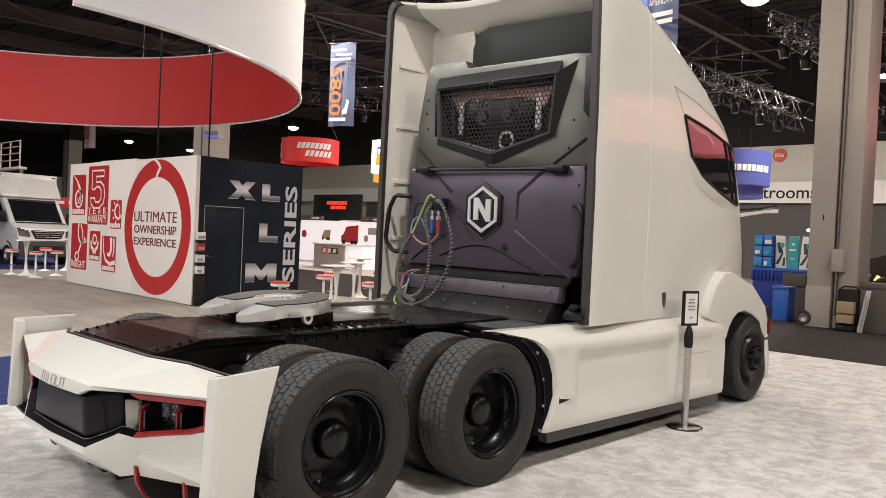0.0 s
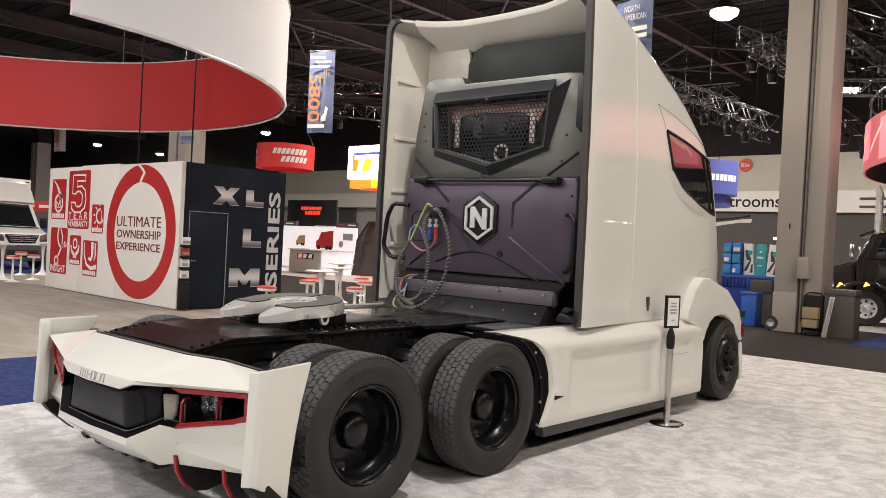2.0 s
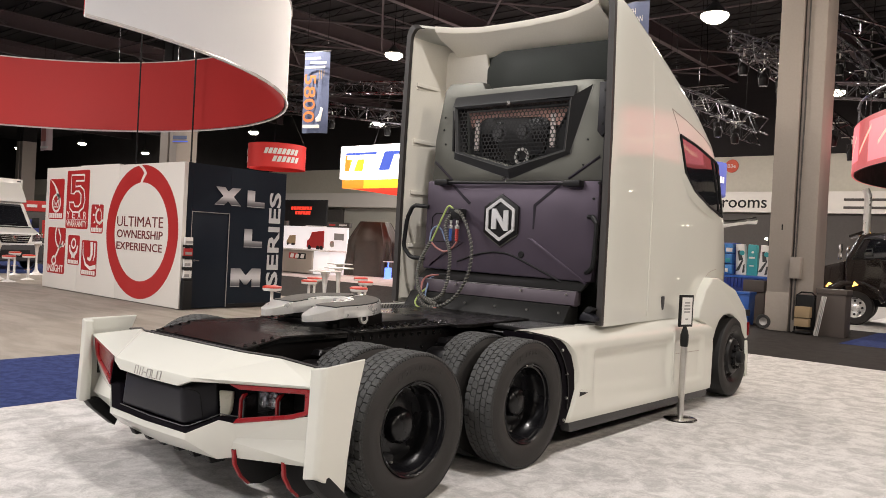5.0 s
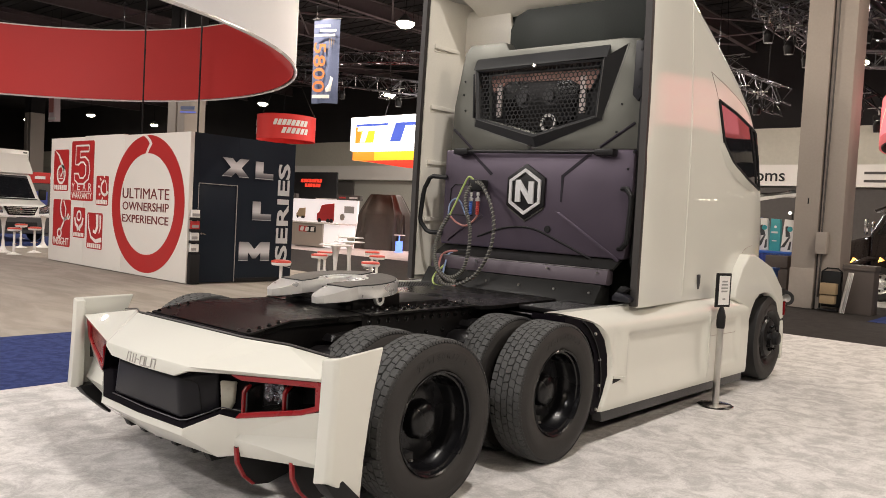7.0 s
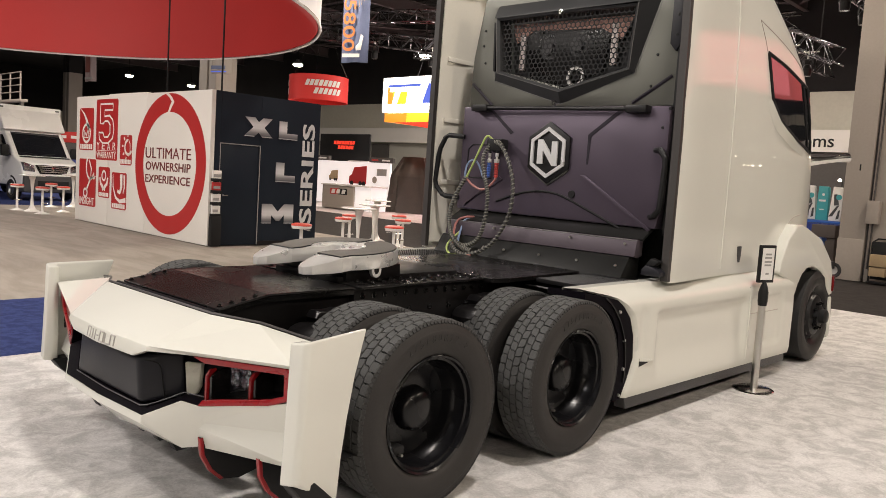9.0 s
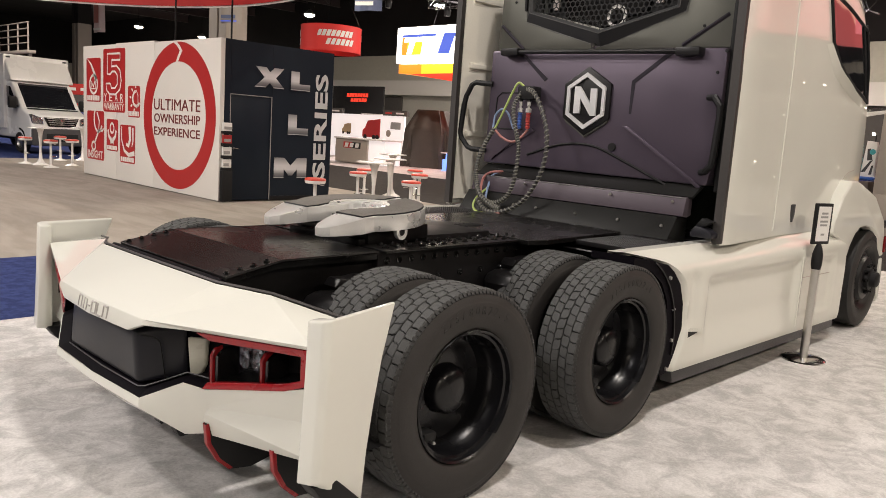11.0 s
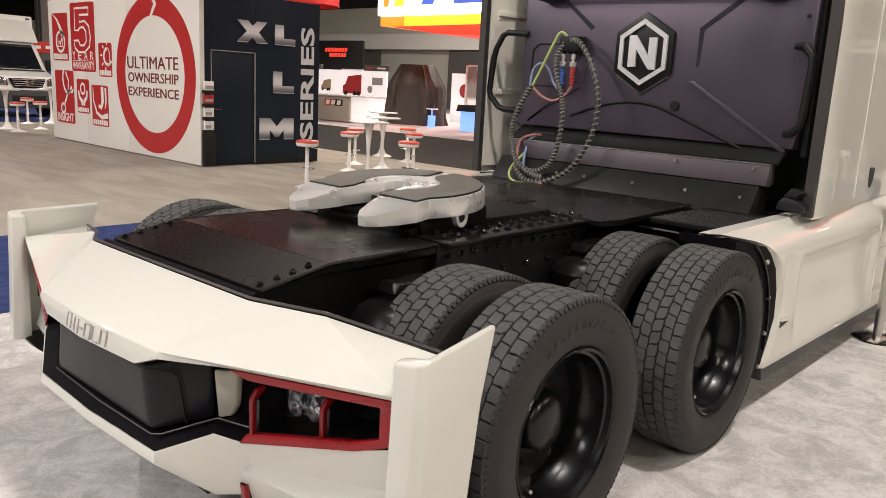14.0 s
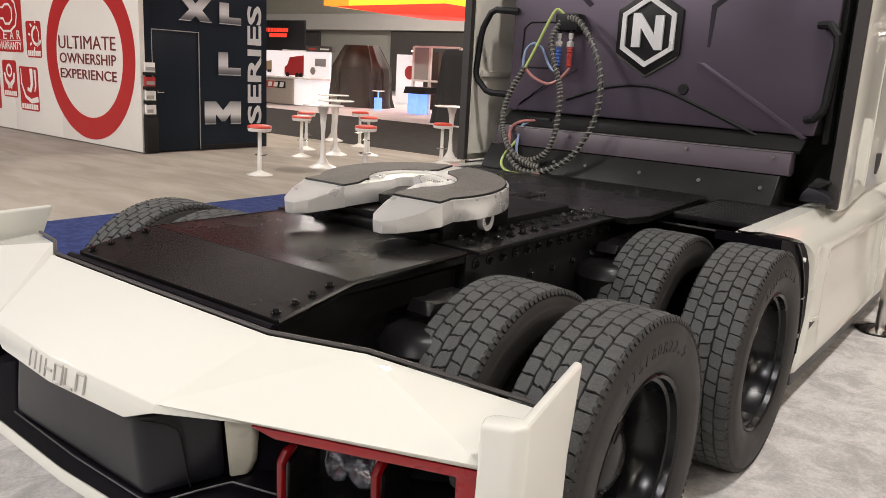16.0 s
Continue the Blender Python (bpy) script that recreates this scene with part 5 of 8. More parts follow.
for s in (1, -1):
    tongue = [(0.379, -0.338), (0.352, -0.45), (0.305, -0.55), (0.262, -0.592), (0.215, -0.588), (0.178, -0.535), (0.148, -0.43), (0.131, -0.338)]
    bm = bmesh.new()
    hi = [bm.verts.new((s * x, y, -0.001 + 0.17 * (y + 0.338))) for x, y in tongue]
    lo = [bm.verts.new((s * x, y, -0.092)) for x, y in tongue]
    bm.faces.new(hi)
    bm.faces.new(lo[::-1])
    for k in range(8):
        bm.faces.new((hi[k], lo[k], lo[(k + 1) % 8], hi[(k + 1) % 8]))
    part("ramp", rounded(bm, 0.004, 2, 30), M["alu"], fw, "machined sloping ramp", 16)
    part("pivot_bracket", lathe([(0.026, 0.0), (0.048, 0.0), (0.048, 0.028), (0.026, 0.028), (0.026, 0.0)], 20, "x", (s * 0.40 - (0.028 if s < 0 else 0), -0.06, -0.10)), M["alu"], fw, "bright ring lug")
    part("pivot_pin", lathe([(0.001, 0.0), (0.03, 0.0), (0.03, s * 0.03), (0.001, s * 0.03)], 12, "x", (s * 0.395, -0.06, -0.10)), M["black_satin"], fw)
part("mount_base", rounded(box(-0.33, 0.33, -0.26, 0.30, -0.19, -0.105), 0.01), M["black_satin"], fw)
part("release_lever", tube([(-0.2, 0.30, -0.06), (-0.46, 0.34, -0.07), (-0.56, 0.33, -0.07)], 0.012, 6), M["alu_worn"], fw)

# ---- wheels ----
TR, TW = 0.528, 0.282


def tyre_mesh():
    h = TW / 2
    prof = [(0.326, -h * 0.80), (0.343, -h * 0.93), (0.41, -h), (0.468, -h * 0.98), (0.500, -h * 0.92), (0.512, -h * 0.86), (0.5145, 0), (0.512, h * 0.86), (0.500, h * 0.92),
            (0.474, h * 0.975), (0.462, h * 1.0), (0.459, h * 1.012), (0.42, h * 1.005), (0.385, h * 0.99), (0.378, h * 0.978), (0.343, h * 0.93), (0.326, h * 0.80)]
    bm = lathe(prof, 72, "x")
    bt = bmesh.new()
    for f in bm.faces:
        f.material_index = 0 if (f.calc_center_median().yz.length > 0.503) else 1
    n = 54
    wear = random.Random(12)
    rowsx = ((-0.1025, 0.049, 0.15, 0.25), (-0.0515, 0.0474, 0.62, 1.0), (0.0, 0.0474, 0.10, -1.0), (0.0515, 0.0474, 0.58, 1.0), (0.1025, 0.049, 0.05, 0.25))
    for xc, wide, ph, zig in rowsx:
        for k in range(n):
            a0 = 2 * math.pi * (k + ph) / n
            da = 2 * math.pi / n * 0.945
            jit = [(wear.uniform(-0.03, 0.03), wear.uniform(-0.035, 0.035)) for _ in range(10)]
            drop = wear.uniform(0.0, 0.003)
            z = 0.115 * zig
            shape = ((-0.46, -0.5 - z), (0.0, -0.5 + 0.3 * z), (0.08, -0.5 - 0.3 * z), (0.46, -0.5 + z), (0.515, 0.05), (0.46, 0.5 + z), (0.08, 0.5 - 0.3 * z), (0.0, 0.5 + 0.3 * z), (-0.46, 0.5 - z), (-0.515, -0.05))
            rings = []
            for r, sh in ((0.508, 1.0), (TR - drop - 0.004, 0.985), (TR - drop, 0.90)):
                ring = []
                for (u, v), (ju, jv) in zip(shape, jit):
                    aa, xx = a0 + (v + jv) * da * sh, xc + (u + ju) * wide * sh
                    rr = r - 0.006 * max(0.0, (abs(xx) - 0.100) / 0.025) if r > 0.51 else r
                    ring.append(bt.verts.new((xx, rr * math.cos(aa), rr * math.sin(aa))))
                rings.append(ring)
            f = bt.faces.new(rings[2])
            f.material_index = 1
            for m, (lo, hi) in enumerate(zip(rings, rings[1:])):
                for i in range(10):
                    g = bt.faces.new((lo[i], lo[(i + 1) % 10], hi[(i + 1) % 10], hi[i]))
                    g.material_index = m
    # shoulder lugs
    for s in (1, -1):
        for k in range(120):
            a0, da = 2 * math.pi * k / 120, 2 * math.pi / 120 * 0.30
            vs = []
            for a in (a0 - da, a0 + da):
                for r, x in ((0.524, s * 0.122), (0.506, s * 0.134), (0.497, s * 0.130), (0.510, s * 0.118)):
                    vs.append(bt.verts.new((x, r * math.cos(a), r * math.sin(a))))
            for q in ((0, 1, 2, 3), (4, 5, 6, 7), (0, 1, 5, 4), (1, 2, 6, 5), (3, 0, 4, 7)):
                bt.faces.new([vs[i] for i in q])
    return link_mesh("tyre", bm, [M["rubber"], M["rubber_wall"]], 40), link_mesh("tread", bt, [M["rubber"], M["rubber_top"]], 40)


TYRE, TREAD = tyre_mesh()
h = TW / 2
RIM_DUAL = link_mesh("rim", lathe([(0.326, h * 0.72), (0.330, h * 0.86), (0.324, h * 0.91), (0.313, h * 0.86), (0.308, h * 0.70), (0.296, h * 0.66), (0.290, h * 0.20), (0.283, h * 0.14), (0.27, -0.01), (0.262, -0.05), (0.225, -0.055), (0.20, -0.045), (0.105, -0.045), (0.105, -0.06), (0.001, -0.06)], 48, "x"), M["rim"])
RIM_BACK = link_mesh("rim", lathe([(0.318, -h * 0.72), (0.328, -h * 0.86), (0.305, -h * 0.84), (0.27, -h * 0.3), (0.26, 0.02), (0.001, 0.02)], 40, "x"), M["rim"])
HUB_DUAL = link_mesh("hub", lathe([(0.150, -0.052), (0.146, -0.045), (0.128, -0.043), (0.122, -0.02), (0.120, 0.005), (0.112, 0.022), (0.092, 0.034), (0.055, 0.043), (0.001, 0.047)], 36, "x"), M["rim"])
RIM_FRONT = link_mesh("rim", lathe([(0.326, h * 0.72), (0.338, h * 0.87), (0.332, h * 0.93), (0.315, h * 0.85), (0.285, h * 0.5), (0.26, h * 0.45), (0.22, h * 0.95), (0.17, h * 1.05), (0.001, h * 1.05)], 48, "x"), M["black_satin"])
HUB_FRONT = link_mesh("hub", lathe([(0.12, h * 1.02), (0.115, h * 1.3), (0.085, h * 1.36), (0.08, h * 1.72), (0.06, h * 1.82), (0.001, h * 1.84)], 28, "x"), M["black_plastic"])
NUT = link_mesh("nut", lathe([(0.001, 0.05), (0.011, 0.05), (0.012, 0.03), (0.018, 0.03), (0.018, 0.0)], 6, "x"), M["black_gloss"])
HOLE = link_mesh("hand_hole", lathe([(0.001, 0.006), (0.026, 0.006), (0.032, 0.0)], 14, "x"), M["black_satin"])


def size_letters():
    """Raised size marks on the sidewall."""
    out = []
    for k, ch in enumerate("275/80R22.5"):
        me = text_mesh(ch, None, 0.042 if ch != "." else 0.008, 0.0025)
        me.materials.append(M["rubber_mark"])
        out.append((me, k))
    return out


MARKS = size_letters()


def wheel(x, y, side, kind, spin):
    w = thing("wheel", "", "")
    w.parent = truck
    w.matrix_basis = pose(x, y, 0.527, 0, 0, 0 if side > 0 else 180) @ Matrix.Diagonal((0.97, 0.942, 0.942, 1))
    for key in ("label", "category"):
        if key in w:
            del w[key]
    tagged(w, {"outer": "black outer dual wheel", "inner": "inner dual wheel", "front": "black steering wheel"}[kind])
    t = share("tyre", TYRE, w, pose(0, 0, 0, spin, 0, 0), "worn black truck tyre")
    if kind != "front":
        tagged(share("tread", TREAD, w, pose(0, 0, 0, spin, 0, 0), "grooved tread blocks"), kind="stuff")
    if kind == "outer":
        share("rim", RIM_DUAL, w, None, "gloss black deep rim")
        share("hub", HUB_DUAL, w)
        part("valve", tube([(0.01, -0.14, -0.19), (0.05, -0.16, -0.21), (0.09, -0.175, -0.20)], 0.008, 6), M["alu_worn"], w)
        part("sensor", rounded(box(-0.02, 0.06, -0.21, -0.13, -0.21, -0.16), 0.012), M["black_plastic"], w)
    elif kind == "inner":
        share("rim", RIM_BACK, w)
    else:
        share("rim", RIM_FRONT, w)
        share("hub", HUB_FRONT, w)
        for k in range(10):
            a = radians(36 * k)
            share("nut", NUT, w, pose(h * 1.04, 0.145 * math.cos(a), 0.145 * math.sin(a)))
            share("hand_hole", HOLE, w, pose(h * 0.72, 0.235 * math.cos(a + 0.3), 0.235 * math.sin(a + 0.3), 0, 0, 0))
    if kind != "inner":
        for me, k in MARKS:
            a = radians(122 - 6.2 * k)
            share("size_mark", me, w, Matrix.Translation((h * 0.999, 0.405 * math.cos(a), 0.405 * math.sin(a))) @ pose(0, 0, 0, math.degrees(a) - 90, 0, 0) @ pose(0, 0, 0, 0, 0, 90))
    return w


for s in (1, -1):
    for y in (0.0, 1.301):
        wheel(s * 1.159, y, s, "outer", 3 + 20 * y)
        wheel(s * 0.78, y, s, "inner", 11 + 20 * y)
    wheel(s * 1.10, 5.90, s, "front", 5)
part("weight_clip", tube([(1.289, -0.242, 0.715), (1.289, -0.202, 0.765)], 0.006, 6), M["chrome"], truck, "bright balance weight")

# ---- rear fascia ----
def mirror_x(pts):
    return [(-x, y, z) for x, y, z in pts[::-1]]


def facets(polys, bm=None, merge=1e-4):
    bm = bm or bmesh.new()
    for poly in polys:
        bm.faces.new([bm.verts.new(p) for p in poly])
    bmesh.ops.remove_doubles(bm, verts=bm.verts[:], dist=merge)
    return bm


def both(polys):
    return polys + [mirror_x(p) for p in polys]


def flipped(bm, s):
    """The same shape on the side s."""
    if s < 0:
        bm.transform(Matrix.Diagonal((-1, 1, 1, 1)))
    return bm


# key points of one half: upper edge, crease, lower lip
A0, A1, T0, A2 = (0.0, -0.866, 1.000), (0.578, -0.862, 0.999), (0.82, -0.745, 0.983), (1.29, -0.59, 0.918)
C0, C1, C2 = (0.0, -1.152, 0.856), (0.455, -1.118, 0.848), (1.29, -0.882, 0.898)
V0, V1, V2, V3, R2 = (0.0, -1.165, 0.786), (0.348, -1.142, 0.785), (0.457, -1.125, 0.826), (0.70, -1.006, 0.836), (1.29, -0.868, 0.880)
up = both([[C0, C1, A1, A0], [C1, T0, A1], [C1, C2, T0], [C2, A2, T0], [V0, V1, C1, C0], [V1, V2, C1], [V2, V3, C1], [V3, R2, C2, C1]])
fascia = part("rear_fascia", rounded(thick(facets(up), 0.022), 0.006, 2, 12), M["paint"], truck, "cream wedge-shaped rear fascia")
half_seal = [(0.0, -0.858, 1.005), (0.572, -0.854, 1.004), (0.82, -0.737, 0.989), (1.28, -0.583, 0.926)]
part("fascia_seal", tube([(-x, y, z) for x, y, z in half_seal[:0:-1]] + half_seal, 0.0065, 6), M["edge_grey"], truck, "dark rubber edge seal")
# maker's word as plain strokes
shapes = [((0, 0, 0, 1), (1, 0, 1, 1), (0, 1, 1, 1)), ((0.5, 0, 0.5, 1),), ((0, 0, 0, 1), (0, 0.5, 1, 0.5)), ((0, 0, 0, 1), (1, 0, 1, 1), (0, 1, 1, 1), (0, 0, 1, 0)), ((0, 0, 0, 1), (0, 0, 1, 0)), ((0, 0, 0, 1), (1, 0, 1, 1), (0, 1, 1, 1))]
for k, lines in enumerate(shapes):
    for u0, v0, u1, v1 in lines:
        p = []
        for u, v in ((u0, v0), (u1, v1)):
            x = -0.135 + 0.053 * k + 0.038 * u
            yb = -1.165 + 0.066 * abs(x)
            yt = -1.152 + 0.075 * abs(x)
            f = 0.12 + 0.72 * v
            p.append((x, yb + (yt - yb) * f, 0.786 + 0.069 * f))
        part("maker_stroke", tube(p, 0.0046, 5), M["grey_print"], fascia)
# lower fascia with its V-shaped lip, and the shelf below the lamp
L0, L1, L2, L3 = (0.0, -1.150, 0.512), (0.455, -1.136, 0.515), (0.652, -1.043, 0.618), (0.745, -1.000, 0.607)
L4, L5 = (1.14, -0.884, 0.694), (1.29, -0.845, 0.735)
B0, B1, B2 = (0.0, -1.03, 0.356), (0.575, -0.987, 0.360), (0.662, -0.945, 0.382)
K1, K2 = (0.715, -0.955, 0.512), (1.29, -0.805, 0.585)
S1, S2 = (0.690, -0.972, 0.486), (1.29, -0.850, 0.452)
F1, F2 = (0.672, -0.947, 0.384), (1.29, -0.838, 0.440)
M0, M1 = (0.0, -1.153, 0.474), (0.462, -1.139, 0.476)
low = both([[M0, M1, L1, L0], [B0, B1, M1, M0], [M1, B1, B2, L2, L1], [B2, K1, L3, L2], [K1, L4, L3], [K1, K2, L5, L4], [K1, S1, S2, K2], [S1, F1, F2, S2], [B2, F1, S1, K1], [F1, (0.70, -0.80, 0.40), (1.29, -0.70, 0.44), F2]])
part("lower_fascia", rounded(thick(facets(low), 0.005), 0.006, 2, 12), M["paint"], truck, "cream lower fascia with V-shaped lip")
# dark recess behind the lip and round the plate panel
tray = [[(0.0, -1.146, 0.514), (0.452, -1.132, 0.517), (0.648, -1.040, 0.620), (0.742, -0.997, 0.612)],
        [(0.0, -1.095, 0.534), (0.425, -1.083, 0.538), (0.612, -0.995, 0.634), (0.740, -0.950, 0.628)],
        [(0.0, -0.950, 0.556), (0.410, -0.940, 0.556), (0.560, -0.860, 0.605), (0.750, -0.780, 0.620)],
        [(0.0, -0.945, 0.930), (0.410, -0.935, 0.930), (0.560, -0.855, 0.955), (0.750, -0.775, 0.950)]]
part("recess_tray", rounded(facets(both([[a[i], a[i + 1], b[i + 1], b[i]] for a, b in zip(tray, tray[1:]) for i in range(3)])), 0.006, 2, 12), M["plum_gloss"], truck, "gloss plum-black recess round the plate panel")
for s in (1, -1):
    part("cavity_back", flipped(facets([[(0.70, -0.80, 0.56), (1.262, -0.62, 0.58), (1.262, -0.62, 0.905), (0.70, -0.80, 0.95)], [(1.262, -0.62, 0.58), (1.262, -0.845, 0.60), (1.262, -0.845, 0.89), (1.262, -0.62, 0.905)]]), s), M["black_plastic"], truck)
panel = part("center_panel", rounded(prism([(-0.375, 0.545), (0.375, 0.545), (0.335, 0.770), (-0.335, 0.770)], "y", -1.104, -0.925, taper=[(-0.488, 0.580), (0.488, 0.580), (0.468, 0.815), (-0.468, 0.815)]), 0.028, 4), M["panel_black"], truck, "dark grey recessed plate panel")
lip = [(0.0, -1.107, 0.536), (0.375, -1.104, 0.540), (0.415, -1.088, 0.548), (0.500, -1.030, 0.590), (0.600, -0.995, 0.640), (0.735, -0.955, 0.640)]
part("panel_lip", tube([(-0.40, -1.098, 0.543)] + lip, 0.0032, 5), M["dark_grey"], panel, "thin grey lip round the panel foot")
part("panel_split", tube(curve_pts([(0.352, -1.094, 0.760), (0.392, -1.062, 0.756), (0.418, -1.036, 0.742), (0.428, -1.028, 0.715), (0.440, -1.022, 0.64), (0.450, -1.016, 0.575)], 4), 0.0035, 5), M["black_plastic"], panel)
for s in (1, -1):
    lens = prism([(0.497, 0.760), (0.557, 0.757), (0.552, 0.640), (0.538, 0.600), (0.508, 0.592)], "y", -0.945, -0.925)
    for v in lens.verts:
        v.co.y += (v.co.x - 0.497) * 0.95
    part("side_lens", flipped(rounded(lens, 0.008), s), M["frosted"], truck, "cream upright lens")
    # lamp pod: open red frame with a thick right end, red bars, faceted lamp
    fo = [(0.695, -1.006, 0.834), (1.268, -0.868, 0.876), (1.258, -0.856, 0.738), (1.135, -0.884, 0.690), (0.742, -1.002, 0.610)]
    fi = [(0.760, -0.984, 0.810), (1.215, -0.872, 0.842), (1.212, -0.868, 0.748), (1.125, -0.890, 0.716), (0.757, -0.990, 0.640)]
    rows = [[(a[0], a[1] + 0.035, a[2]), (a[0], a[1] - 0.006, a[2]), (b[0], b[1] - 0.002, b[2]), (b[0], b[1] + 0.03, b[2])] for a, b in zip(fo, fi)]
    pod = part("tail_lamp", rounded(flipped(sheet(rows, close=True), s), 0.004, 2, 25), M["red_gloss"], truck, "gloss red angular tail lamp frame")
    for x, y, z0, z1 in ((0.772, -0.965, 0.640, 0.790), (1.008, -0.885, 0.690, 0.815)):
        bar_bm = prism([(y - 0.022, z0), (y - 0.022, z1 - 0.035), (y - 0.004, z1 - 0.008), (y + 0.025, z1), (y + 0.03, z1 - 0.01), (y + 0.004, z1 - 0.03), (y - 0.006, z1 - 0.045), (y - 0.006, z0)], "x", x - 0.009, x + 0.009)
        part("lamp_bar", flipped(rounded(bar_bm, 0.003), s), M["red_lens"], pod, "red upright bar")
        part("bar_back", flipped(prism([(y + 0.004, z0), (y + 0.004, z1 - 0.04), (y + 0.05, z1 - 0.01), (y + 0.10, z1 - 0.01), (y + 0.10, z0 + 0.02)], "x", x - 0.006, x + 0.012), s), M["black_gloss"], pod)
    part("pod_floor", flipped(facets([[(0.755, -0.985, 0.636), (1.125, -0.885, 0.712), (1.21, -0.862, 0.744), (1.21, -0.68, 0.73), (0.755, -0.80, 0.66)]]), s), M["black_gloss"], pod)
    part("pod_roof", flipped(facets([[(0.755, -0.975, 0.818), (1.22, -0.865, 0.850), (1.22, -0.68, 0.84), (0.755, -0.80, 0.82)]]), s), M["black_plastic"], pod)
    bowl = bmesh.new()
    for x0, x1 in ((0.835, 0.905), (0.910, 0.965)):
        for z0, z1 in ((0.722, 0.768), (0.772, 0.812)):
            lathe([(0.001, 0.03), (0.018, 0.02), (0.030, 0.0), (0.038, -0.012), (0.038, -0.02)], 8, "y", ((x0 + x1) / 2, -0.875 + 0.2 * (x0 - 0.835), (z0 + z1) / 2), bowl)
    part("lamp_bowl", flipped(bowl, s), M["lamp_glass"], pod, "clear faceted lamp cells")
    part("lamp_case", flipped(rounded(box(0.815, 0.980, -0.862, -0.78, 0.705, 0.822), 0.012), s), M["lamp_glass"], pod, "clear lamp housing")
    part("lamp_button", flipped(lathe([(0.001, -0.02), (0.016, -0.016), (0.022, 0.0), (0.03, 0.0), (0.03, 0.03)], 16, "y", (1.165, -0.79, 0.785)), s), M["dark_grey"], pod)
    part("pod_shell", flipped(facets([[(0.75, -0.80, 0.83), (1.27, -0.66, 0.86), (1.27, -0.66, 0.68), (0.75, -0.80, 0.62)]]), s), M["black_plastic"], pod)
    if s < 0:
        part("recess_end", flipped(thick(facets([[(0.742, -0.995, 0.614), (0.752, -0.775, 0.620), (0.752, -0.775, 0.950), (0.712, -0.990, 0.838)]]), 0.006), s), M["plum_gloss"], truck)
        part("lens_cover", flipped(facets([[(x, y + 0.008, z) for x, y, z in fi]]), s), M["red_lens"], pod, "dark red lens")
    # upright end fin
    tips = [(1.295, -0.490, 1.023), (1.313, -0.560, 0.815), (1.338, -0.615, 0.635), (1.340, -0.640, 0.455), (1.340, -0.655, 0.245)]
    fin_rows = []
    for k, (tx, ty, tz) in enumerate(tips):
        z_in = (1.000, 0.80, 0.65, 0.51, 0.39)[k]
        z_co = (1.012, 0.80, 0.65, 0.51, 0.405)[k]
        d = -0.006 * k
        fin_rows.append([(1.270, -0.860 + d, z_in), (1.288, -0.902 + d, z_in), (1.365, -0.892 + d, z_co), (1.383, -0.868 + d, z_co + 0.004),
                         (tx + 0.004, ty, tz), (tx - 0.025, ty + 0.006, tz - 0.002), (1.345, -0.835, z_co), (1.285, -0.835, z_in)])
    bm = sheet(fin_rows, close=True)
    bm.verts.ensure_lookup_table()
    n = len(fin_rows[0])
    bm.faces.new([bm.verts[i] for i in range(n)])
    bm.faces.new([bm.verts[len(bm.verts) - n + i] for i in range(n)][::-1])
    if s < 0:
        for v in bm.verts:
            if v.co.y > -0.80:
                v.co.x += 0.085
            else:
                v.co.y -= 0.035
    part("end_fin", flipped(rounded(bm, 0.011, 3, 30), s), M["paint"], truck, "cream upright end fin")
    part("fin_foot", flipped(rounded(prism([(-0.91, 0.398), (-0.86, 0.33), (-0.68, 0.17), (-0.64, 0.25), (-0.80, 0.40)], "x", 1.262, 1.372), 0.008), s), M["black_plastic"], truck)
    # diffuser blades with red edges
    for x in ((0.70, 1.06) if s > 0 else ()):
        blade_edge = [(-0.965, 0.44), (-0.955, 0.35), (-0.91, 0.27), (-0.85, 0.215)]
        if x > 1:
            blade_edge = [(y + 0.085, z - 0.01) for y, z in blade_edge]
        y1 = blade_edge[-1][0]
        blade = part("diffuser_blade", flipped(rounded(prism(blade_edge + [(y1 + 0.10, 0.20), (y1 + 0.24, 0.23), (y1 + 0.30, 0.44)], "x", x - 0.012, x + 0.012), 0.004), s), M["black_plastic"], truck, "black diffuser blade")
        rows = [[(x - 0.013, y - 0.005, z), (x + 0.013, y - 0.005, z), (x + 0.013, y + 0.012, z + 0.006), (x - 0.013, y + 0.012, z + 0.006)] for y, z in blade_edge]
        part("red_edge", flipped(rounded(sheet(rows, close=True), 0.003), s), M["red_gloss"], blade, "red blade edge")
    part("diffuser_floor", flipped(facets([[(0.70, -0.90, 0.395), (1.27, -0.80, 0.42), (1.27, -0.45, 0.42), (0.70, -0.45, 0.40)]]), s), M["black_plastic"], truck)
for x in (-0.46, -0.28, -0.10, 0.08, 0.26, 0.44):
    part("under_blade", rounded(prism([(-1.00, 0.385), (-0.955, 0.305), (-0.86, 0.305), (-0.80, 0.385)], "x", x - 0.03, x + 0.03), 0.004), M["black_plastic"], truck)
part("under_tray", box(-0.62, 0.62, -0.965, -0.5, 0.368, 0.40), M["black_plastic"], truck)

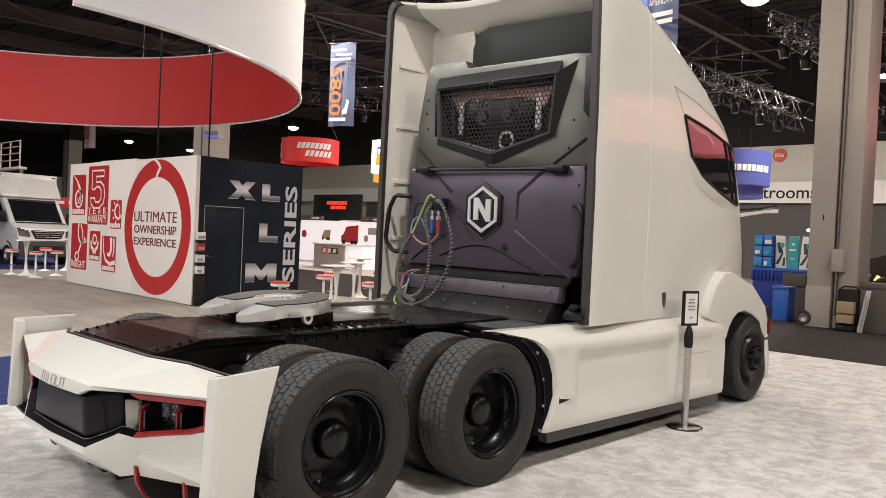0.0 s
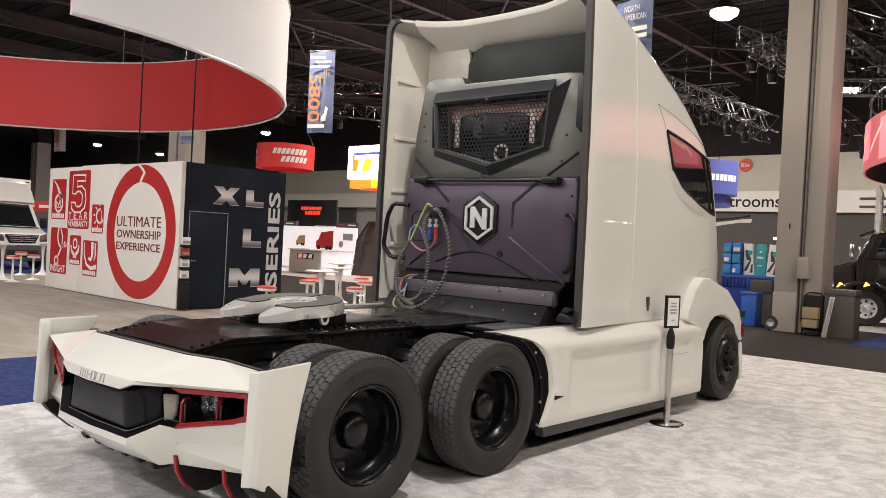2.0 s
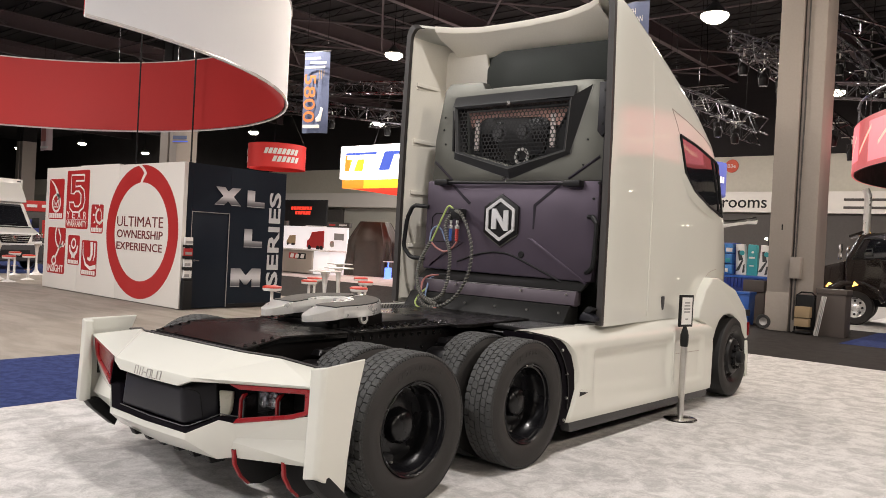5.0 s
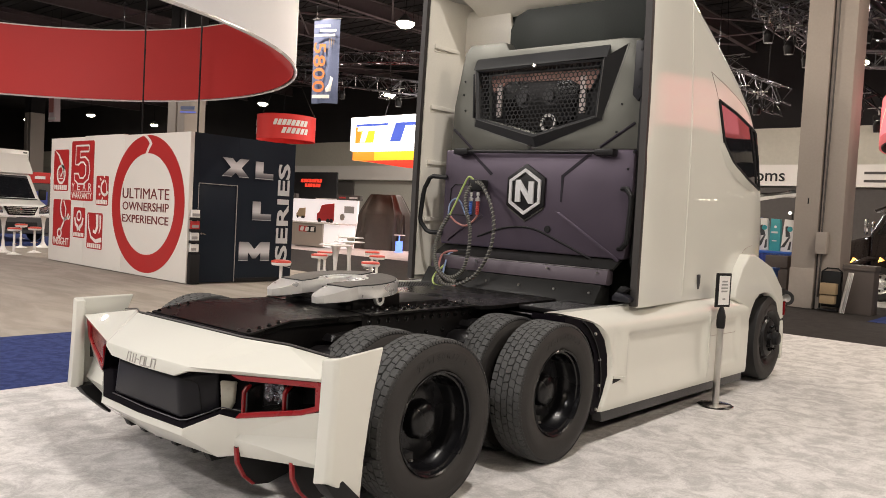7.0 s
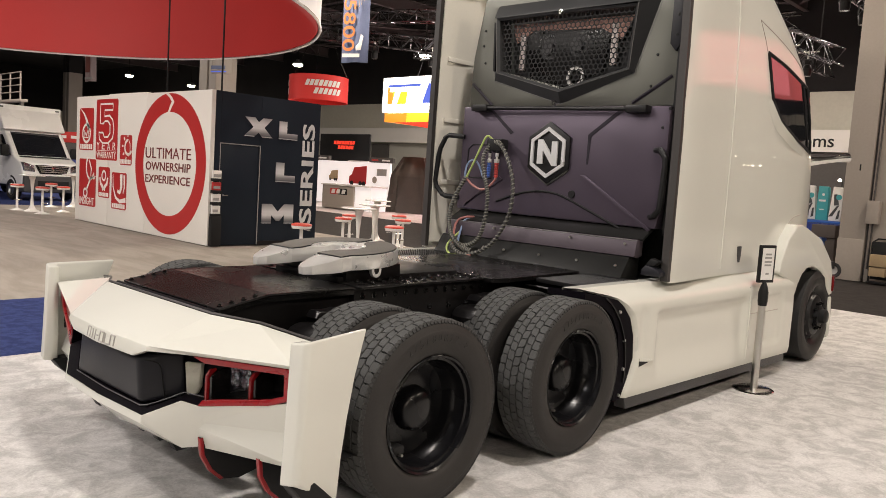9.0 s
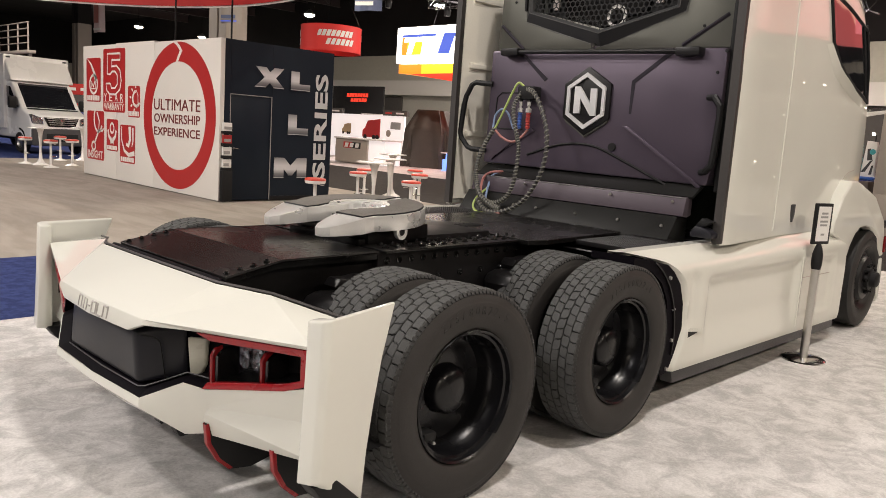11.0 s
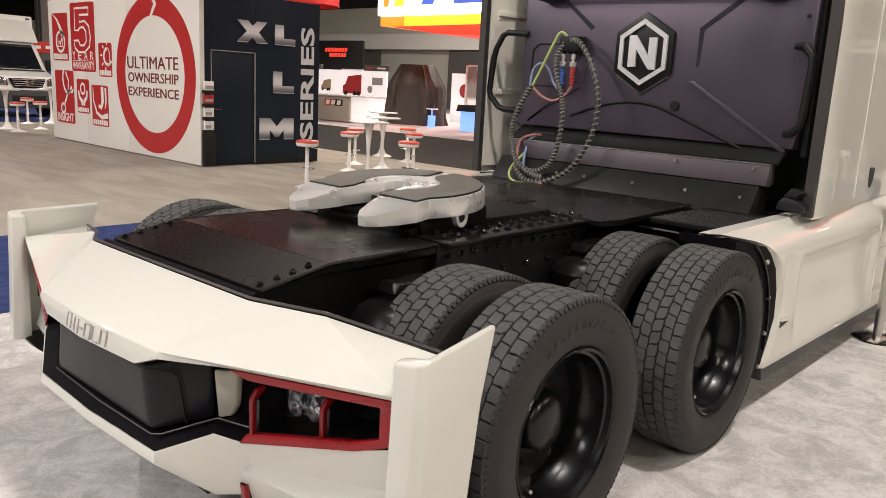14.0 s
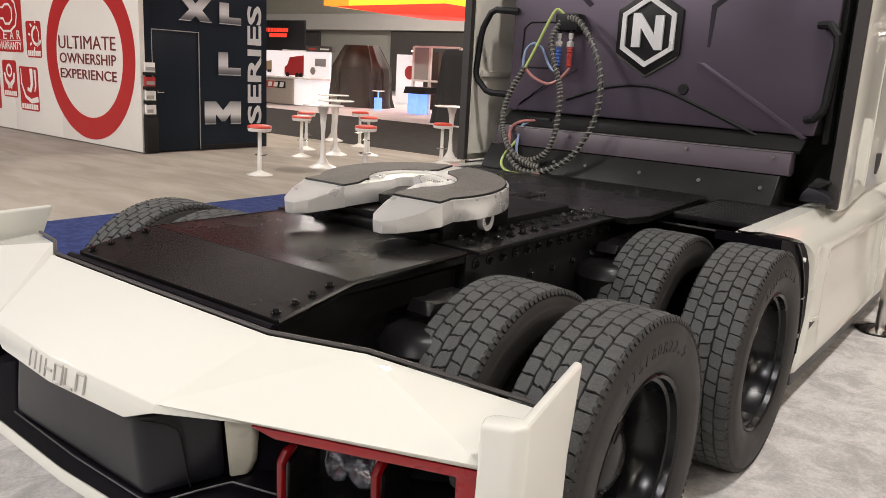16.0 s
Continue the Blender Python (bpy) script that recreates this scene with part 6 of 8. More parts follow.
# ---- side skirts, wheel arches, front fenders ----
for s in (1, -1):
    rear_y = [(0.285, 1.92), (0.32, 1.91), (0.42, 1.98), (0.56, 2.04), (0.72, 2.02), (0.80, 1.985), (0.86, 1.955), (0.95, 1.85), (1.0, 1.76), (1.045, 1.52), (1.075, 1.36)]
    front_y = [(0.235, 5.07), (0.72, 5.08), (0.93, 5.05), (1.06, 4.70)]

    def ease(a, b, v):
        k = min(1.0, max(0.0, (v - a) / (b - a)))
        return k * k * (3 - 2 * k)

    def field(v, a, b, soft):
        return ease(a, a + soft, v) * (1 - ease(b - soft, b, v))

    def skirt_x(y, z):
        x = 1.27 - 0.13 * ease(0.90, 1.09, z) ** 1.5 - 0.016 * ease(0.34, 0.24, z)
        x -= 0.028 * field(y, 2.32, 3.96, 0.06) * ease(0.30, 0.58, z) * (1 - ease(0.845, 0.885, z))
        x -= 0.024 * field(y, 4.03, 4.80, 0.05) * field(z, 0.40, 0.88, 0.05)
        x -= 0.014 * field(y, 2.06, 2.20, 0.05) * field(z, 0.52, 0.96, 0.10)
        return x - 0.035 * (1 - ease(0.0, 0.05, y - lerp(z, rear_y)))

    rows = []
    for z in [0.285 + 0.785 * k / 40 for k in range(41)]:
        y0, y1 = lerp(z, rear_y), lerp(z, front_y)
        zz = lambda t: z - 0.05 * t * (1 - (z - 0.285) / 0.785)
        rows.append([(s * skirt_x(y0 + (y1 - y0) * t, z), y0 + (y1 - y0) * t, zz(t)) for t in [0.0, 0.006, 0.014] + [0.02 + 0.98 * k / 70 for k in range(71)]])
    rows.append([(s * 1.06, p[1], p[2]) for p in rows[-1]])
    skirt = part("side_skirt", thick(sheet(rows), 0.02), M["paint"], truck, "cream sculpted lower side skirt", 50)
    part("skirt_end", rounded(prism([(lerp(z, rear_y) + 0.01, z) for z in (0.30, 0.32, 0.42, 0.56, 0.72, 0.86, 0.95, 0.985)] + [(2.2, 0.985), (2.2, 0.30)], "x", s * 1.03, s * 1.215), 0.008), M["paint"], skirt)
    # raised belt and recessed fields on the skirt
    # flat black triangle replaces a recess, its shaded inside put into colour
    part("vent_notch", prism([(2.10, 0.487), (2.10, 0.530), (2.25, 0.508)], "x", s * 1.24, s * 1.2705), M["black_plastic"], skirt)
    part("notch_lip", prism([(2.095, 0.531), (2.10, 0.548), (2.29, 0.522), (2.27, 0.509), (2.25, 0.509)], "x", *sorted((s * 1.24, s * 1.279))), M["paint"], skirt, "bright lip over the small vent")
    for a, b in (((4.0, 0.85), (4.75, 0.835)), ((4.0, 0.70), (4.75, 0.69))):
        part("panel_gap", tube([(s * 1.246, *a), (s * 1.246, *b)], 0.0035, 5), M["column"], skirt)
    part("panel_gap", tube([(s * (skirt_x(4.0, z) + 0.0005), 3.99 + 0.02 * (1 - z), z) for z in (0.95, 0.88, 0.8, 0.6, 0.4, 0.32, 0.27)], 0.005, 6), M["paint"], skirt)
    part("valance", rounded(prism([(1.98, 0.295), (5.04, 0.25), (5.04, 0.15), (2.02, 0.19)], "x", *sorted((s * 1.15, s * 1.24))), 0.008), M["dark_grey"], truck, "dark grey rubber valance")
    # black arch plate behind the rear wheels
    plate = [(1.36, 1.062), (1.52, 1.035), (1.76, 0.99), (1.85, 0.94), (1.95, 0.85), (2.01, 0.72), (2.03, 0.56), (1.97, 0.42), (1.895, 0.29), (1.80, 0.285), (1.83, 0.45), (1.835, 0.6), (1.80, 0.76), (1.71, 0.88), (1.58, 0.96), (1.36, 1.02)]
    arch_plate = part("arch_plate", prism(plate, "x", *sorted((s * 0.97, s * 1.257))), M["plum_gloss"], truck, "black wheel arch plate")
    for y, z in ((1.80, 0.905), (1.885, 0.70), (1.90, 0.50), (1.87, 0.32)):
        part("bolt", lathe([(0.001, -0.012), (0.011, -0.012), (0.013, 0)], 8, "x", (s * 1.258, y, z)) if s < 0 else lathe([(0.001, 0.012), (0.011, 0.012), (0.013, 0)], 8, "x", (s * 1.257, y, z)), M["alu_worn"], arch_plate)
    part("arch_liner", thick(sheet([[(s * 0.60, 1.32 + 0.60 * math.cos(radians(a)), 0.505 + 0.58 * math.sin(radians(a))), (s * 1.27, 1.32 + 0.60 * math.cos(radians(a)), 0.505 + 0.58 * math.sin(radians(a)))] for a in range(-10, 63, 6)]), 0.01), M["black_satin"], truck)
    # front fender
    before_front = set(truck.children)
    fen = [(4.53, 1.065), (4.55, 1.17), (4.70, 1.39), (4.89, 1.525), (5.05, 1.525), (5.18, 1.50), (5.65, 1.38), (6.03, 1.14), (6.16, 0.92), (6.18, 0.76), (6.09, 0.75)]
    fen += [(5.97, 0.85), (5.90, 0.95), (5.77, 1.02), (5.60, 1.075), (5.45, 1.09), (5.28, 1.075), (5.16, 1.02), (5.07, 0.93), (5.01, 0.82), (4.95, 0.80), (4.93, 0.92), (4.75, 1.0)]
    fender = part("front_fender", rounded(prism(fen, "x", s * 0.95, s * 1.30), 0.03, 3, 35), M["paint"], truck, "cream flared front fender")
    part("arch_liner", thick(sheet([[(s * 0.75, 5.60 + 0.62 * math.cos(radians(a)), 0.50 + 0.60 * math.sin(radians(a))), (s * 1.26, 5.52 + 0.60 * math.cos(radians(a)), 0.50 + 0.60 * math.sin(radians(a)))] for a in range(-4, 186, 10)]), -0.012), M["black_satin"], fender)
    part("front_corner", rounded(prism([(6.08, 0.735), (6.17, 0.74), (6.22, 0.55), (6.22, 0.30), (6.15, 0.27), (6.12, 0.5)], "x", s * 0.6, s * 1.30), 0.02), M["paint"], truck)
    part("corner_lamp", rounded(prism([(6.10, 0.96), (6.15, 0.97), (6.165, 0.80), (6.12, 0.80)], "x", *sorted((s * 1.29, s * 1.32))), 0.008), M["red_lens"], fender, "slim side marker")
    settle(before_front, CAB_PLACE)
before_corner = set(truck.children)
part("front_bumper", rounded(box(-1.0, 1.0, 6.15, 6.55, 0.28, 1.25), 0.08, 3), M["paint"], truck)

settle(before_corner, CAB_PLACE)
# gap under the cab, its shade put in as a black box, and shut lines
before_lines = set(truck.children)
part("sill_shadow_gap", box(-1.20, 1.20, 3.2, 5.0, 1.03, 1.088), M["black_plastic"], truck)


def on_shell(pts, lift=0.003):
    return [(shell_x(y, z) + lift, y, z) for y, z in pts]


def shell_patch(a, b, n=10, m=8, lift=0.004):
    """A patch on the cab's side between two lines of (y, z)."""
    rows = []
    for i in range(n + 1):
        pa, pb = poly_at(a, i / n), poly_at(b, i / n)
        rows.append(on_shell([(pa[0] + (pb[0] - pa[0]) * j / m, pa[1] + (pb[1] - pa[1]) * j / m) for j in range(m + 1)], lift))
    return sheet(rows)


def poly_at(pts, t):
    seg = [math.dist(p, q) for p, q in zip(pts, pts[1:])]
    d = t * sum(seg)
    for (p, q), l in zip(zip(pts, pts[1:]), seg):
        if d <= l or l == seg[-1]:
            if d <= l + 1e-9:
                return (p[0] + (q[0] - p[0]) * d / l, p[1] + (q[1] - p[1]) * d / l)
        d -= l
    return pts[-1]


for s in (1, -1):
    flip = Matrix.Diagonal((s, 1, 1, 1))
    top_edge = [(4.04, 3.04), (4.5, 2.99), (5.27, 2.86)]
    low_edge = [(4.20, 2.65), (4.46, 2.47), (4.9, 2.345), (5.47, 2.24)]
    bm = shell_patch(top_edge, low_edge, 10, 8, 0.006)
    bm.transform(flip)
    win = part("side_window", bm, M["glass"], truck, "dark side window glass")
    loop = [poly_at(top_edge, t / 10) for t in range(11)] + [poly_at(low_edge, t / 10) for t in range(10, -1, -1)]
    ring_pts = on_shell(loop + [loop[0]], 0.004)
    bm = tube(ring_pts, 0.017, 6)
    bm.transform(flip)
    part("window_seal", bm, M["black_plastic"], win, "black rubber seal")
    sill = [(4.06, 2.62), (4.30, 2.40), (4.75, 2.27), (5.40, 2.15)]
    rows = []
    for k in range(11):
        a, b = poly_at(low_edge, k / 10), poly_at(sill, k / 10)
        m1 = (a[0] * 0.6 + b[0] * 0.4, a[1] * 0.6 + b[1] * 0.4)
        rows.append([*on_shell([a], 0.002), *on_shell([m1], 0.040 * math.sin(math.pi * min(1, k / 10 + 0.12))), *on_shell([b], 0.0)])
    bm = sheet(rows)
    bm.transform(flip)
    part("window_ledge", bm, M["paint"], win, "cream sculpted ledge", 20)
    for t in (0.80, 0.91):
        p, q = poly_at(top_edge, t), poly_at(low_edge, t + 0.06)
        bm = tube(on_shell([p, ((p[0] + q[0]) / 2, (p[1] + q[1]) / 2), q], 0.008), 0.014, 6)
        bm.transform(flip)
        part("window_bar", bm, M["black_plastic"], win)
    for line in ([(3.27, 3.96), (3.30, 3.56), (3.34, 2.85), (3.36, 1.6), (3.36, 1.14)], [(3.82, 3.285), (3.95, 3.15), (4.02, 3.05)], [(3.82, 3.285), (4.45, 3.185), (5.20, 3.0)], [(4.72, 1.12), (4.78, 1.35), (5.0, 1.56), (5.3, 1.62)]):
        cp = [(v.x, v.y) for v in curve_pts([(a, b, 0) for a, b in line], 6)]
        bm = tube(on_shell(cp, 0.0005), 0.006 if line[0][1] > 3.9 else 0.0035, 6)
        bm.transform(flip)
        part("shut_line", bm, M["paint" if line[0][1] > 3.9 else "column"], truck)
    bm = tube(on_shell([(3.725, 1.33), (3.735, 1.25), (3.745, 1.19)], 0.004), [0.026, 0.022, 0.010], 8)
    bm.transform(flip)
    part("door_latch", bm, M["dark_grey"], truck, "small recessed latch")
    mir = part("mirror_camera", tube([(s * 1.02, 5.80, 2.18), (s * 1.12, 5.88, 2.20), (s * 1.24, 6.02, 2.23), (s * 1.33, 6.12, 2.25)], [0.05, 0.04, 0.035, 0.05], 10), M["chrome"], truck, "slim mirror arm")
    bm = shell_patch([(5.82, 1.98), (5.92, 1.70), (5.92, 1.48)], [(5.90, 1.98), (6.02, 1.70), (6.02, 1.48)], 8, 3, 0.006)
    bm.transform(flip)
    part("front_vent", bm, M["black_plastic"], truck)
rows = [[(x * 0.86, y + 0.02, lerp(y, TOP) + 0.03 + 0.02 * (1 - abs(x))) for x in (-1, -0.5, 0, 0.5, 1)] for y in (5.15, 5.35, 5.55, 5.75, 5.95)]
part("windscreen", sheet(rows), M["glass"], truck, "dark raked windscreen")

settle(before_lines, CAB_PLACE)

# ---- sign stand by the truck ----
stand = thing("sign_stand", "brushed steel post with round base and small framed notice", "sign stand", pose(1.455, 3.945, 0.03))
part("base", lathe([(0.001, 0.03), (0.03, 0.032), (0.15, 0.022), (0.17, 0.012), (0.172, 0.0), (0.001, 0.0)], 36), M["chrome"], stand, "polished round base")
part("post", lathe([(0.032, 0.03), (0.032, 0.78), (0.03, 0.80), (0.001, 0.80)], 20), M["alu_worn"], stand)
part("collar", lathe([(0.036, 0.76), (0.042, 0.80), (0.042, 0.88), (0.03, 0.93), (0.015, 0.97), (0.001, 0.97)], 18), M["black_plastic"], stand)
m = pose(0, 0, 1.13, 0, 0, 72)
fr = part("sign_frame", rounded(box(-0.10, 0.10, -0.012, 0.012, -0.165, 0.165), 0.006), M["black_plastic"], stand, "black upright frame")
fr.matrix_basis = m
part("notice", box(-0.075, 0.075, -0.0155, -0.0125, -0.14, 0.14), M["paper"], fr, "white printed notice")
for z, w in ((0.085, 0.075), (0.055, 0.085), (0.02, 0.09), (-0.01, 0.085), (-0.085, 0.04)):
    part("print_line", box(-w / 2, w / 2, -0.018, -0.0157, z - 0.008, z + 0.008), M["paper_grey"], fr)

# ---- round tables and stools ----
def tulip_table(h=1.05):
    t = thing("tulip_table", "white tulip-foot bar table", "table", group="tulip tables")
    part("tabletop", lathe([(0.001, h), (0.33, h), (0.345, h - 0.008), (0.345, h - 0.02), (0.30, h - 0.028), (0.06, h - 0.03)], 32), M["white_plastic"], t)
    part("pedestal", lathe([(0.10, h - 0.03), (0.06, h - 0.16), (0.034, h - 0.45), (0.03, 0.45), (0.05, 0.18), (0.11, 0.07), (0.21, 0.025), (0.235, 0.012), (0.235, 0.0)], 28), M["white_plastic"], t)
    return t


def bar_stool(h=0.75):
    t = thing("bar_stool", "white bar stool with a round red seat", "stool", group="bar stools")
    part("seat", lathe([(0.001, h + 0.012), (0.12, h + 0.012), (0.175, h), (0.185, h - 0.025), (0.18, h - 0.035)], 28), M["red_seat"], t, "round red cushion")
    part("seat_pan", lathe([(0.18, h - 0.036), (0.183, h - 0.05), (0.17, h - 0.085), (0.06, h - 0.095), (0.001, h - 0.095)], 28), M["white_plastic"], t)
    part("column", lathe([(0.03, h - 0.09), (0.03, 0.33), (0.036, 0.32), (0.036, 0.07), (0.06, 0.055), (0.17, 0.02), (0.20, 0.008), (0.20, 0.0)], 24), M["white_plastic"], t)
    part("foot_ring", tube([(0.03, 0, 0.30), (0.10, 0.0, 0.30)] + [(0.10 * math.cos(radians(a)), 0.13 * math.sin(radians(a)) + 0.0, 0.30) for a in range(0, 181, 20)] + [(-0.03, 0, 0.30)], 0.011, 6), M["chrome"], t, "bent foot rest")
    part("lever", tube([(0.0, 0.05, h - 0.10), (0.10, 0.12, h - 0.12)], 0.007, 5), M["chrome"], t)
    return t


tables = [(-7.45, 6.85), (-8.75, 8.40), (-10.9, 10.4), (-7.05, 9.85), (-20.05, 5.22), (-22.25, 7.22)]
stools = [(-7.30, 5.40), (-8.85, 7.62), (-9.75, 8.55), (-9.7, 10.05), (-8.40, 8.95), (-6.75, 7.15), (-6.75, 9.2), (-20.55, 4.98), (-19.13, 5.18), (-22.15, 6.50), (-19.9, 6.03)]
tt = tulip_table()
tt.matrix_basis = pose(*tables[0], 0)
for p in tables[1:]:
    copy_thing(tt, pose(*p, 0))
st = bar_stool()
st.matrix_basis = pose(*stools[0], 0)
for i, p in enumerate(stools[1:]):
    copy_thing(st, pose(*p, 0, 0, 0, 50 * i))


# ---- delivery van ----
def box_van():
    """A snub-nosed van cab with a raised cargo box and a sleeping pod over the cab, nose along +x."""
    t = thing("delivery_van", "white box van parked on blue carpet", "van")
    prof = [(0.0, 0.50), (0.02, 0.98), (-0.08, 1.32), (-0.69, 1.55), (-1.39, 2.40), (-1.62, 2.52), (-2.6, 2.54), (-2.6, 0.50)]
    part("cab", rounded(prism(prof, "y", -1.04, 1.04), 0.11, 4, 15), M["van_white"], t, "white van cab")
    part("cargo_box", rounded(box(-7.6, -1.78, -1.15, 1.15, 0.80, 3.36), 0.05), M["van_white"], t, "white cargo box")
    part("cab_pod", rounded(prism([(-1.85, 2.44), (-1.30, 2.46), (-1.38, 2.62), (-1.62, 2.95), (-1.85, 3.30)], "y", -1.10, 1.10), 0.07, 3), M["van_white"], t, "white rounded pod over the cab")
    part("pod_seam", rounded(box(-1.50, -1.36, -1.0, 1.0, 2.560, 2.580), 0.004), M["dark_grey"], t)
    glass = part("windscreen", rounded(prism([(0.0, 0.0), (0.0, 1.05), (-0.02, 1.05), (-0.02, 0.0)], "y", -0.86, 0.86), 0.006), M["glass"], t, "dark windscreen")
    glass.matrix_basis = pose(-0.695, 0, 1.575, 0, -39.5, 0)
    for s in (1, -1):
        part("wiper", tube([(0.012, s * 0.05 - 0.1, 0.03), (0.02, s * 0.55 - 0.1, 0.12)], 0.012, 5), M["black_plastic"], glass)
    part("bonnet_vent", rounded(prism([(-0.62, 1.53), (-0.55, 1.512), (-0.55, 1.53), (-0.62, 1.556)], "y", -0.88, 0.88), 0.004), M["black_plastic"], t)
    g = part("grille", rounded(prism([(-0.46, 0.96), (0.46, 0.96), (0.60, 1.27), (-0.60, 1.27)], "x", -0.08, 0.045), 0.03), M["black_gloss"], t, "black radiator grille")
    for k, z in enumerate((1.03, 1.10, 1.17, 1.235)):
        w = 0.44 + 0.03 * k
        part("grille_bar", rounded(box(0.046, 0.062, -w, w, z - 0.011, z + 0.011), 0.004), M["alu_worn"], g)
    part("badge", lathe([(0.001, 0.03), (0.09, 0.02), (0.10, 0.0)], 18, "x", (0.05, 0, 1.13)), M["chrome"], g)
    for s in (1, -1):
        part("headlight", rounded(prism([(s * 0.62, 1.02), (s * 1.0, 1.05), (s * 1.03, 1.36), (s * 0.66, 1.25)], "x", -0.20, 0.03), 0.03), M["lamp_glass"], t, "clear headlight")
        arm = part("door_mirror", rounded(box(-0.98, -0.86, *sorted((s * 1.10, s * 1.36)), 1.52, 1.92), 0.04), M["black_plastic"], t, "black door mirror")
        part("mirror_arm", rounded(box(-0.95, -0.89, *sorted((s * 1.0, s * 1.12)), 1.55, 1.62), 0.01), M["black_plastic"], arm)
        part("side_window", rounded(prism([(-0.98, 1.60), (-1.50, 2.26), (-2.2, 2.30), (-2.2, 1.58)], "y", *sorted((s * 1.035, s * 1.048))), 0.003), M["glass"], t)
        part("door_seam", box(-2.31, -2.295, *sorted((s * 1.036, s * 1.046)), 0.7, 2.3), M["dark_grey"], t)
        part("box_lamp", rounded(box(-1.80, -1.765, *sorted((s * 0.92, s * 1.06)), 3.24, 3.29), 0.008), M["dark_grey"], t)
        for x in (-0.85, -5.6):
            w = part("wheel", lathe([(0.21, -0.11), (0.34, -0.12), (0.37, -0.06), (0.37, 0.06), (0.34, 0.12), (0.21, 0.11)], 28, "y", (x, s * 0.93, 0.37)), M["rubber_wall"], t, "black tyre with steel rim")
            part("rim", lathe([(0.21, s * 0.11), (0.15, s * 0.06), (0.001, s * 0.07)], 20, "y", (x, s * 0.93, 0.37)), M["alu_worn"], w)
            part("wheel_arch", lathe([(0.40, s * 0.02), (0.46, s * 0.02), (0.46, 0.0), (0.40, 0.0)], 24, "y", (x, s * 1.035, 0.40), None, math.pi), M["black_plastic"], t)
    part("bumper", rounded(box(-0.45, 0.07, -1.02, 1.02, 0.30, 0.90), 0.07, 3), M["dark_grey"], t, "dark grey bumper")
    part("lower_grille", rounded(box(0.05, 0.085, -0.55, 0.55, 0.45, 0.72), 0.02), M["black_plastic"], t)
    part("chassis", box(-7.4, -0.5, -0.8, 0.8, 0.42, 0.79), M["black_plastic"], t)
    return t


van = box_van()
van.matrix_basis = pose(-25.07, 7.59, 0.0, 0, 0, 6.45)

# red display wall behind the van and rail of an upper deck
dw = thing("red_display_wall", "low red and white printed display wall behind the van", "display", pose(-42.0, 13.9, 0, 0, 0, 30))
part("panel", rounded(box(-3.2, 3.2, -0.06, 0.06, 0, 2.35), 0.01), M["wall_dark"], dw)
part("header", rounded(box(-3.2, 3.2, -0.09, 0.09, 2.36, 2.95), 0.01), M["red_sign"], dw, "red header")
for k in range(6):
    part("print_bar", box(-2.8 + 0.95 * k, -2.15 + 0.95 * k, -0.11, -0.095, 2.58, 2.74), M["paper"], dw)
    part("picture", box(-3.0 + 1.0 * k, -2.2 + 1.0 * k, -0.075, -0.062, 0.9, 1.9), M["red_sign" if k % 2 else "navy_fabric"], dw)
deck_rail = thing("upper_deck", "white railed upper deck of a far stand", "mezzanine", pose(-41.3, 11.2, 0))
part("floor_edge", rounded(box(-7, 2.2, -0.2, 0.2, 4.2, 4.35), 0.02), M["column"], deck_rail)
for x in (-6.8, -2.4, 2.0):
    part("post", box(x - 0.08, x + 0.08, -0.1, 0.06, 0, 4.19), M["column"], deck_rail)
for k in range(7):
    part("baluster", box(-6.9 + 1.5 * k - 0.03, -6.9 + 1.5 * k + 0.03, -0.16, -0.10, 4.35, 5.7), M["column"], deck_rail)
for z in (4.7, 5.05, 5.4, 5.7):
    part("rail", tube([(-7, -0.13, z), (2.2, -0.13, z)], 0.03, 6), M["column"], deck_rail)

# ---- hanging drum sign ----
drum = thing("drum_sign", "red round hanging drum sign with white strokes", "hanging sign", pose(-27.95, 21.25, 5.13))
DR = 1.47
part("drum", thick(sheet([[(DR * math.cos(radians(a)), DR * math.sin(radians(a)), z) for z in (0, 0.6, 1.22)] for a in range(0, 361, 6)]), 0.02), M["red_fabric"], drum, "red fabric drum")
for z in (0.01, 1.21):
    part("hoop", tube([((DR + 0.005) * math.cos(radians(a)), (DR + 0.005) * math.sin(radians(a)), z) for a in range(0, 361, 10)], 0.018, 6), M["red_fabric"], drum)
# slanted strokes in two rows on each third of the drum
for a0 in (-62, -182, 58):
    for off, z, count, step in ((0, 0.66, 8, 8.6), (17, 0.27, 6, 9.0)):
        for k in range(count):
            a1 = a0 + off + step * k
            pts = [[((DR + 0.024) * math.cos(radians(a1 + d + 14 * (q - 0.15))), (DR + 0.024) * math.sin(radians(a1 + d + 14 * (q - 0.15))), z + q) for q in (0.0, 0.29)] for d in (0.0, 3.4, 6.8)]
            part("print_bar", sheet(pts), M["decal_white"], drum)
for a in (30, 150, 270):
    part("wire", tube([(1.5 * math.cos(radians(a)), 1.5 * math.sin(radians(a)), 1.2), (0.3 * math.cos(radians(a)), 0.3 * math.sin(radians(a)), 3.6), (0, 0, 8.2)], 0.012, 4), M["truss_dark"], drum)

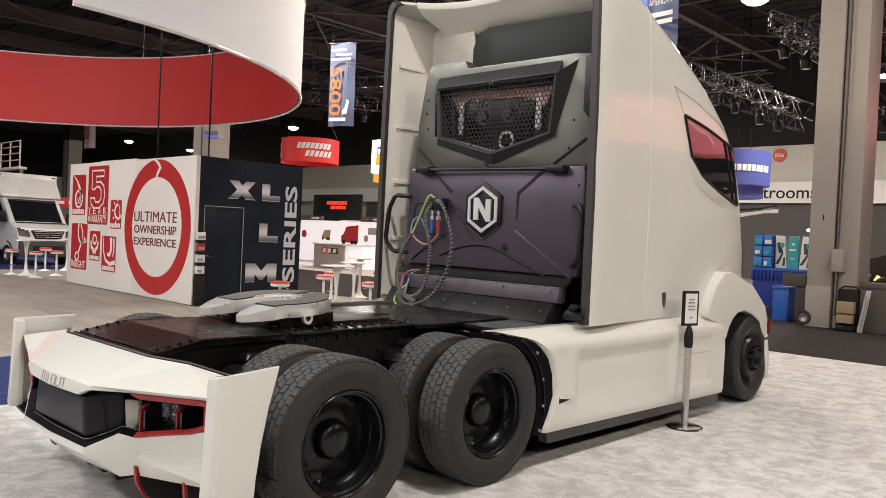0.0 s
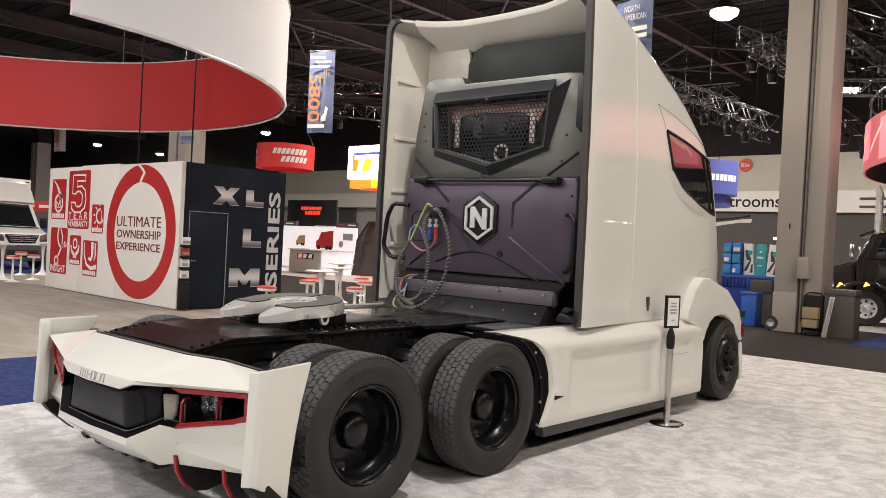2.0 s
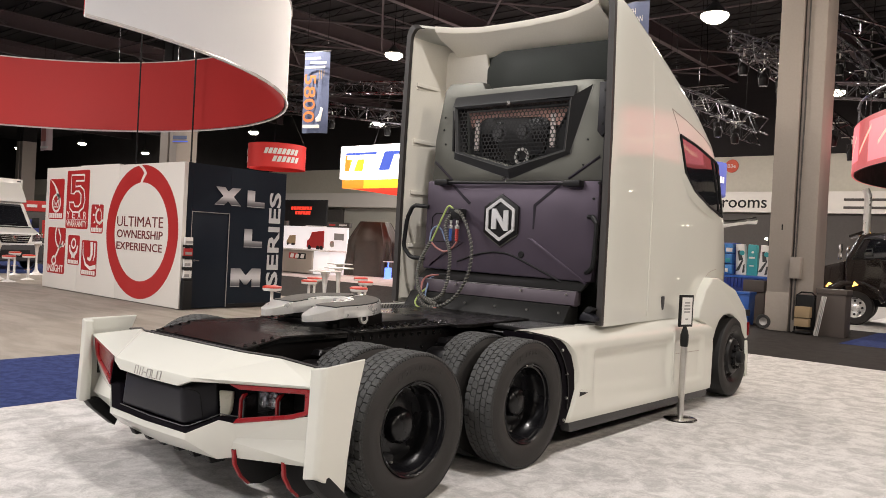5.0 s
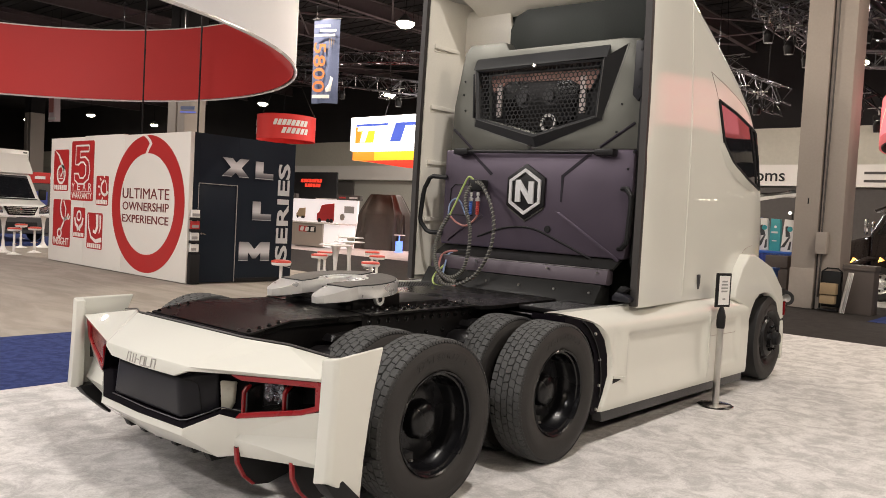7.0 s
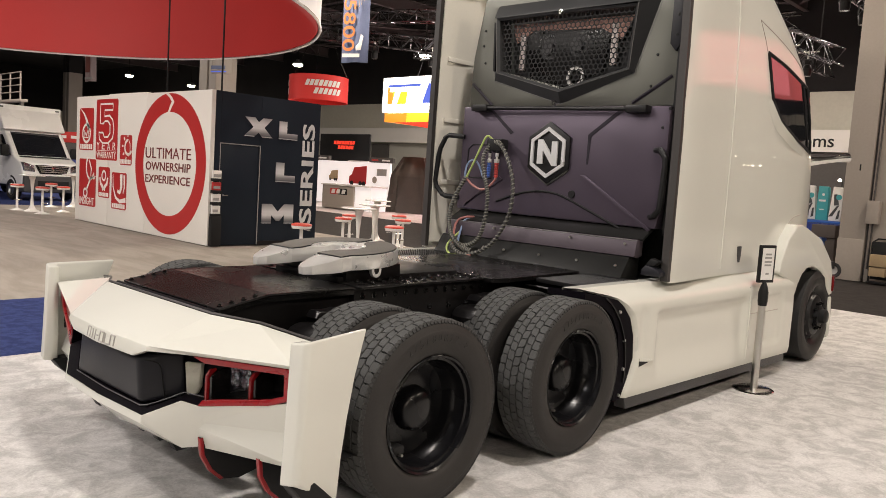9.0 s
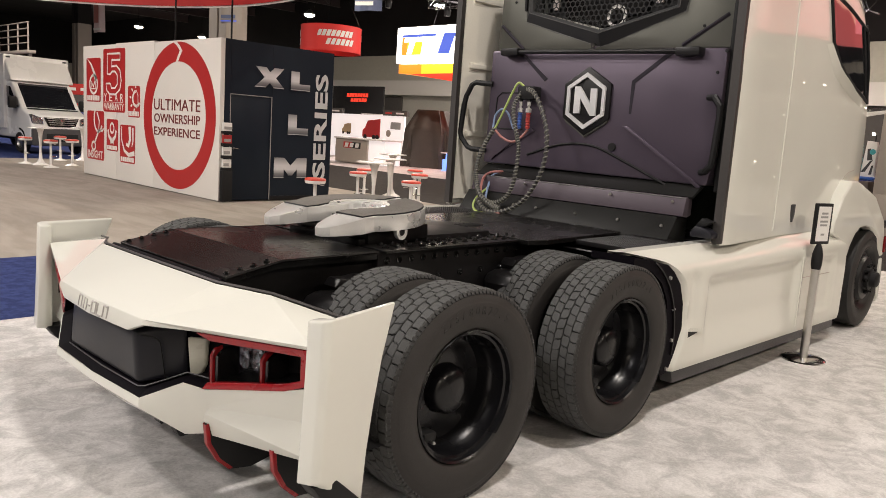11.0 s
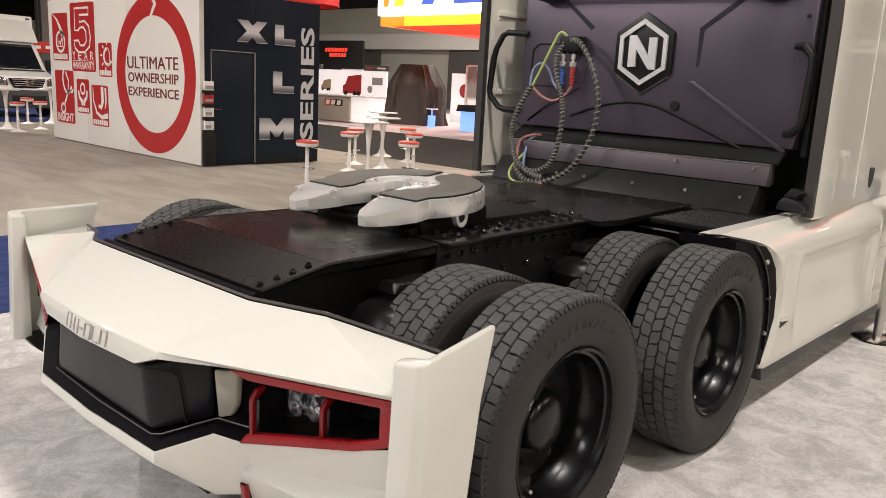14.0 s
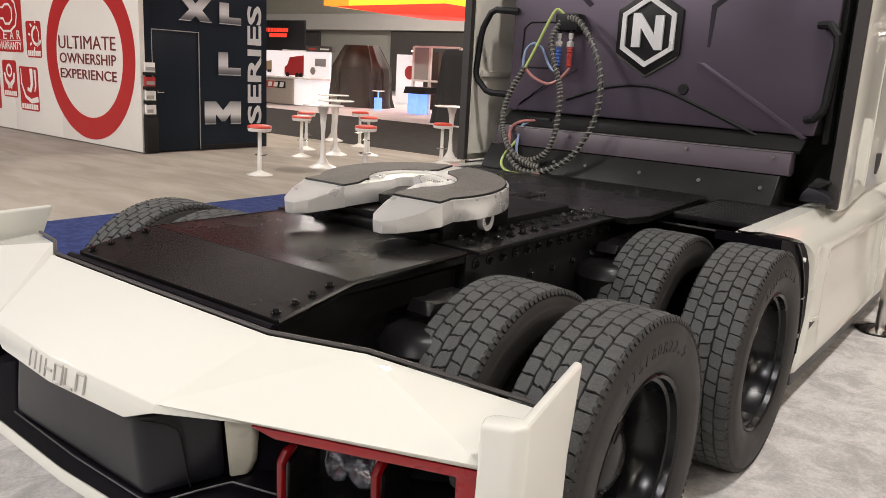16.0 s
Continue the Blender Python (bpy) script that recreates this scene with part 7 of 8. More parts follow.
# ---- lit parts sign over the parts stand ----
lit = thing("lightbox_sign", "lit white box sign with coloured bands, hanging", "hanging sign", pose(-18.6, 20.0, 3.85))
part("box", rounded(box(-3.11, 3.3, 0.0, 3.0, 0.56, 2.04), 0.03), M["sign_glow"], lit, "glowing white box")
part("logo_shape", prism([(-2.76, 1.62), (-2.70, 1.72), (-0.75, 1.72), (-0.80, 1.62)], "y", -0.02, -0.005), M["sign_blue"], lit, "thin blue bar")
part("logo_shape", prism([(-2.76, 0.90), (-2.76, 1.60), (-2.40, 1.60), (-2.45, 0.90)], "y", -0.02, -0.005), M["sign_orange"], lit, "orange block")
part("logo_shape", prism([(-2.44, 0.90), (-2.39, 1.60), (-1.50, 1.60), (-1.62, 0.90)], "y", -0.02, -0.005), M["sign_yellow"], lit, "yellow block")
part("logo_shape", prism([(-0.62, 0.92), (-0.30, 1.72), (2.95, 1.72), (2.95, 0.92)], "y", -0.02, -0.005), M["sign_blue"], lit, "blue patch")
for pts in ([(-2.62, 1.42), (-2.58, 1.60), (-1.45, 1.60), (-1.50, 1.42)], [(-2.45, 0.93), (-2.28, 1.40), (-1.95, 1.40), (-2.15, 0.93)],
            [(-1.30, 0.93), (-1.08, 1.58), (-0.35, 1.58), (-0.62, 0.93)], [(0.05, 0.93), (0.30, 1.58), (1.30, 1.58), (1.05, 0.93)]):
    part("logo_stroke", prism(pts, "y", -0.035, -0.021), M["sign_glow"], lit, "white stroke")
part("band", rounded(prism([(-2.93, 0.52), (-1.55, 0.52), (-1.55, 0.13), (-2.93, 0.15)], "y", 0.02, 2.9), 0.006), M["sign_orange"], lit, "orange band")
part("band", rounded(prism([(-1.545, 0.52), (3.2, 0.52), (3.2, 0.17), (-1.545, 0.135)], "y", 0.02, 2.9), 0.006), M["sign_yellow"], lit, "yellow band")
part("band", rounded(prism([(-2.3, 0.125), (3.2, 0.165), (3.2, -0.25), (0.2, -0.16)], "y", 0.02, 2.9), 0.006), M["sign_red"], lit, "red band")
for x in (-2.6, 2.6):
    part("wire", tube([(x, 1.5, 2.05), (x * 0.4, 1.5, 6.2), (x * 0.4, 1.5, 10.1)], 0.012, 4), M["truss_dark"], lit)

# ---- parts stand: counter, back wall, posters ----
counter = thing("reception_counter", "white reception counter with a small red and black mark", "counter", pose(-23.1, 20.0, 0))
part("front", rounded(box(-1.88, 0.36, -0.5, 0.5, 0.04, 1.08), 0.02), M["column"], counter, "pale grey front")
# end block borrows the glowing panel, its brightness put into the material
part("end_block", rounded(box(0.365, 1.45, -0.42, 0.5, 0.04, 1.08), 0.02), M["lit_panel"], counter, "white end block")
part("edge_panel", rounded(box(-2.12, -1.885, -0.3, 0.4, 0.04, 1.08), 0.01), M["blue_deep"], counter, "blue edge panel")
part("top", rounded(box(-1.95, 1.50, -0.56, 0.56, 1.085, 1.15), 0.012), M["white_plastic"], counter)
part("mark", prism([(-1.28, 0.68), (-0.72, 0.68), (-0.66, 0.95), (-1.28, 0.95)], "y", -0.512, -0.502), M["red_sign"], counter, "red half of the mark")
part("mark", prism([(-0.715, 0.68), (-0.08, 0.68), (-0.08, 0.95), (-0.655, 0.95)], "y", -0.512, -0.502), M["black_plastic"], counter, "black half of the mark")
for x in (-1.20, -0.84, -0.46):
    part("mark_stroke", prism([(x, 0.72), (x + 0.24, 0.72), (x + 0.30, 0.91), (x + 0.06, 0.91)], "y", -0.516, -0.5125), M["paper"], counter)
wall = thing("display_wall", "white display wall with truck pictures and a black header", "display", pose(-29.0, 24.0, 0))
part("panel", rounded(box(-3.5, 3.69, 0, 0.12, 0, 2.29), 0.01), M["lit_panel"], wall, "white panel with a weak glow")
for x0, x1 in ((-3.5, -1.3), (2.1, 3.9)):
    part("header", rounded(box(x0, x1, -0.05, 0.14, 2.295, 2.56), 0.01), M["wall_dark"], wall, "dark header")
for x, w, m in ((-2.2, 0.7, "paper"), (2.3, 0.5, "red_sign"), (3.1, 0.6, "paper")):
    part("header_mark", rounded(box(x, x + w, -0.065, -0.052, 2.38, 2.46), 0.004), M[m], wall)
part("header_line", rounded(box(0.35, 1.95, -0.03, 0.10, 2.295, 2.35), 0.004), M["paper"], wall)


def truck_picture(x, z, sc, material):
    """A flat picture of a lorry, built of simple shapes."""
    bm = prism([(x, z), (x + 0.9 * sc, z), (x + 0.9 * sc, z + 0.62 * sc), (x + 0.25 * sc, z + 0.55 * sc), (x + 0.12 * sc, z + 0.30 * sc), (x, z + 0.24 * sc)], "y", -0.02, -0.004)
    pic = part("picture", bm, M[material], wall, "printed picture of a lorry")
    for u in (0.15, 0.6, 0.78):
        part("picture_wheel", lathe([(0.001, -0.008), (0.09 * sc, -0.008), (0.09 * sc, 0)], 14, "y", (x + u * sc, -0.021, z)), M["black_plastic"], pic)


truck_picture(-1.25, 1.28, 0.85, "cardboard")
truck_picture(0.5, 1.14, 1.55, "decal_red")
part("screen", rounded(box(2.70, 3.45, -0.03, -0.002, 1.62, 1.98), 0.01), M["paper_grey"], wall)
part("round_badge", lathe([(0.001, -0.02), (0.18, -0.02), (0.18, 0.0)], 18, "y", (2.55, -0.001, 1.40)), M["column"], wall)
part("round_badge", lathe([(0.001, -0.02), (0.22, -0.02), (0.22, 0.0)], 18, "y", (-2.9, -0.001, 1.5)), M["decal_red"], wall)
sign2 = thing("black_stand_sign", "black standing sign with red strokes", "sign", pose(-31.0, 26.0, 0))
part("panel", rounded(box(-2.75, 1.76, -0.05, 0.05, 0.0, 3.90), 0.02), M["black_plastic"], sign2)
# strokes use the glowing red print; their brightness is put into the material
for x, z, n in ((-1.43, 3.30, 8), (-1.05, 3.03, 6)):
    for k in range(n):
        part("print_bar", prism([(x + 0.24 * k, z), (x + 0.19 + 0.24 * k, z), (x + 0.22 + 0.24 * k, z + 0.2), (x + 0.03 + 0.24 * k, z + 0.2)], "y", -0.062, -0.052), M["sign_red"], sign2)
side_counter = thing("side_table", "white open side counter beside the display wall", "counter", pose(-25.2, 22.2, 0))
part("top", rounded(box(-0.9, 0.9, -0.4, 0.4, 0.98, 1.05), 0.01), M["white_plastic"], side_counter)
for x in (-0.85, 0.80):
    part("leg_panel", rounded(box(x, x + 0.06, -0.38, 0.38, 0, 0.975), 0.006), M["white_plastic"], side_counter)
part("bag", rounded(box(-0.2, 0.35, -0.2, 0.2, 0.0, 0.28), 0.06), M["black_cloth"], side_counter)


# ---- covered exhibits ----
def covered(name, label, m, levels, folds, material, n=64, seed=0):
    """A tarpaulin hanging over a form: outlines at rising heights, with folds that grow downwards."""
    rnd = random.Random(seed)
    ph = [rnd.uniform(0, 6.28) for _ in range(4)]
    rows = []
    fine = []
    for (z0, a0, b0), (z1, a1, b1) in zip(levels, levels[1:]):
        for k in range(5):
            t = k / 5
            fine.append((z0 + (z1 - z0) * t, a0 + (a1 - a0) * t, b0 + (b1 - b0) * t))
    fine.append(levels[-1])
    for z, a, b in fine:
        down = 1 - z / levels[-1][0]
        row = []
        for k in range(n):
            u = 2 * math.pi * k / n
            c, s = math.cos(u), math.sin(u)
            e = 0.52
            x = a * math.copysign(abs(c) ** e, c)
            y = b * math.copysign(abs(s) ** e, s)
            w = folds * (0.25 + down) * (math.sin(11 * u + ph[0]) + 0.6 * math.sin(23 * u + ph[1] + 2 * z) + 0.4 * math.sin(37 * u + ph[2]))
            row.append((x * (1 + w / max(a, 0.3)), y * (1 + w / max(b, 0.3)), z))
        rows.append(row)
    bm = sheet(rows, close=True)
    bm.verts.ensure_lookup_table()
    bm.faces.new([bm.verts[len(bm.verts) - n + i] for i in range(n)])
    return whole(name, bm, material, label, "covered exhibit", m, smooth=60)


covered("covered_exhibit", "large exhibit under a black-brown tarpaulin", pose(-21.95, 22.7, 0, 0, 0, 20), [(0.0, 1.28, 0.90), (0.35, 1.22, 0.86), (1.45, 1.20, 0.86), (1.70, 1.16, 0.84), (2.42, 0.78, 0.55), (2.60, 0.68, 0.46)], 0.075, M["tarp"], seed=3)
covered("covered_exhibit", "tall exhibit under a black drape by the aisle", pose(-12.9, 18.8, 0), [(0.0, 1.55, 0.85), (1.0, 1.38, 0.75), (2.2, 1.26, 0.66), (2.38, 1.18, 0.6)], 0.03, M["black_cloth"], seed=5)
covered("covered_exhibit", "narrow exhibit under a dark drape", pose(-20.0, 25.6, 0), [(0.0, 0.5, 0.5), (1.4, 0.62, 0.5), (1.55, 0.6, 0.5), (2.5, 0.32, 0.3)], 0.02, M["tarp"], seed=8)
fr = thing("display_rack", "white open display frame", "display", pose(-17.2, 22.0, 0))
for x in (-1.2, -0.35, 1.1):
    part("post", rounded(box(x - 0.05, x + 0.05, -0.05, 0.05, 0, 2.6), 0.008), M["white_plastic"], fr)
for z in (1.25, 2.55):
    part("crossbar", rounded(box(-1.15, 1.05, -0.045, 0.045, z, z + 0.08), 0.008), M["white_plastic"], fr)
part("pane", box(-1.15, -0.4, -0.01, 0.01, 1.33, 2.54), M["paper_grey"], fr)
cube = thing("lit_table", "black table on a glowing blue base", "table", pose(-17.75, 21.6, 0))
part("base", rounded(box(-0.30, 0.22, -0.3, 0.3, 0.0, 0.78), 0.02), M["blue_glow"], cube, "glowing blue base")
part("top", rounded(prism([(-0.42, 0.79), (0.60, 0.79), (0.60, 1.05), (-0.32, 1.05)], "y", -0.45, 0.45), 0.02), M["black_plastic"], cube)
poster = thing("poster_wall", "white poster wall with round machine pictures", "display", pose(-22.0, 27.5, 0))
part("panel", rounded(box(-2.2, 3.6, 0, 0.1, 0, 2.4), 0.01), M["lit_panel"], poster)
for k, (x, m) in enumerate(((-1.3, "decal_red"), (0.3, "cardboard"), (0.95, "paper_grey"), (2.1, "decal_red"), (2.9, "paper_grey"))):
    part("picture", lathe([(0.001, -0.02), (0.2, -0.02), (0.34, -0.012), (0.34, 0.0)], 18, "y", (x, -0.001, 1.55)), M[m], poster)
for x in (-0.9, 1.2):
    s = part("spot_lamp", tube([(x, -0.05, 2.4), (x, -0.15, 2.62), (x, -0.3, 2.6)], 0.02, 6), M["black_plastic"], poster)
    part("bulb", lathe([(0.001, 0.05), (0.05, 0.03), (0.05, -0.03), (0.001, -0.05)], 10, "z", (x, -0.33, 2.58)), M["lamp_face"], s)
for x, y in ((-19.9, 21.6), (-19.2, 23.2)):
    s = thing("display_stool", "dark stool with glowing blue foot on pale carpet", "stool", pose(x, y, 0), "display stools")
    part("seat", lathe([(0.001, 0.8), (0.25, 0.8), (0.26, 0.76), (0.03, 0.74)], 18), M["white_plastic"], s)
    part("foot", lathe([(0.03, 0.74), (0.03, 0.5), (0.16, 0.5), (0.16, 0.05), (0.2, 0.0)], 16), M["blue_glow"], s)


# ---- banners ----
def banner(name, m, w, h, label, number=None, curl=0.06, cloth="banner_blue"):
    t = thing(name, label, "banner", m, "hanging banners")
    rows = [[(x, curl * math.sin(2.2 * x / w * math.pi + 0.7) * (0.3 + (1 - j / 8)), h * j / 8) for x in [w * i / 10 for i in range(11)]] for j in range(9)]
    part("cloth", thick(sheet(rows), 0.004), M[cloth], t, "printed cloth")
    part("pole", tube([(-0.05, 0, h), (w + 0.05, 0, h)], 0.02, 6), M["truss"], t)
    for x in (0.1, w - 0.1):
        part("wire", tube([(x, 0, h), (x, 0, 14.05 - m.translation.z)], 0.008, 4), M["truss_dark"], t)
    return t


b1 = banner("aisle_banner", pose(-17.22, 14.0, 5.42, 0, 0, 22), 1.0, 2.90, "blue hanging aisle banner with orange number", "5800")
lettering("5800", 1.71, 0.46, M["banner_orange"], b1, pose(0.09, -0.10, 2.07, 0, 0, 0) @ pose(0, 0, 0, 0, 90, 0), "orange aisle number", 0.006, 0.01)
part("print_bar", box(0.10, 0.76, -0.11, -0.10, 0.16, 0.28), M["paper"], b1)
part("print_patch", rounded(prism([(0.62, 0.38), (0.80, 0.40), (0.88, 0.85), (0.78, 0.92), (0.72, 0.66), (0.60, 0.50)], "y", -0.11, -0.10), 0.004), M["paper"], b1)
for k, (x0, x1) in enumerate(((0.10, 0.88), (0.30, 0.92), (0.10, 0.70))):
    part("print_bar", box(x0, x1, -0.11, -0.10, 2.28 + 0.16 * k, 2.36 + 0.16 * k), M["paper"], b1)
for x in (0.66, 0.74, 0.84):
    part("print_line", box(x, x + 0.018, -0.11, -0.10, 1.15 + x, 2.2), M["cardboard"], b1)
b2 = banner("aisle_banner", pose(-5.05, 14.0, 5.3, 0, 0, -5), 1.05, 2.72, "blue hanging aisle banner behind the cab roof")
for k, (body) in enumerate(("NORTH", "AMERICAN")):
    lettering(body, 0.42 + 0.2 * k, 0.15, M["paper"], b2, pose(0.32, -0.10, 2.38 - 0.21 * k), "", 0.004)
for k in range(2):
    part("print_bar", box(0.32, 0.98, -0.11, -0.10, 1.88 - 0.18 * k, 1.99 - 0.18 * k), M["paper"], b2)
# cloth patch borrows the lit sign's blue, a glow put into its colour
part("print_patch", box(0.06, 0.26, -0.11, -0.10, 2.2, 2.5), M["sign_blue"], b2)
far_banner = banner("aisle_banner", pose(-50.2, 18.6, 6.62, 0, 0, 10), 1.25, 2.4, "pale pink hanging aisle banner far down the hall", cloth="banner_pale")
part("print_bar", box(0.2, 1.05, -0.11, -0.10, 0.13, 0.27), M["paper"], far_banner)
part("print_patch", box(0.25, 0.75, -0.11, -0.10, 0.6, 2.0), M["hose_pink"], far_banner)
col_banner = banner("aisle_banner", pose(-25.75, 14.0, 5.42, 0, 0, 22), 1.0, 2.6, "pale blue hanging aisle banner before a column", cloth="column")
# blue line on the cloth glows too, with brightness put into its material
part("print_bar", box(0.08, 0.86, -0.11, -0.10, 0.06, 0.10), M["sign_blue"], col_banner)
part("print_bar", box(0.10, 0.80, -0.11, -0.10, 0.18, 0.32), M["banner_blue"], col_banner)

# ---- trusses ----
truss((-31.5, 24.0, 10.1), (-21.5, 24.0, 9.3), 0.55, "truss", 0.035, 0.7)
truss((-30.5, 21.0, 8.9), (-16.5, 22.0, 6.9), 0.60, "truss", 0.04, 0.7)
truss((-10.4, 27.0, 9.2), (-4.5, 24.2, 6.45), 0.55, "truss", 0.026, 0.42)
truss((-9.2, 26.4, 8.0), (-5.0, 25.2, 6.2), 0.5, "truss_dark", 0.026, 0.42)
truss((-4.2, 19.9, 8.45), (-2.5, 20.9, 7.75), 0.5, "truss", 0.024, 0.30)
truss((-4.0, 20.4, 8.1), (-2.4, 20.6, 8.5), 0.42, "truss", 0.022, 0.30)
truss((-3.5, 19.6, 7.9), (-2.8, 21.6, 7.4), 0.42, "truss", 0.022, 0.30)
truss((-2.6, 25.5, 10.2), (1.6, 24.0, 8.0), 0.6, "truss_dark", 0.035, 0.6)
truss((-2.6, 24.5, 7.6), (1.2, 23.0, 6.9), 0.5, "truss", 0.035, 0.5)
truss((-2.9, 25.0, 9.7), (-0.6, 25.2, 7.75), 0.5, "truss", 0.028, 0.4)
truss((-3.0, 25.0, 7.2), (-1.5, 25.3, 5.95), 0.45, "truss_dark", 0.028, 0.4)
truss((-2.3, 26.0, 8.3), (0.4, 25.6, 7.3), 0.45, "truss_dark", 0.028, 0.4)
truss((-30.0, 30.0, 9.0), (-8.0, 30.0, 9.0), 0.6, "truss_dark", 0.04, 0.8)


def moving_head(at):
    t = thing("stage_light", "dark moving stage light clamped to the truss", "stage light", pose(*at), "stage lights")
    part("yoke", tube([(-0.16, 0, 0.1), (-0.16, 0, 0.42), (0.16, 0, 0.42), (0.16, 0, 0.1)], 0.025, 6), M["black_satin"], t)
    part("head", rounded(lathe([(0.001, -0.22), (0.13, -0.22), (0.16, 0.0), (0.10, 0.16), (0.001, 0.18)], 14, "z", (0, 0, 0.08)), 0.008), M["black_satin"], t)
    part("lens", lathe([(0.001, -0.145), (0.11, -0.145)], 14), M["lamp_glass"], t)
    part("hook_bar", tube([(-0.34, 0, 0.66), (0.34, 0, 0.66)], 0.02, 6), M["alu_worn"], t)
    part("clamp", tube([(0, 0, 0.42), (0, 0, 0.70)], 0.03, 6), M["alu_worn"], t)
    return t


for at in ((-3.25, 20.3, 7.15), (-3.8, 20.1, 7.5), (-2.9, 20.9, 6.85), (-8.6, 26.2, 7.46), (-7.6, 25.7, 7.0), (-6.4, 25.1, 6.42), (-5.6, 24.7, 6.08), (-24.0, 21.4, 7.2), (-20.5, 21.7, 6.7), (-2.3, 25.1, 8.35), (-1.5, 25.15, 7.65), (-2.4, 25.1, 5.9), (-1.8, 25.2, 5.4), (-1.0, 25.8, 7.0)):
    moving_head(at)

# ---- far right: restrooms wall, signs, boxes, dark truck ----
wn = thing("restrooms_sign", "black letters on the white band over the passage", "sign", pose(0, 44.19, 0))
lettering("Restrooms", 4.55, 0.72, M["black_plastic"], wn, pose(-15.05, 0, 4.86), "", 0.02, 0.008)
part("round_mark", lathe([(0.001, -0.03), (0.35, -0.03), (0.35, 0)], 20, "y", (-15.65, 0, 5.1)), M["black_plastic"], wn)
for z in (4.93, 5.38):
    part("stripe", rounded(box(-6.3, 6.0, -0.03, 0.0, z - 0.07, z + 0.07), 0.01), M["wall_dark"], wn)
disc = thing("hall_number_sign", "round orange-red hall sign", "sign", pose(-12.95, 44.87, 7.52))
part("disc", lathe([(0.001, -0.06), (0.40, -0.06), (0.42, 0.0)], 28, "y"), M["orange_round"], disc)
lettering("B3e", 0.5, 0.24, M["paper"], disc, pose(-0.25, -0.061, -0.12), "", 0.01)
bs = thing("blue_hanging_sign", "royal blue hanging fabric sign with white strokes", "hanging sign", pose(-9.6, 30.0, 4.45))
part("fabric", thick(sheet([[(1.7 * math.cos(radians(a)), 1.7 * math.sin(radians(a)), z) for z in (0, 0.7, 1.45)] for a in range(-100, 101, 8)]), 0.03), M["navy_fabric"], bs, "royal blue fabric")
part("skirt", thick(sheet([[(1.45 * math.cos(radians(a)), 1.45 * math.sin(radians(a)), z) for z in (-0.5, -0.02)] for a in range(-100, 101, 8)]), 0.03), M["navy_fabric"], bs)
for k in range(9):
    a = -62 + 7 * k
    part("print_bar", sheet([[(1.72 * math.cos(radians(a + d)), 1.72 * math.sin(radians(a + d)), z) for z in (0.55, 0.82)] for d in (0, 5.4)]), M["paper"], bs)
part("wire", tube([(0, 0.8, 1.45), (0.2, 0.4, 9.6)], 0.012, 4), M["truss_dark"], bs)
part("wire", tube([(1.2, -0.6, 1.45), (0.4, 0.2, 9.6)], 0.012, 4), M["truss_dark"], bs)

shelf = thing("goods_stack", "blue slatted table with clear blue boxes and tall printed panels", "display", pose(-2.95, 18.6, 0))
part("table_top", rounded(box(-0.75, 0.80, -0.35, 0.4, 1.20, 1.27), 0.015), M["blue_bin"], shelf, "blue table top")
for k in range(15):
    part("slat", rounded(box(-0.74 + 0.102 * k, -0.665 + 0.102 * k, -0.34, -0.32, 0.93, 1.195), 0.006), M["blue_deep"], shelf)
part("table_leg", rounded(box(-0.72, 0.76, -0.3, 0.36, 0.0, 1.19), 0.02), M["blue_deep"], shelf)
rack_b = part("box_rack", rounded(box(-0.76, -0.22, -0.05, 0.30, 1.275, 2.18), 0.015), M["blue_deep"], shelf, "blue box rack")
for i in range(2):
    for j in range(3):
        c = part("clear_box", rounded(box(-0.74 + 0.255 * i, -0.51 + 0.255 * i, -0.26, -0.055, 1.29 + 0.295 * j, 1.56 + 0.295 * j), 0.02), M["crate"], rack_b, "clear blue box")
        part("box_content", rounded(box(-0.70 + 0.255 * i, -0.62 + 0.255 * i + 0.05 * j, -0.275, -0.261, 1.33 + 0.295 * j, 1.44 + 0.295 * j), 0.005), M["paper" if (i + j) % 2 else "teal"], c)
for x, w, m, lean in ((-0.20, 0.30, "paper", -3), (0.10, 0.30, "teal", 0), (0.41, 0.30, "paper", 3)):
    c = part("printed_panel", rounded(prism([(0, 0), (w, 0), (w * 0.9, 0.78), (w * 0.82, 0.87), (0.02, 0.88)], "y", -0.10, 0.06), 0.012), M[m], shelf, "tall printed panel")
    c.matrix_basis = pose(x, 0.0, 1.274, 0, lean, 0)
    if m == "paper":
        for a, b, d in (((0.05, 0.10), (0.20, 0.42), 0.05), ((0.16, 0.40), (0.10, 0.70), 0.06), ((0.22, 0.05), (0.24, 0.30), 0.035)):
            part("print_stroke", prism([(a[0] - d, a[1]), (a[0] + d, a[1] + 0.02), (b[0] + d * 0.6, b[1]), (b[0] - d * 0.6, b[1] - 0.02)], "y", -0.106, -0.101), M["dark_grey"], c)
        part("print_blob", lathe([(0.001, -0.006), (0.07, -0.006), (0.07, 0)], 14, "y", (0.19, -0.101, 0.62)), M["teal"], c)
    else:
        part("print_bar", box(0.05, 0.22, -0.106, -0.101, 0.48, 0.53), M["paper"], c)
        part("print_bar", box(0.08, 0.20, -0.106, -0.101, 0.26, 0.29), M["paper"], c)
        part("print_blob", lathe([(0.001, -0.006), (0.035, -0.006), (0.035, 0)], 12, "y", (0.15, -0.101, 0.66)), M["paper"], c)
part("case", rounded(box(0.28, 0.85, -0.85, -0.35, 0.86, 1.17), 0.02), M["brown_box"], shelf, "dark carton")
part("case", rounded(box(0.30, 0.85, -0.80, -0.35, 0.0, 0.85), 0.02), M["brown_box"], shelf)
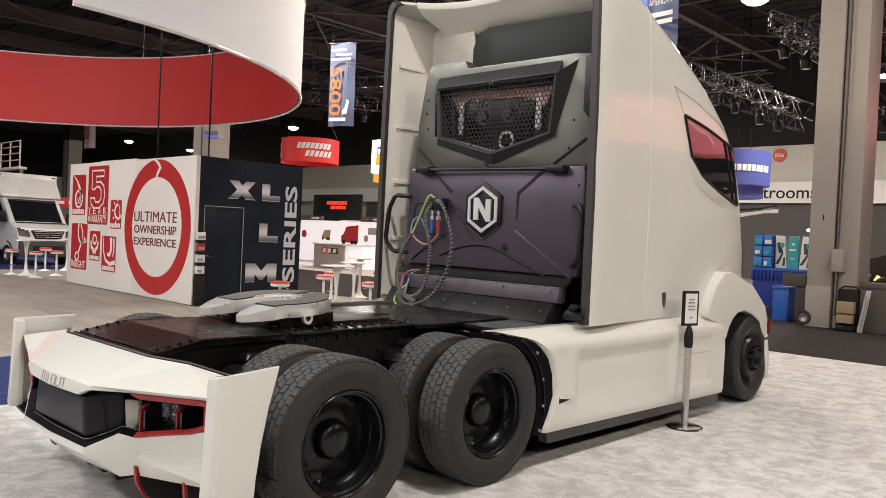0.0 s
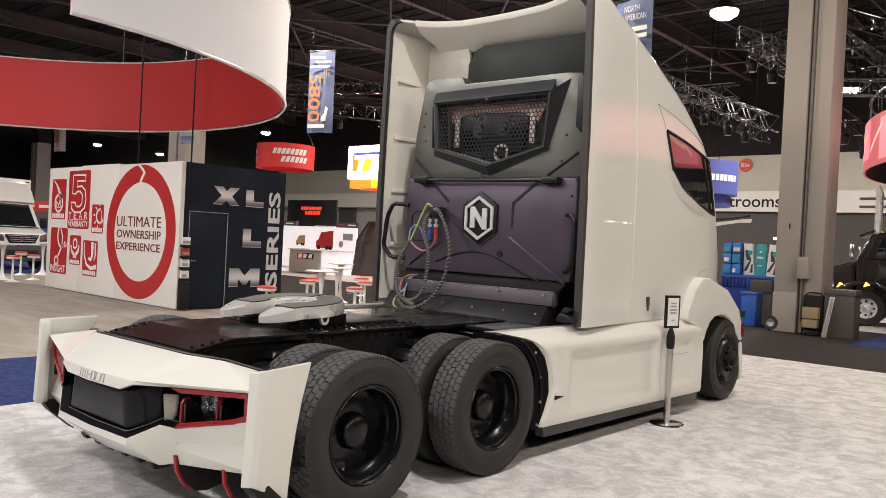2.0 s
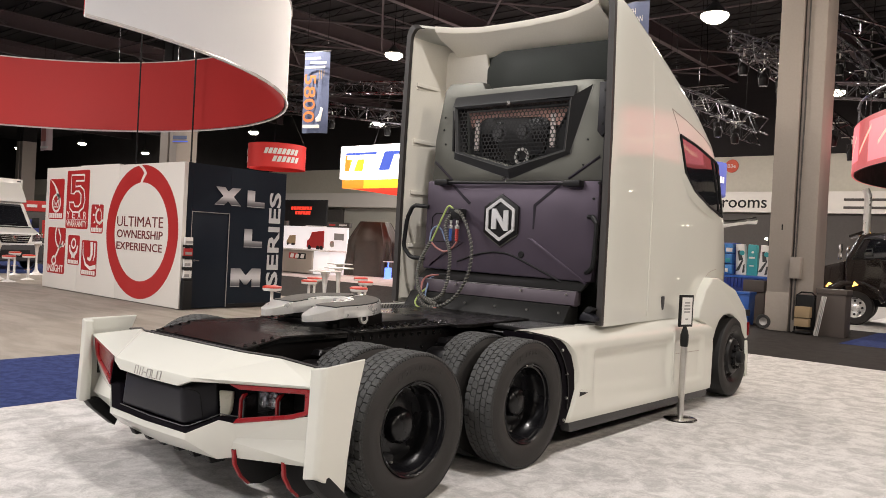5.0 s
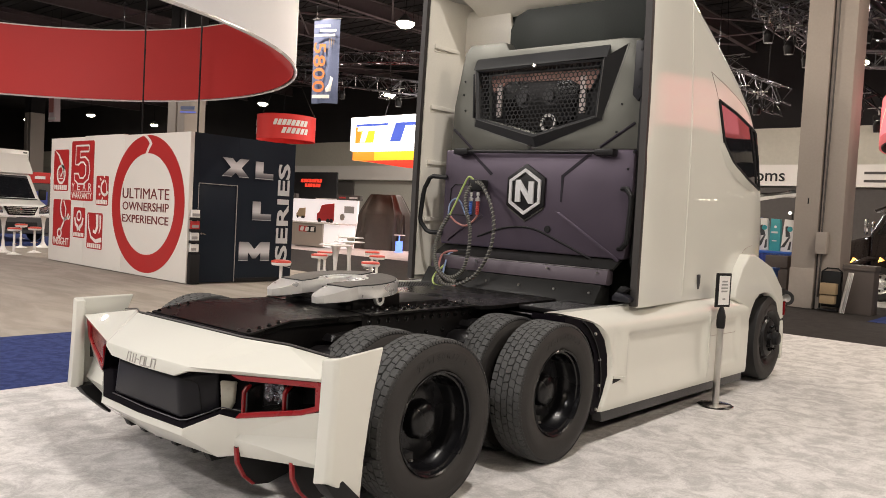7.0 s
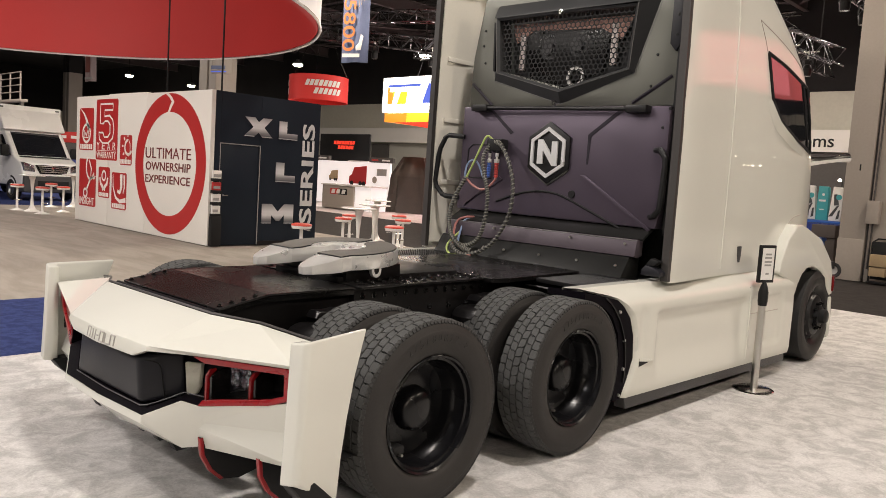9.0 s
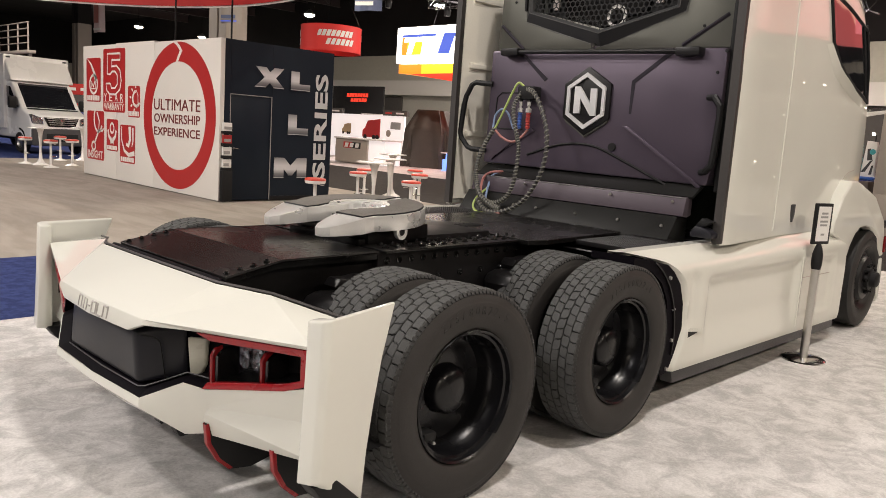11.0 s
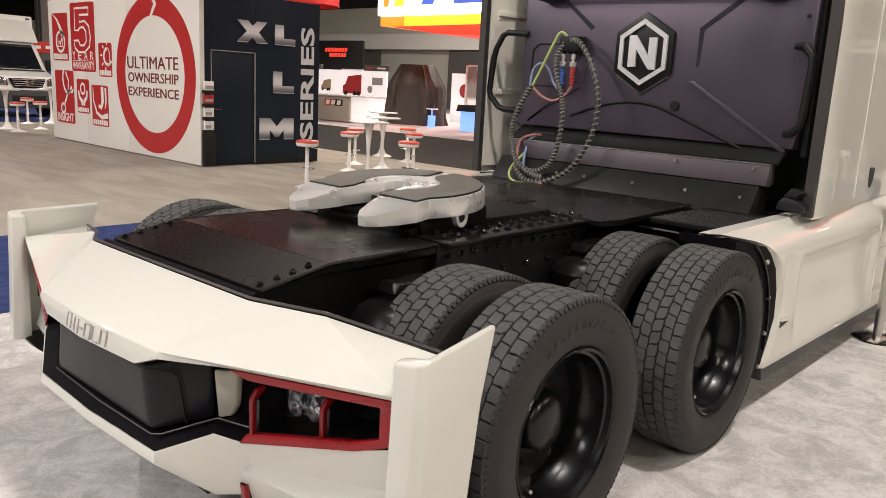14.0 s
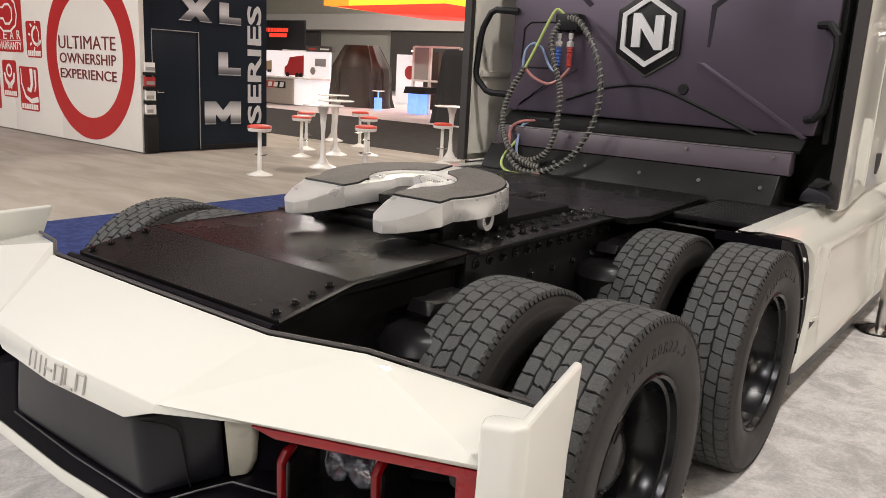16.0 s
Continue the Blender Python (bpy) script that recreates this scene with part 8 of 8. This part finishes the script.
for x in (0.55, 0.78):
    s = part("spot_lamp", tube([(x, 0.3, 1.35), (x, 0.3, 2.3), (x, 0.1, 2.35)], 0.015, 6), M["black_plastic"], shelf)
    part("bulb", lathe([(0.001, 0.04), (0.04, 0.02), (0.04, -0.03), (0.001, -0.04)], 10, "z", (x, 0.07, 2.33)), M["lamp_face"], s)
binb = thing("waste_bin", "tall blue plastic waste bin", "bin", pose(-2.38, 17.1, 0))
part("body", rounded(prism([(-0.18, 0.0), (0.18, 0.0), (0.20, 0.84), (-0.20, 0.84)], "y", -0.24, 0.24), 0.02), M["blue_bin"], binb)
part("rim", rounded(box(-0.22, 0.22, -0.27, 0.27, 0.80, 0.87), 0.012), M["blue_bin"], binb)
hc = thing("hand_cart", "folded black hand cart with cartons against the column", "hand cart", pose(-0.62, 16.05, 0))
part("frame", tube([(-0.22, 0.1, 0.05), (-0.22, 0.16, 0.92), (-0.12, 0.18, 1.0), (0.12, 0.18, 1.0), (0.22, 0.16, 0.92), (0.22, 0.1, 0.05)], 0.02, 6), M["black_plastic"], hc)
part("back", rounded(box(-0.20, 0.20, 0.12, 0.16, 0.1, 0.94), 0.01), M["black_plastic"], hc)
part("carton", rounded(box(-0.18, 0.16, -0.12, 0.11, 0.40, 0.66), 0.01), M["cardboard"], hc, "tan carton")
part("carton", rounded(box(-0.18, 0.14, -0.10, 0.11, 0.18, 0.38), 0.01), M["cardboard"], hc)
part("plate", rounded(box(-0.20, 0.20, -0.15, 0.12, 0.03, 0.06), 0.005), M["black_satin"], hc)
for k in range(3):
    p = part("board", rounded(box(-0.005, 0.005, -0.25, 0.05, 0.0, 0.95), 0.002), M["paper"], hc, "leaning white board")
    p.matrix_basis = pose(0.24 + 0.035 * k, 0.0, 0.005, 0, 9, 20)
caster = thing("caster_wheel", "small wheel of a cart beside the column", "caster", pose(-1.62, 16.3, 0.19))
part("tyre", lathe([(0.10, -0.03), (0.17, -0.035), (0.19, 0.0), (0.17, 0.035), (0.10, 0.03)], 22, "y"), M["rubber"], caster)
part("disc", lathe([(0.10, -0.03), (0.001, -0.02)], 18, "y"), M["alu_worn"], caster)
pod = thing("carton_plinth", "tall dark brown carton plinth with a flat lid", "box", pose(-0.05, 16.4, 0))
part("body", rounded(box(-0.32, 0.32, -0.28, 0.28, 0, 1.02), 0.012), M["brown_box"], pod)
part("lid", rounded(box(-0.34, 0.34, -0.30, 0.30, 1.0, 1.12), 0.012), M["brown_box"], pod)


def dark_truck():
    t = thing("dark_truck", "gloss black-brown heavy truck with chrome stacks and amber lamps", "truck")
    # nose along -x, front axle set back under the cabin
    part("bonnet", rounded(prism([(-1.55, 0.70), (-1.55, 1.25), (-1.42, 1.52), (-0.45, 1.84), (-0.45, 0.70)], "y", -1.02, 1.02), 0.09, 3, 20), M["brown_truck"], t)
    part("cabin", rounded(prism([(-0.45, 0.75), (-0.45, 1.88), (-0.12, 2.56), (0.05, 2.66), (1.6, 2.70), (1.6, 0.75)], "y", -1.1, 1.1), 0.06, 3, 20), M["brown_truck"], t)
    part("sun_visor", rounded(prism([(-0.42, 2.56), (-0.05, 2.72), (0.02, 2.68), (-0.38, 2.50)], "y", -1.08, 1.08), 0.012), M["brown_truck"], t)
    glass = part("side_glass", rounded(prism([(-0.24, 1.92), (0.02, 2.46), (0.72, 2.48), (0.72, 1.92)], "y", -1.112, -1.10), 0.004), M["glass"], t)
    part("glass_frame", tube([(-0.27, -1.108, 1.89), (0.0, -1.108, 2.49), (0.75, -1.108, 2.51), (0.75, -1.108, 1.89), (-0.27, -1.108, 1.89)], 0.018, 6), M["black_satin"], glass)
    part("windscreen", prism([(-0.46, 1.90), (-0.13, 2.54), (-0.10, 2.53), (-0.43, 1.89)], "y", -0.98, 0.98), M["lamp_glass"], t, "pale reflecting windscreen").matrix_basis = pose(-0.015, 0, 0.01)
    part("fender", rounded(prism([(-0.95, 0.75), (-0.85, 1.1), (-0.5, 1.26), (0.10, 1.26), (0.45, 1.08), (0.62, 0.72), (0.50, 0.66), (0.36, 0.95), (0.10, 1.12), (-0.40, 1.12), (-0.68, 0.95), (-0.78, 0.66)], "y", -1.2, -0.7), 0.03), M["brown_truck"], t)
    step = part("step_box", rounded(box(0.70, 1.75, -1.16, -0.70, 0.55, 0.98), 0.03), M["alu_worn"], t, "bright step box")
    part("tread", rounded(box(0.74, 1.70, -1.18, -1.161, 0.74, 0.79), 0.006), M["black_satin"], step)
    part("fuel_tank", lathe([(0.001, 1.8), (0.30, 1.82), (0.33, 1.85), (0.33, 3.2), (0.30, 3.23), (0.001, 3.25)], 22, "x", (0, -0.92, 0.62)), M["chrome"], t, "polished fuel tank")
    part("bumper", rounded(box(-1.75, -1.45, -1.12, 1.12, 0.32, 0.72), 0.05), M["chrome"], t, "chrome bumper")
    part("chassis", box(-1.2, 6.0, -0.5, 0.5, 0.55, 0.74), M["black_satin"], t)
    for x in (-0.15, 4.6, 5.9):
        for s in (-1, 1):
            w = part("wheel", lathe([(0.29, -0.13), (0.46, -0.14), (0.5, -0.08), (0.5, 0.08), (0.46, 0.14), (0.29, 0.13)], 32, "y", (x, s * 0.98, 0.5)), M["rubber_wall"], t, "black tyre with chrome rim")
            part("rim", lathe([(0.29, s * 0.13), (0.26, s * 0.06), (0.13, s * 0.05), (0.11, s * 0.13), (0.001, s * 0.15)], 26, "y", (x, s * 0.98, 0.5)), M["alu"], w)
            for k in range(8):
                a = radians(45 * k)
                part("rim_hole", lathe([(0.001, s * 0.062), (0.035, s * 0.062)], 8, "y", (x + 0.195 * math.cos(a), s * 0.98, 0.5 + 0.195 * math.sin(a))), M["black_satin"], w)
    for s in (-1, 1):
        part("exhaust_pipe", tube([(0.04 if s < 0 else 1.9, s * 1.0, 2.6), (0.04 if s < 0 else 1.9, s * 1.0, 3.75), (-0.04 if s < 0 else 1.8, s * 1.02, 3.92)], 0.10, 14), M["alu"], t, "chrome exhaust stack")
        part("mirror", rounded(box(-0.62, -0.52, *sorted((s * 1.22, s * 1.36)), 1.86, 2.30), 0.03), M["chrome"], t, "chrome mirror")
    for k in range(5):
        part("marker_lamp", lathe([(0.001, 0.05), (0.05, 0.03), (0.06, 0.0)], 10, "z", (0.05, -0.95 + 0.475 * k, 2.68)), M["amber"], t, "amber roof lamp")
    part("marker_lamp", lathe([(0.001, 0.05), (0.05, 0.03), (0.06, 0.0)], 10, "z", (0.75, -1.0, 2.69)), M["amber"], t, "amber roof lamp")
    for x, y, z, w in ((-0.80, -1.03, 1.10, 0.13), (-0.15, -1.21, 1.16, 0.08), (0.78, -1.11, 1.16, 0.08)):
        part("marker_lamp", rounded(prism([(x - w, z - 0.06), (x + w, z), (x - w * 0.4, z + 0.09)], "y", y - 0.02, y + 0.03), 0.008), M["amber"], t, "amber side lamp")
    part("headlight", rounded(box(-1.22, -0.98, -1.05, -0.98, 1.02, 1.24), 0.04), M["lamp_glass"], t, "clear headlight")
    return t


dark = dark_truck()
dark.matrix_basis = pose(-0.55, 22.0, 0, 0, 0, 8)
# large ring sign: screen outside, black inside
rr = thing("led_ring_sign", "large round hanging screen sign glowing red", "hanging sign", pose(7.9, 23.6, 4.38))
RR = 9.1


def hoop(r, z0, z1, a0=0, a1=360, n=96):
    return sheet([[(r * math.cos(radians(a0 + (a1 - a0) * k / n)), r * math.sin(radians(a0 + (a1 - a0) * k / n)), z) for z in (z0, (z0 + z1) / 2, z1)] for k in range(n + 1)])


part("screen", thick(hoop(RR, 0.0, 1.35), 0.03), M["led_red"], rr, "glowing red screen")
part("inner_skin", thick(hoop(RR - 0.06, 0.0, 1.35), 0.02), M["black_plastic"], rr, "black inner skin")
for k in range(16):
    a = 168 + 9 * k
    part("screen_arc", sheet([[((RR + 0.012) * math.cos(radians(a + d)), (RR + 0.012) * math.sin(radians(a + d)), 0.30 + 0.09 * (k % 3) + 0.10 * d + q) for q in (0.0, 0.12)] for d in (0, 2, 4, 6)]), M["led_pale"], rr)
a = radians(163)
for a0, wide_a, z0, z1 in ((158, 9, 0.35, 1.3), (176, 14, 0.10, 1.25), (196, 7, 0.25, 1.3), (209, 16, 0.12, 1.2), (232, 8, 0.3, 1.3), (246, 15, 0.1, 1.2), (268, 9, 0.25, 1.3), (284, 14, 0.1, 1.2)):
    part("screen_patch", sheet([[((RR + 0.010) * math.cos(radians(a0 + wide_a * k / 6)), (RR + 0.010) * math.sin(radians(a0 + wide_a * k / 6)), z) for z in (z0, z1)] for k in range(7)]), M["led_bright"], rr, "bright red picture on the screen")
mark = part("round_mark", lathe([(0.001, -0.03), (0.40, -0.03), (0.40, 0)], 20, "y"), M["sign_red"], rr, "round red mark")
mark.matrix_basis = Matrix.Translation(((RR - 0.10) * math.cos(a), (RR - 0.10) * math.sin(a), 0.62)) @ pose(0, 0, 0, 0, 0, 163 - 90)
for k in range(40):
    a = radians(9 * k)
    part("cage_bar", tube([((RR - 0.1) * math.cos(a), (RR - 0.1) * math.sin(a), 1.35), ((RR - 0.1) * math.cos(a), (RR - 0.1) * math.sin(a), 2.0)], 0.025, 5), M["truss"], rr)
part("cage_ring", tube([((RR - 0.1) * math.cos(radians(a)), (RR - 0.1) * math.sin(radians(a)), 2.0) for a in range(0, 361, 6)], 0.04, 6), M["truss"], rr)
for a in range(0, 360, 60):
    part("wire", tube([((RR - 0.1) * math.cos(radians(a)), (RR - 0.1) * math.sin(radians(a)), 2.0), ((RR - 0.3) * math.cos(radians(a)), (RR - 0.3) * math.sin(radians(a)), 9.6)], 0.012, 4), M["truss_dark"], rr)
slab("door_1", -50.6, -48.4, 44.75, 44.96, 0, 4.45, M["wall_dark"], "tall dark doorway in the end wall", "door")


# ---- spot lamps of the stands beyond the truck's side, mirrored in its paint ----
def spot_lamp(x, y, z):
    t = thing("spot_lamp", "small bright spot lamp on a thin black rod", "lamp", pose(x, y, z), "spot lamps of the next stand")
    part("can", lathe([(0.05, 0.16), (0.10, 0.12), (0.075, -0.01), (0.06, -0.01)], 14), M["housing_lamp"], t)
    part("glow", lathe([(0.001, -0.07), (0.03, -0.06), (0.055, -0.02), (0.06, 0.0)], 14), M["lamp_face"], t, "glowing lamp face")
    if z > 2:
        part("rod", tube([(0, 0, 0.14), (0, 0, 14.03 - z)], 0.012, 5), M["truss_dark"], t)
    else:
        part("rod", tube([(0.125, 0, 0.05), (0.14, 0, -z + 0.004)], 0.02, 6), M["truss_dark"], t)


for at in ((8.4, 27.6, 4.5), (7.4, 28.0, 3.2), (9.9, 28.1, 3.1), (10.25, 28.2, 3.1), (10.6, 28.3, 3.1), (7.3, 28.0, 0.85), (10.5, 28.0, 0.8), (9.5, 28.9, 3.5), (7.7, 30.0, 1.6), (7.2, 30.5, 1.35)):
    spot_lamp(*at)
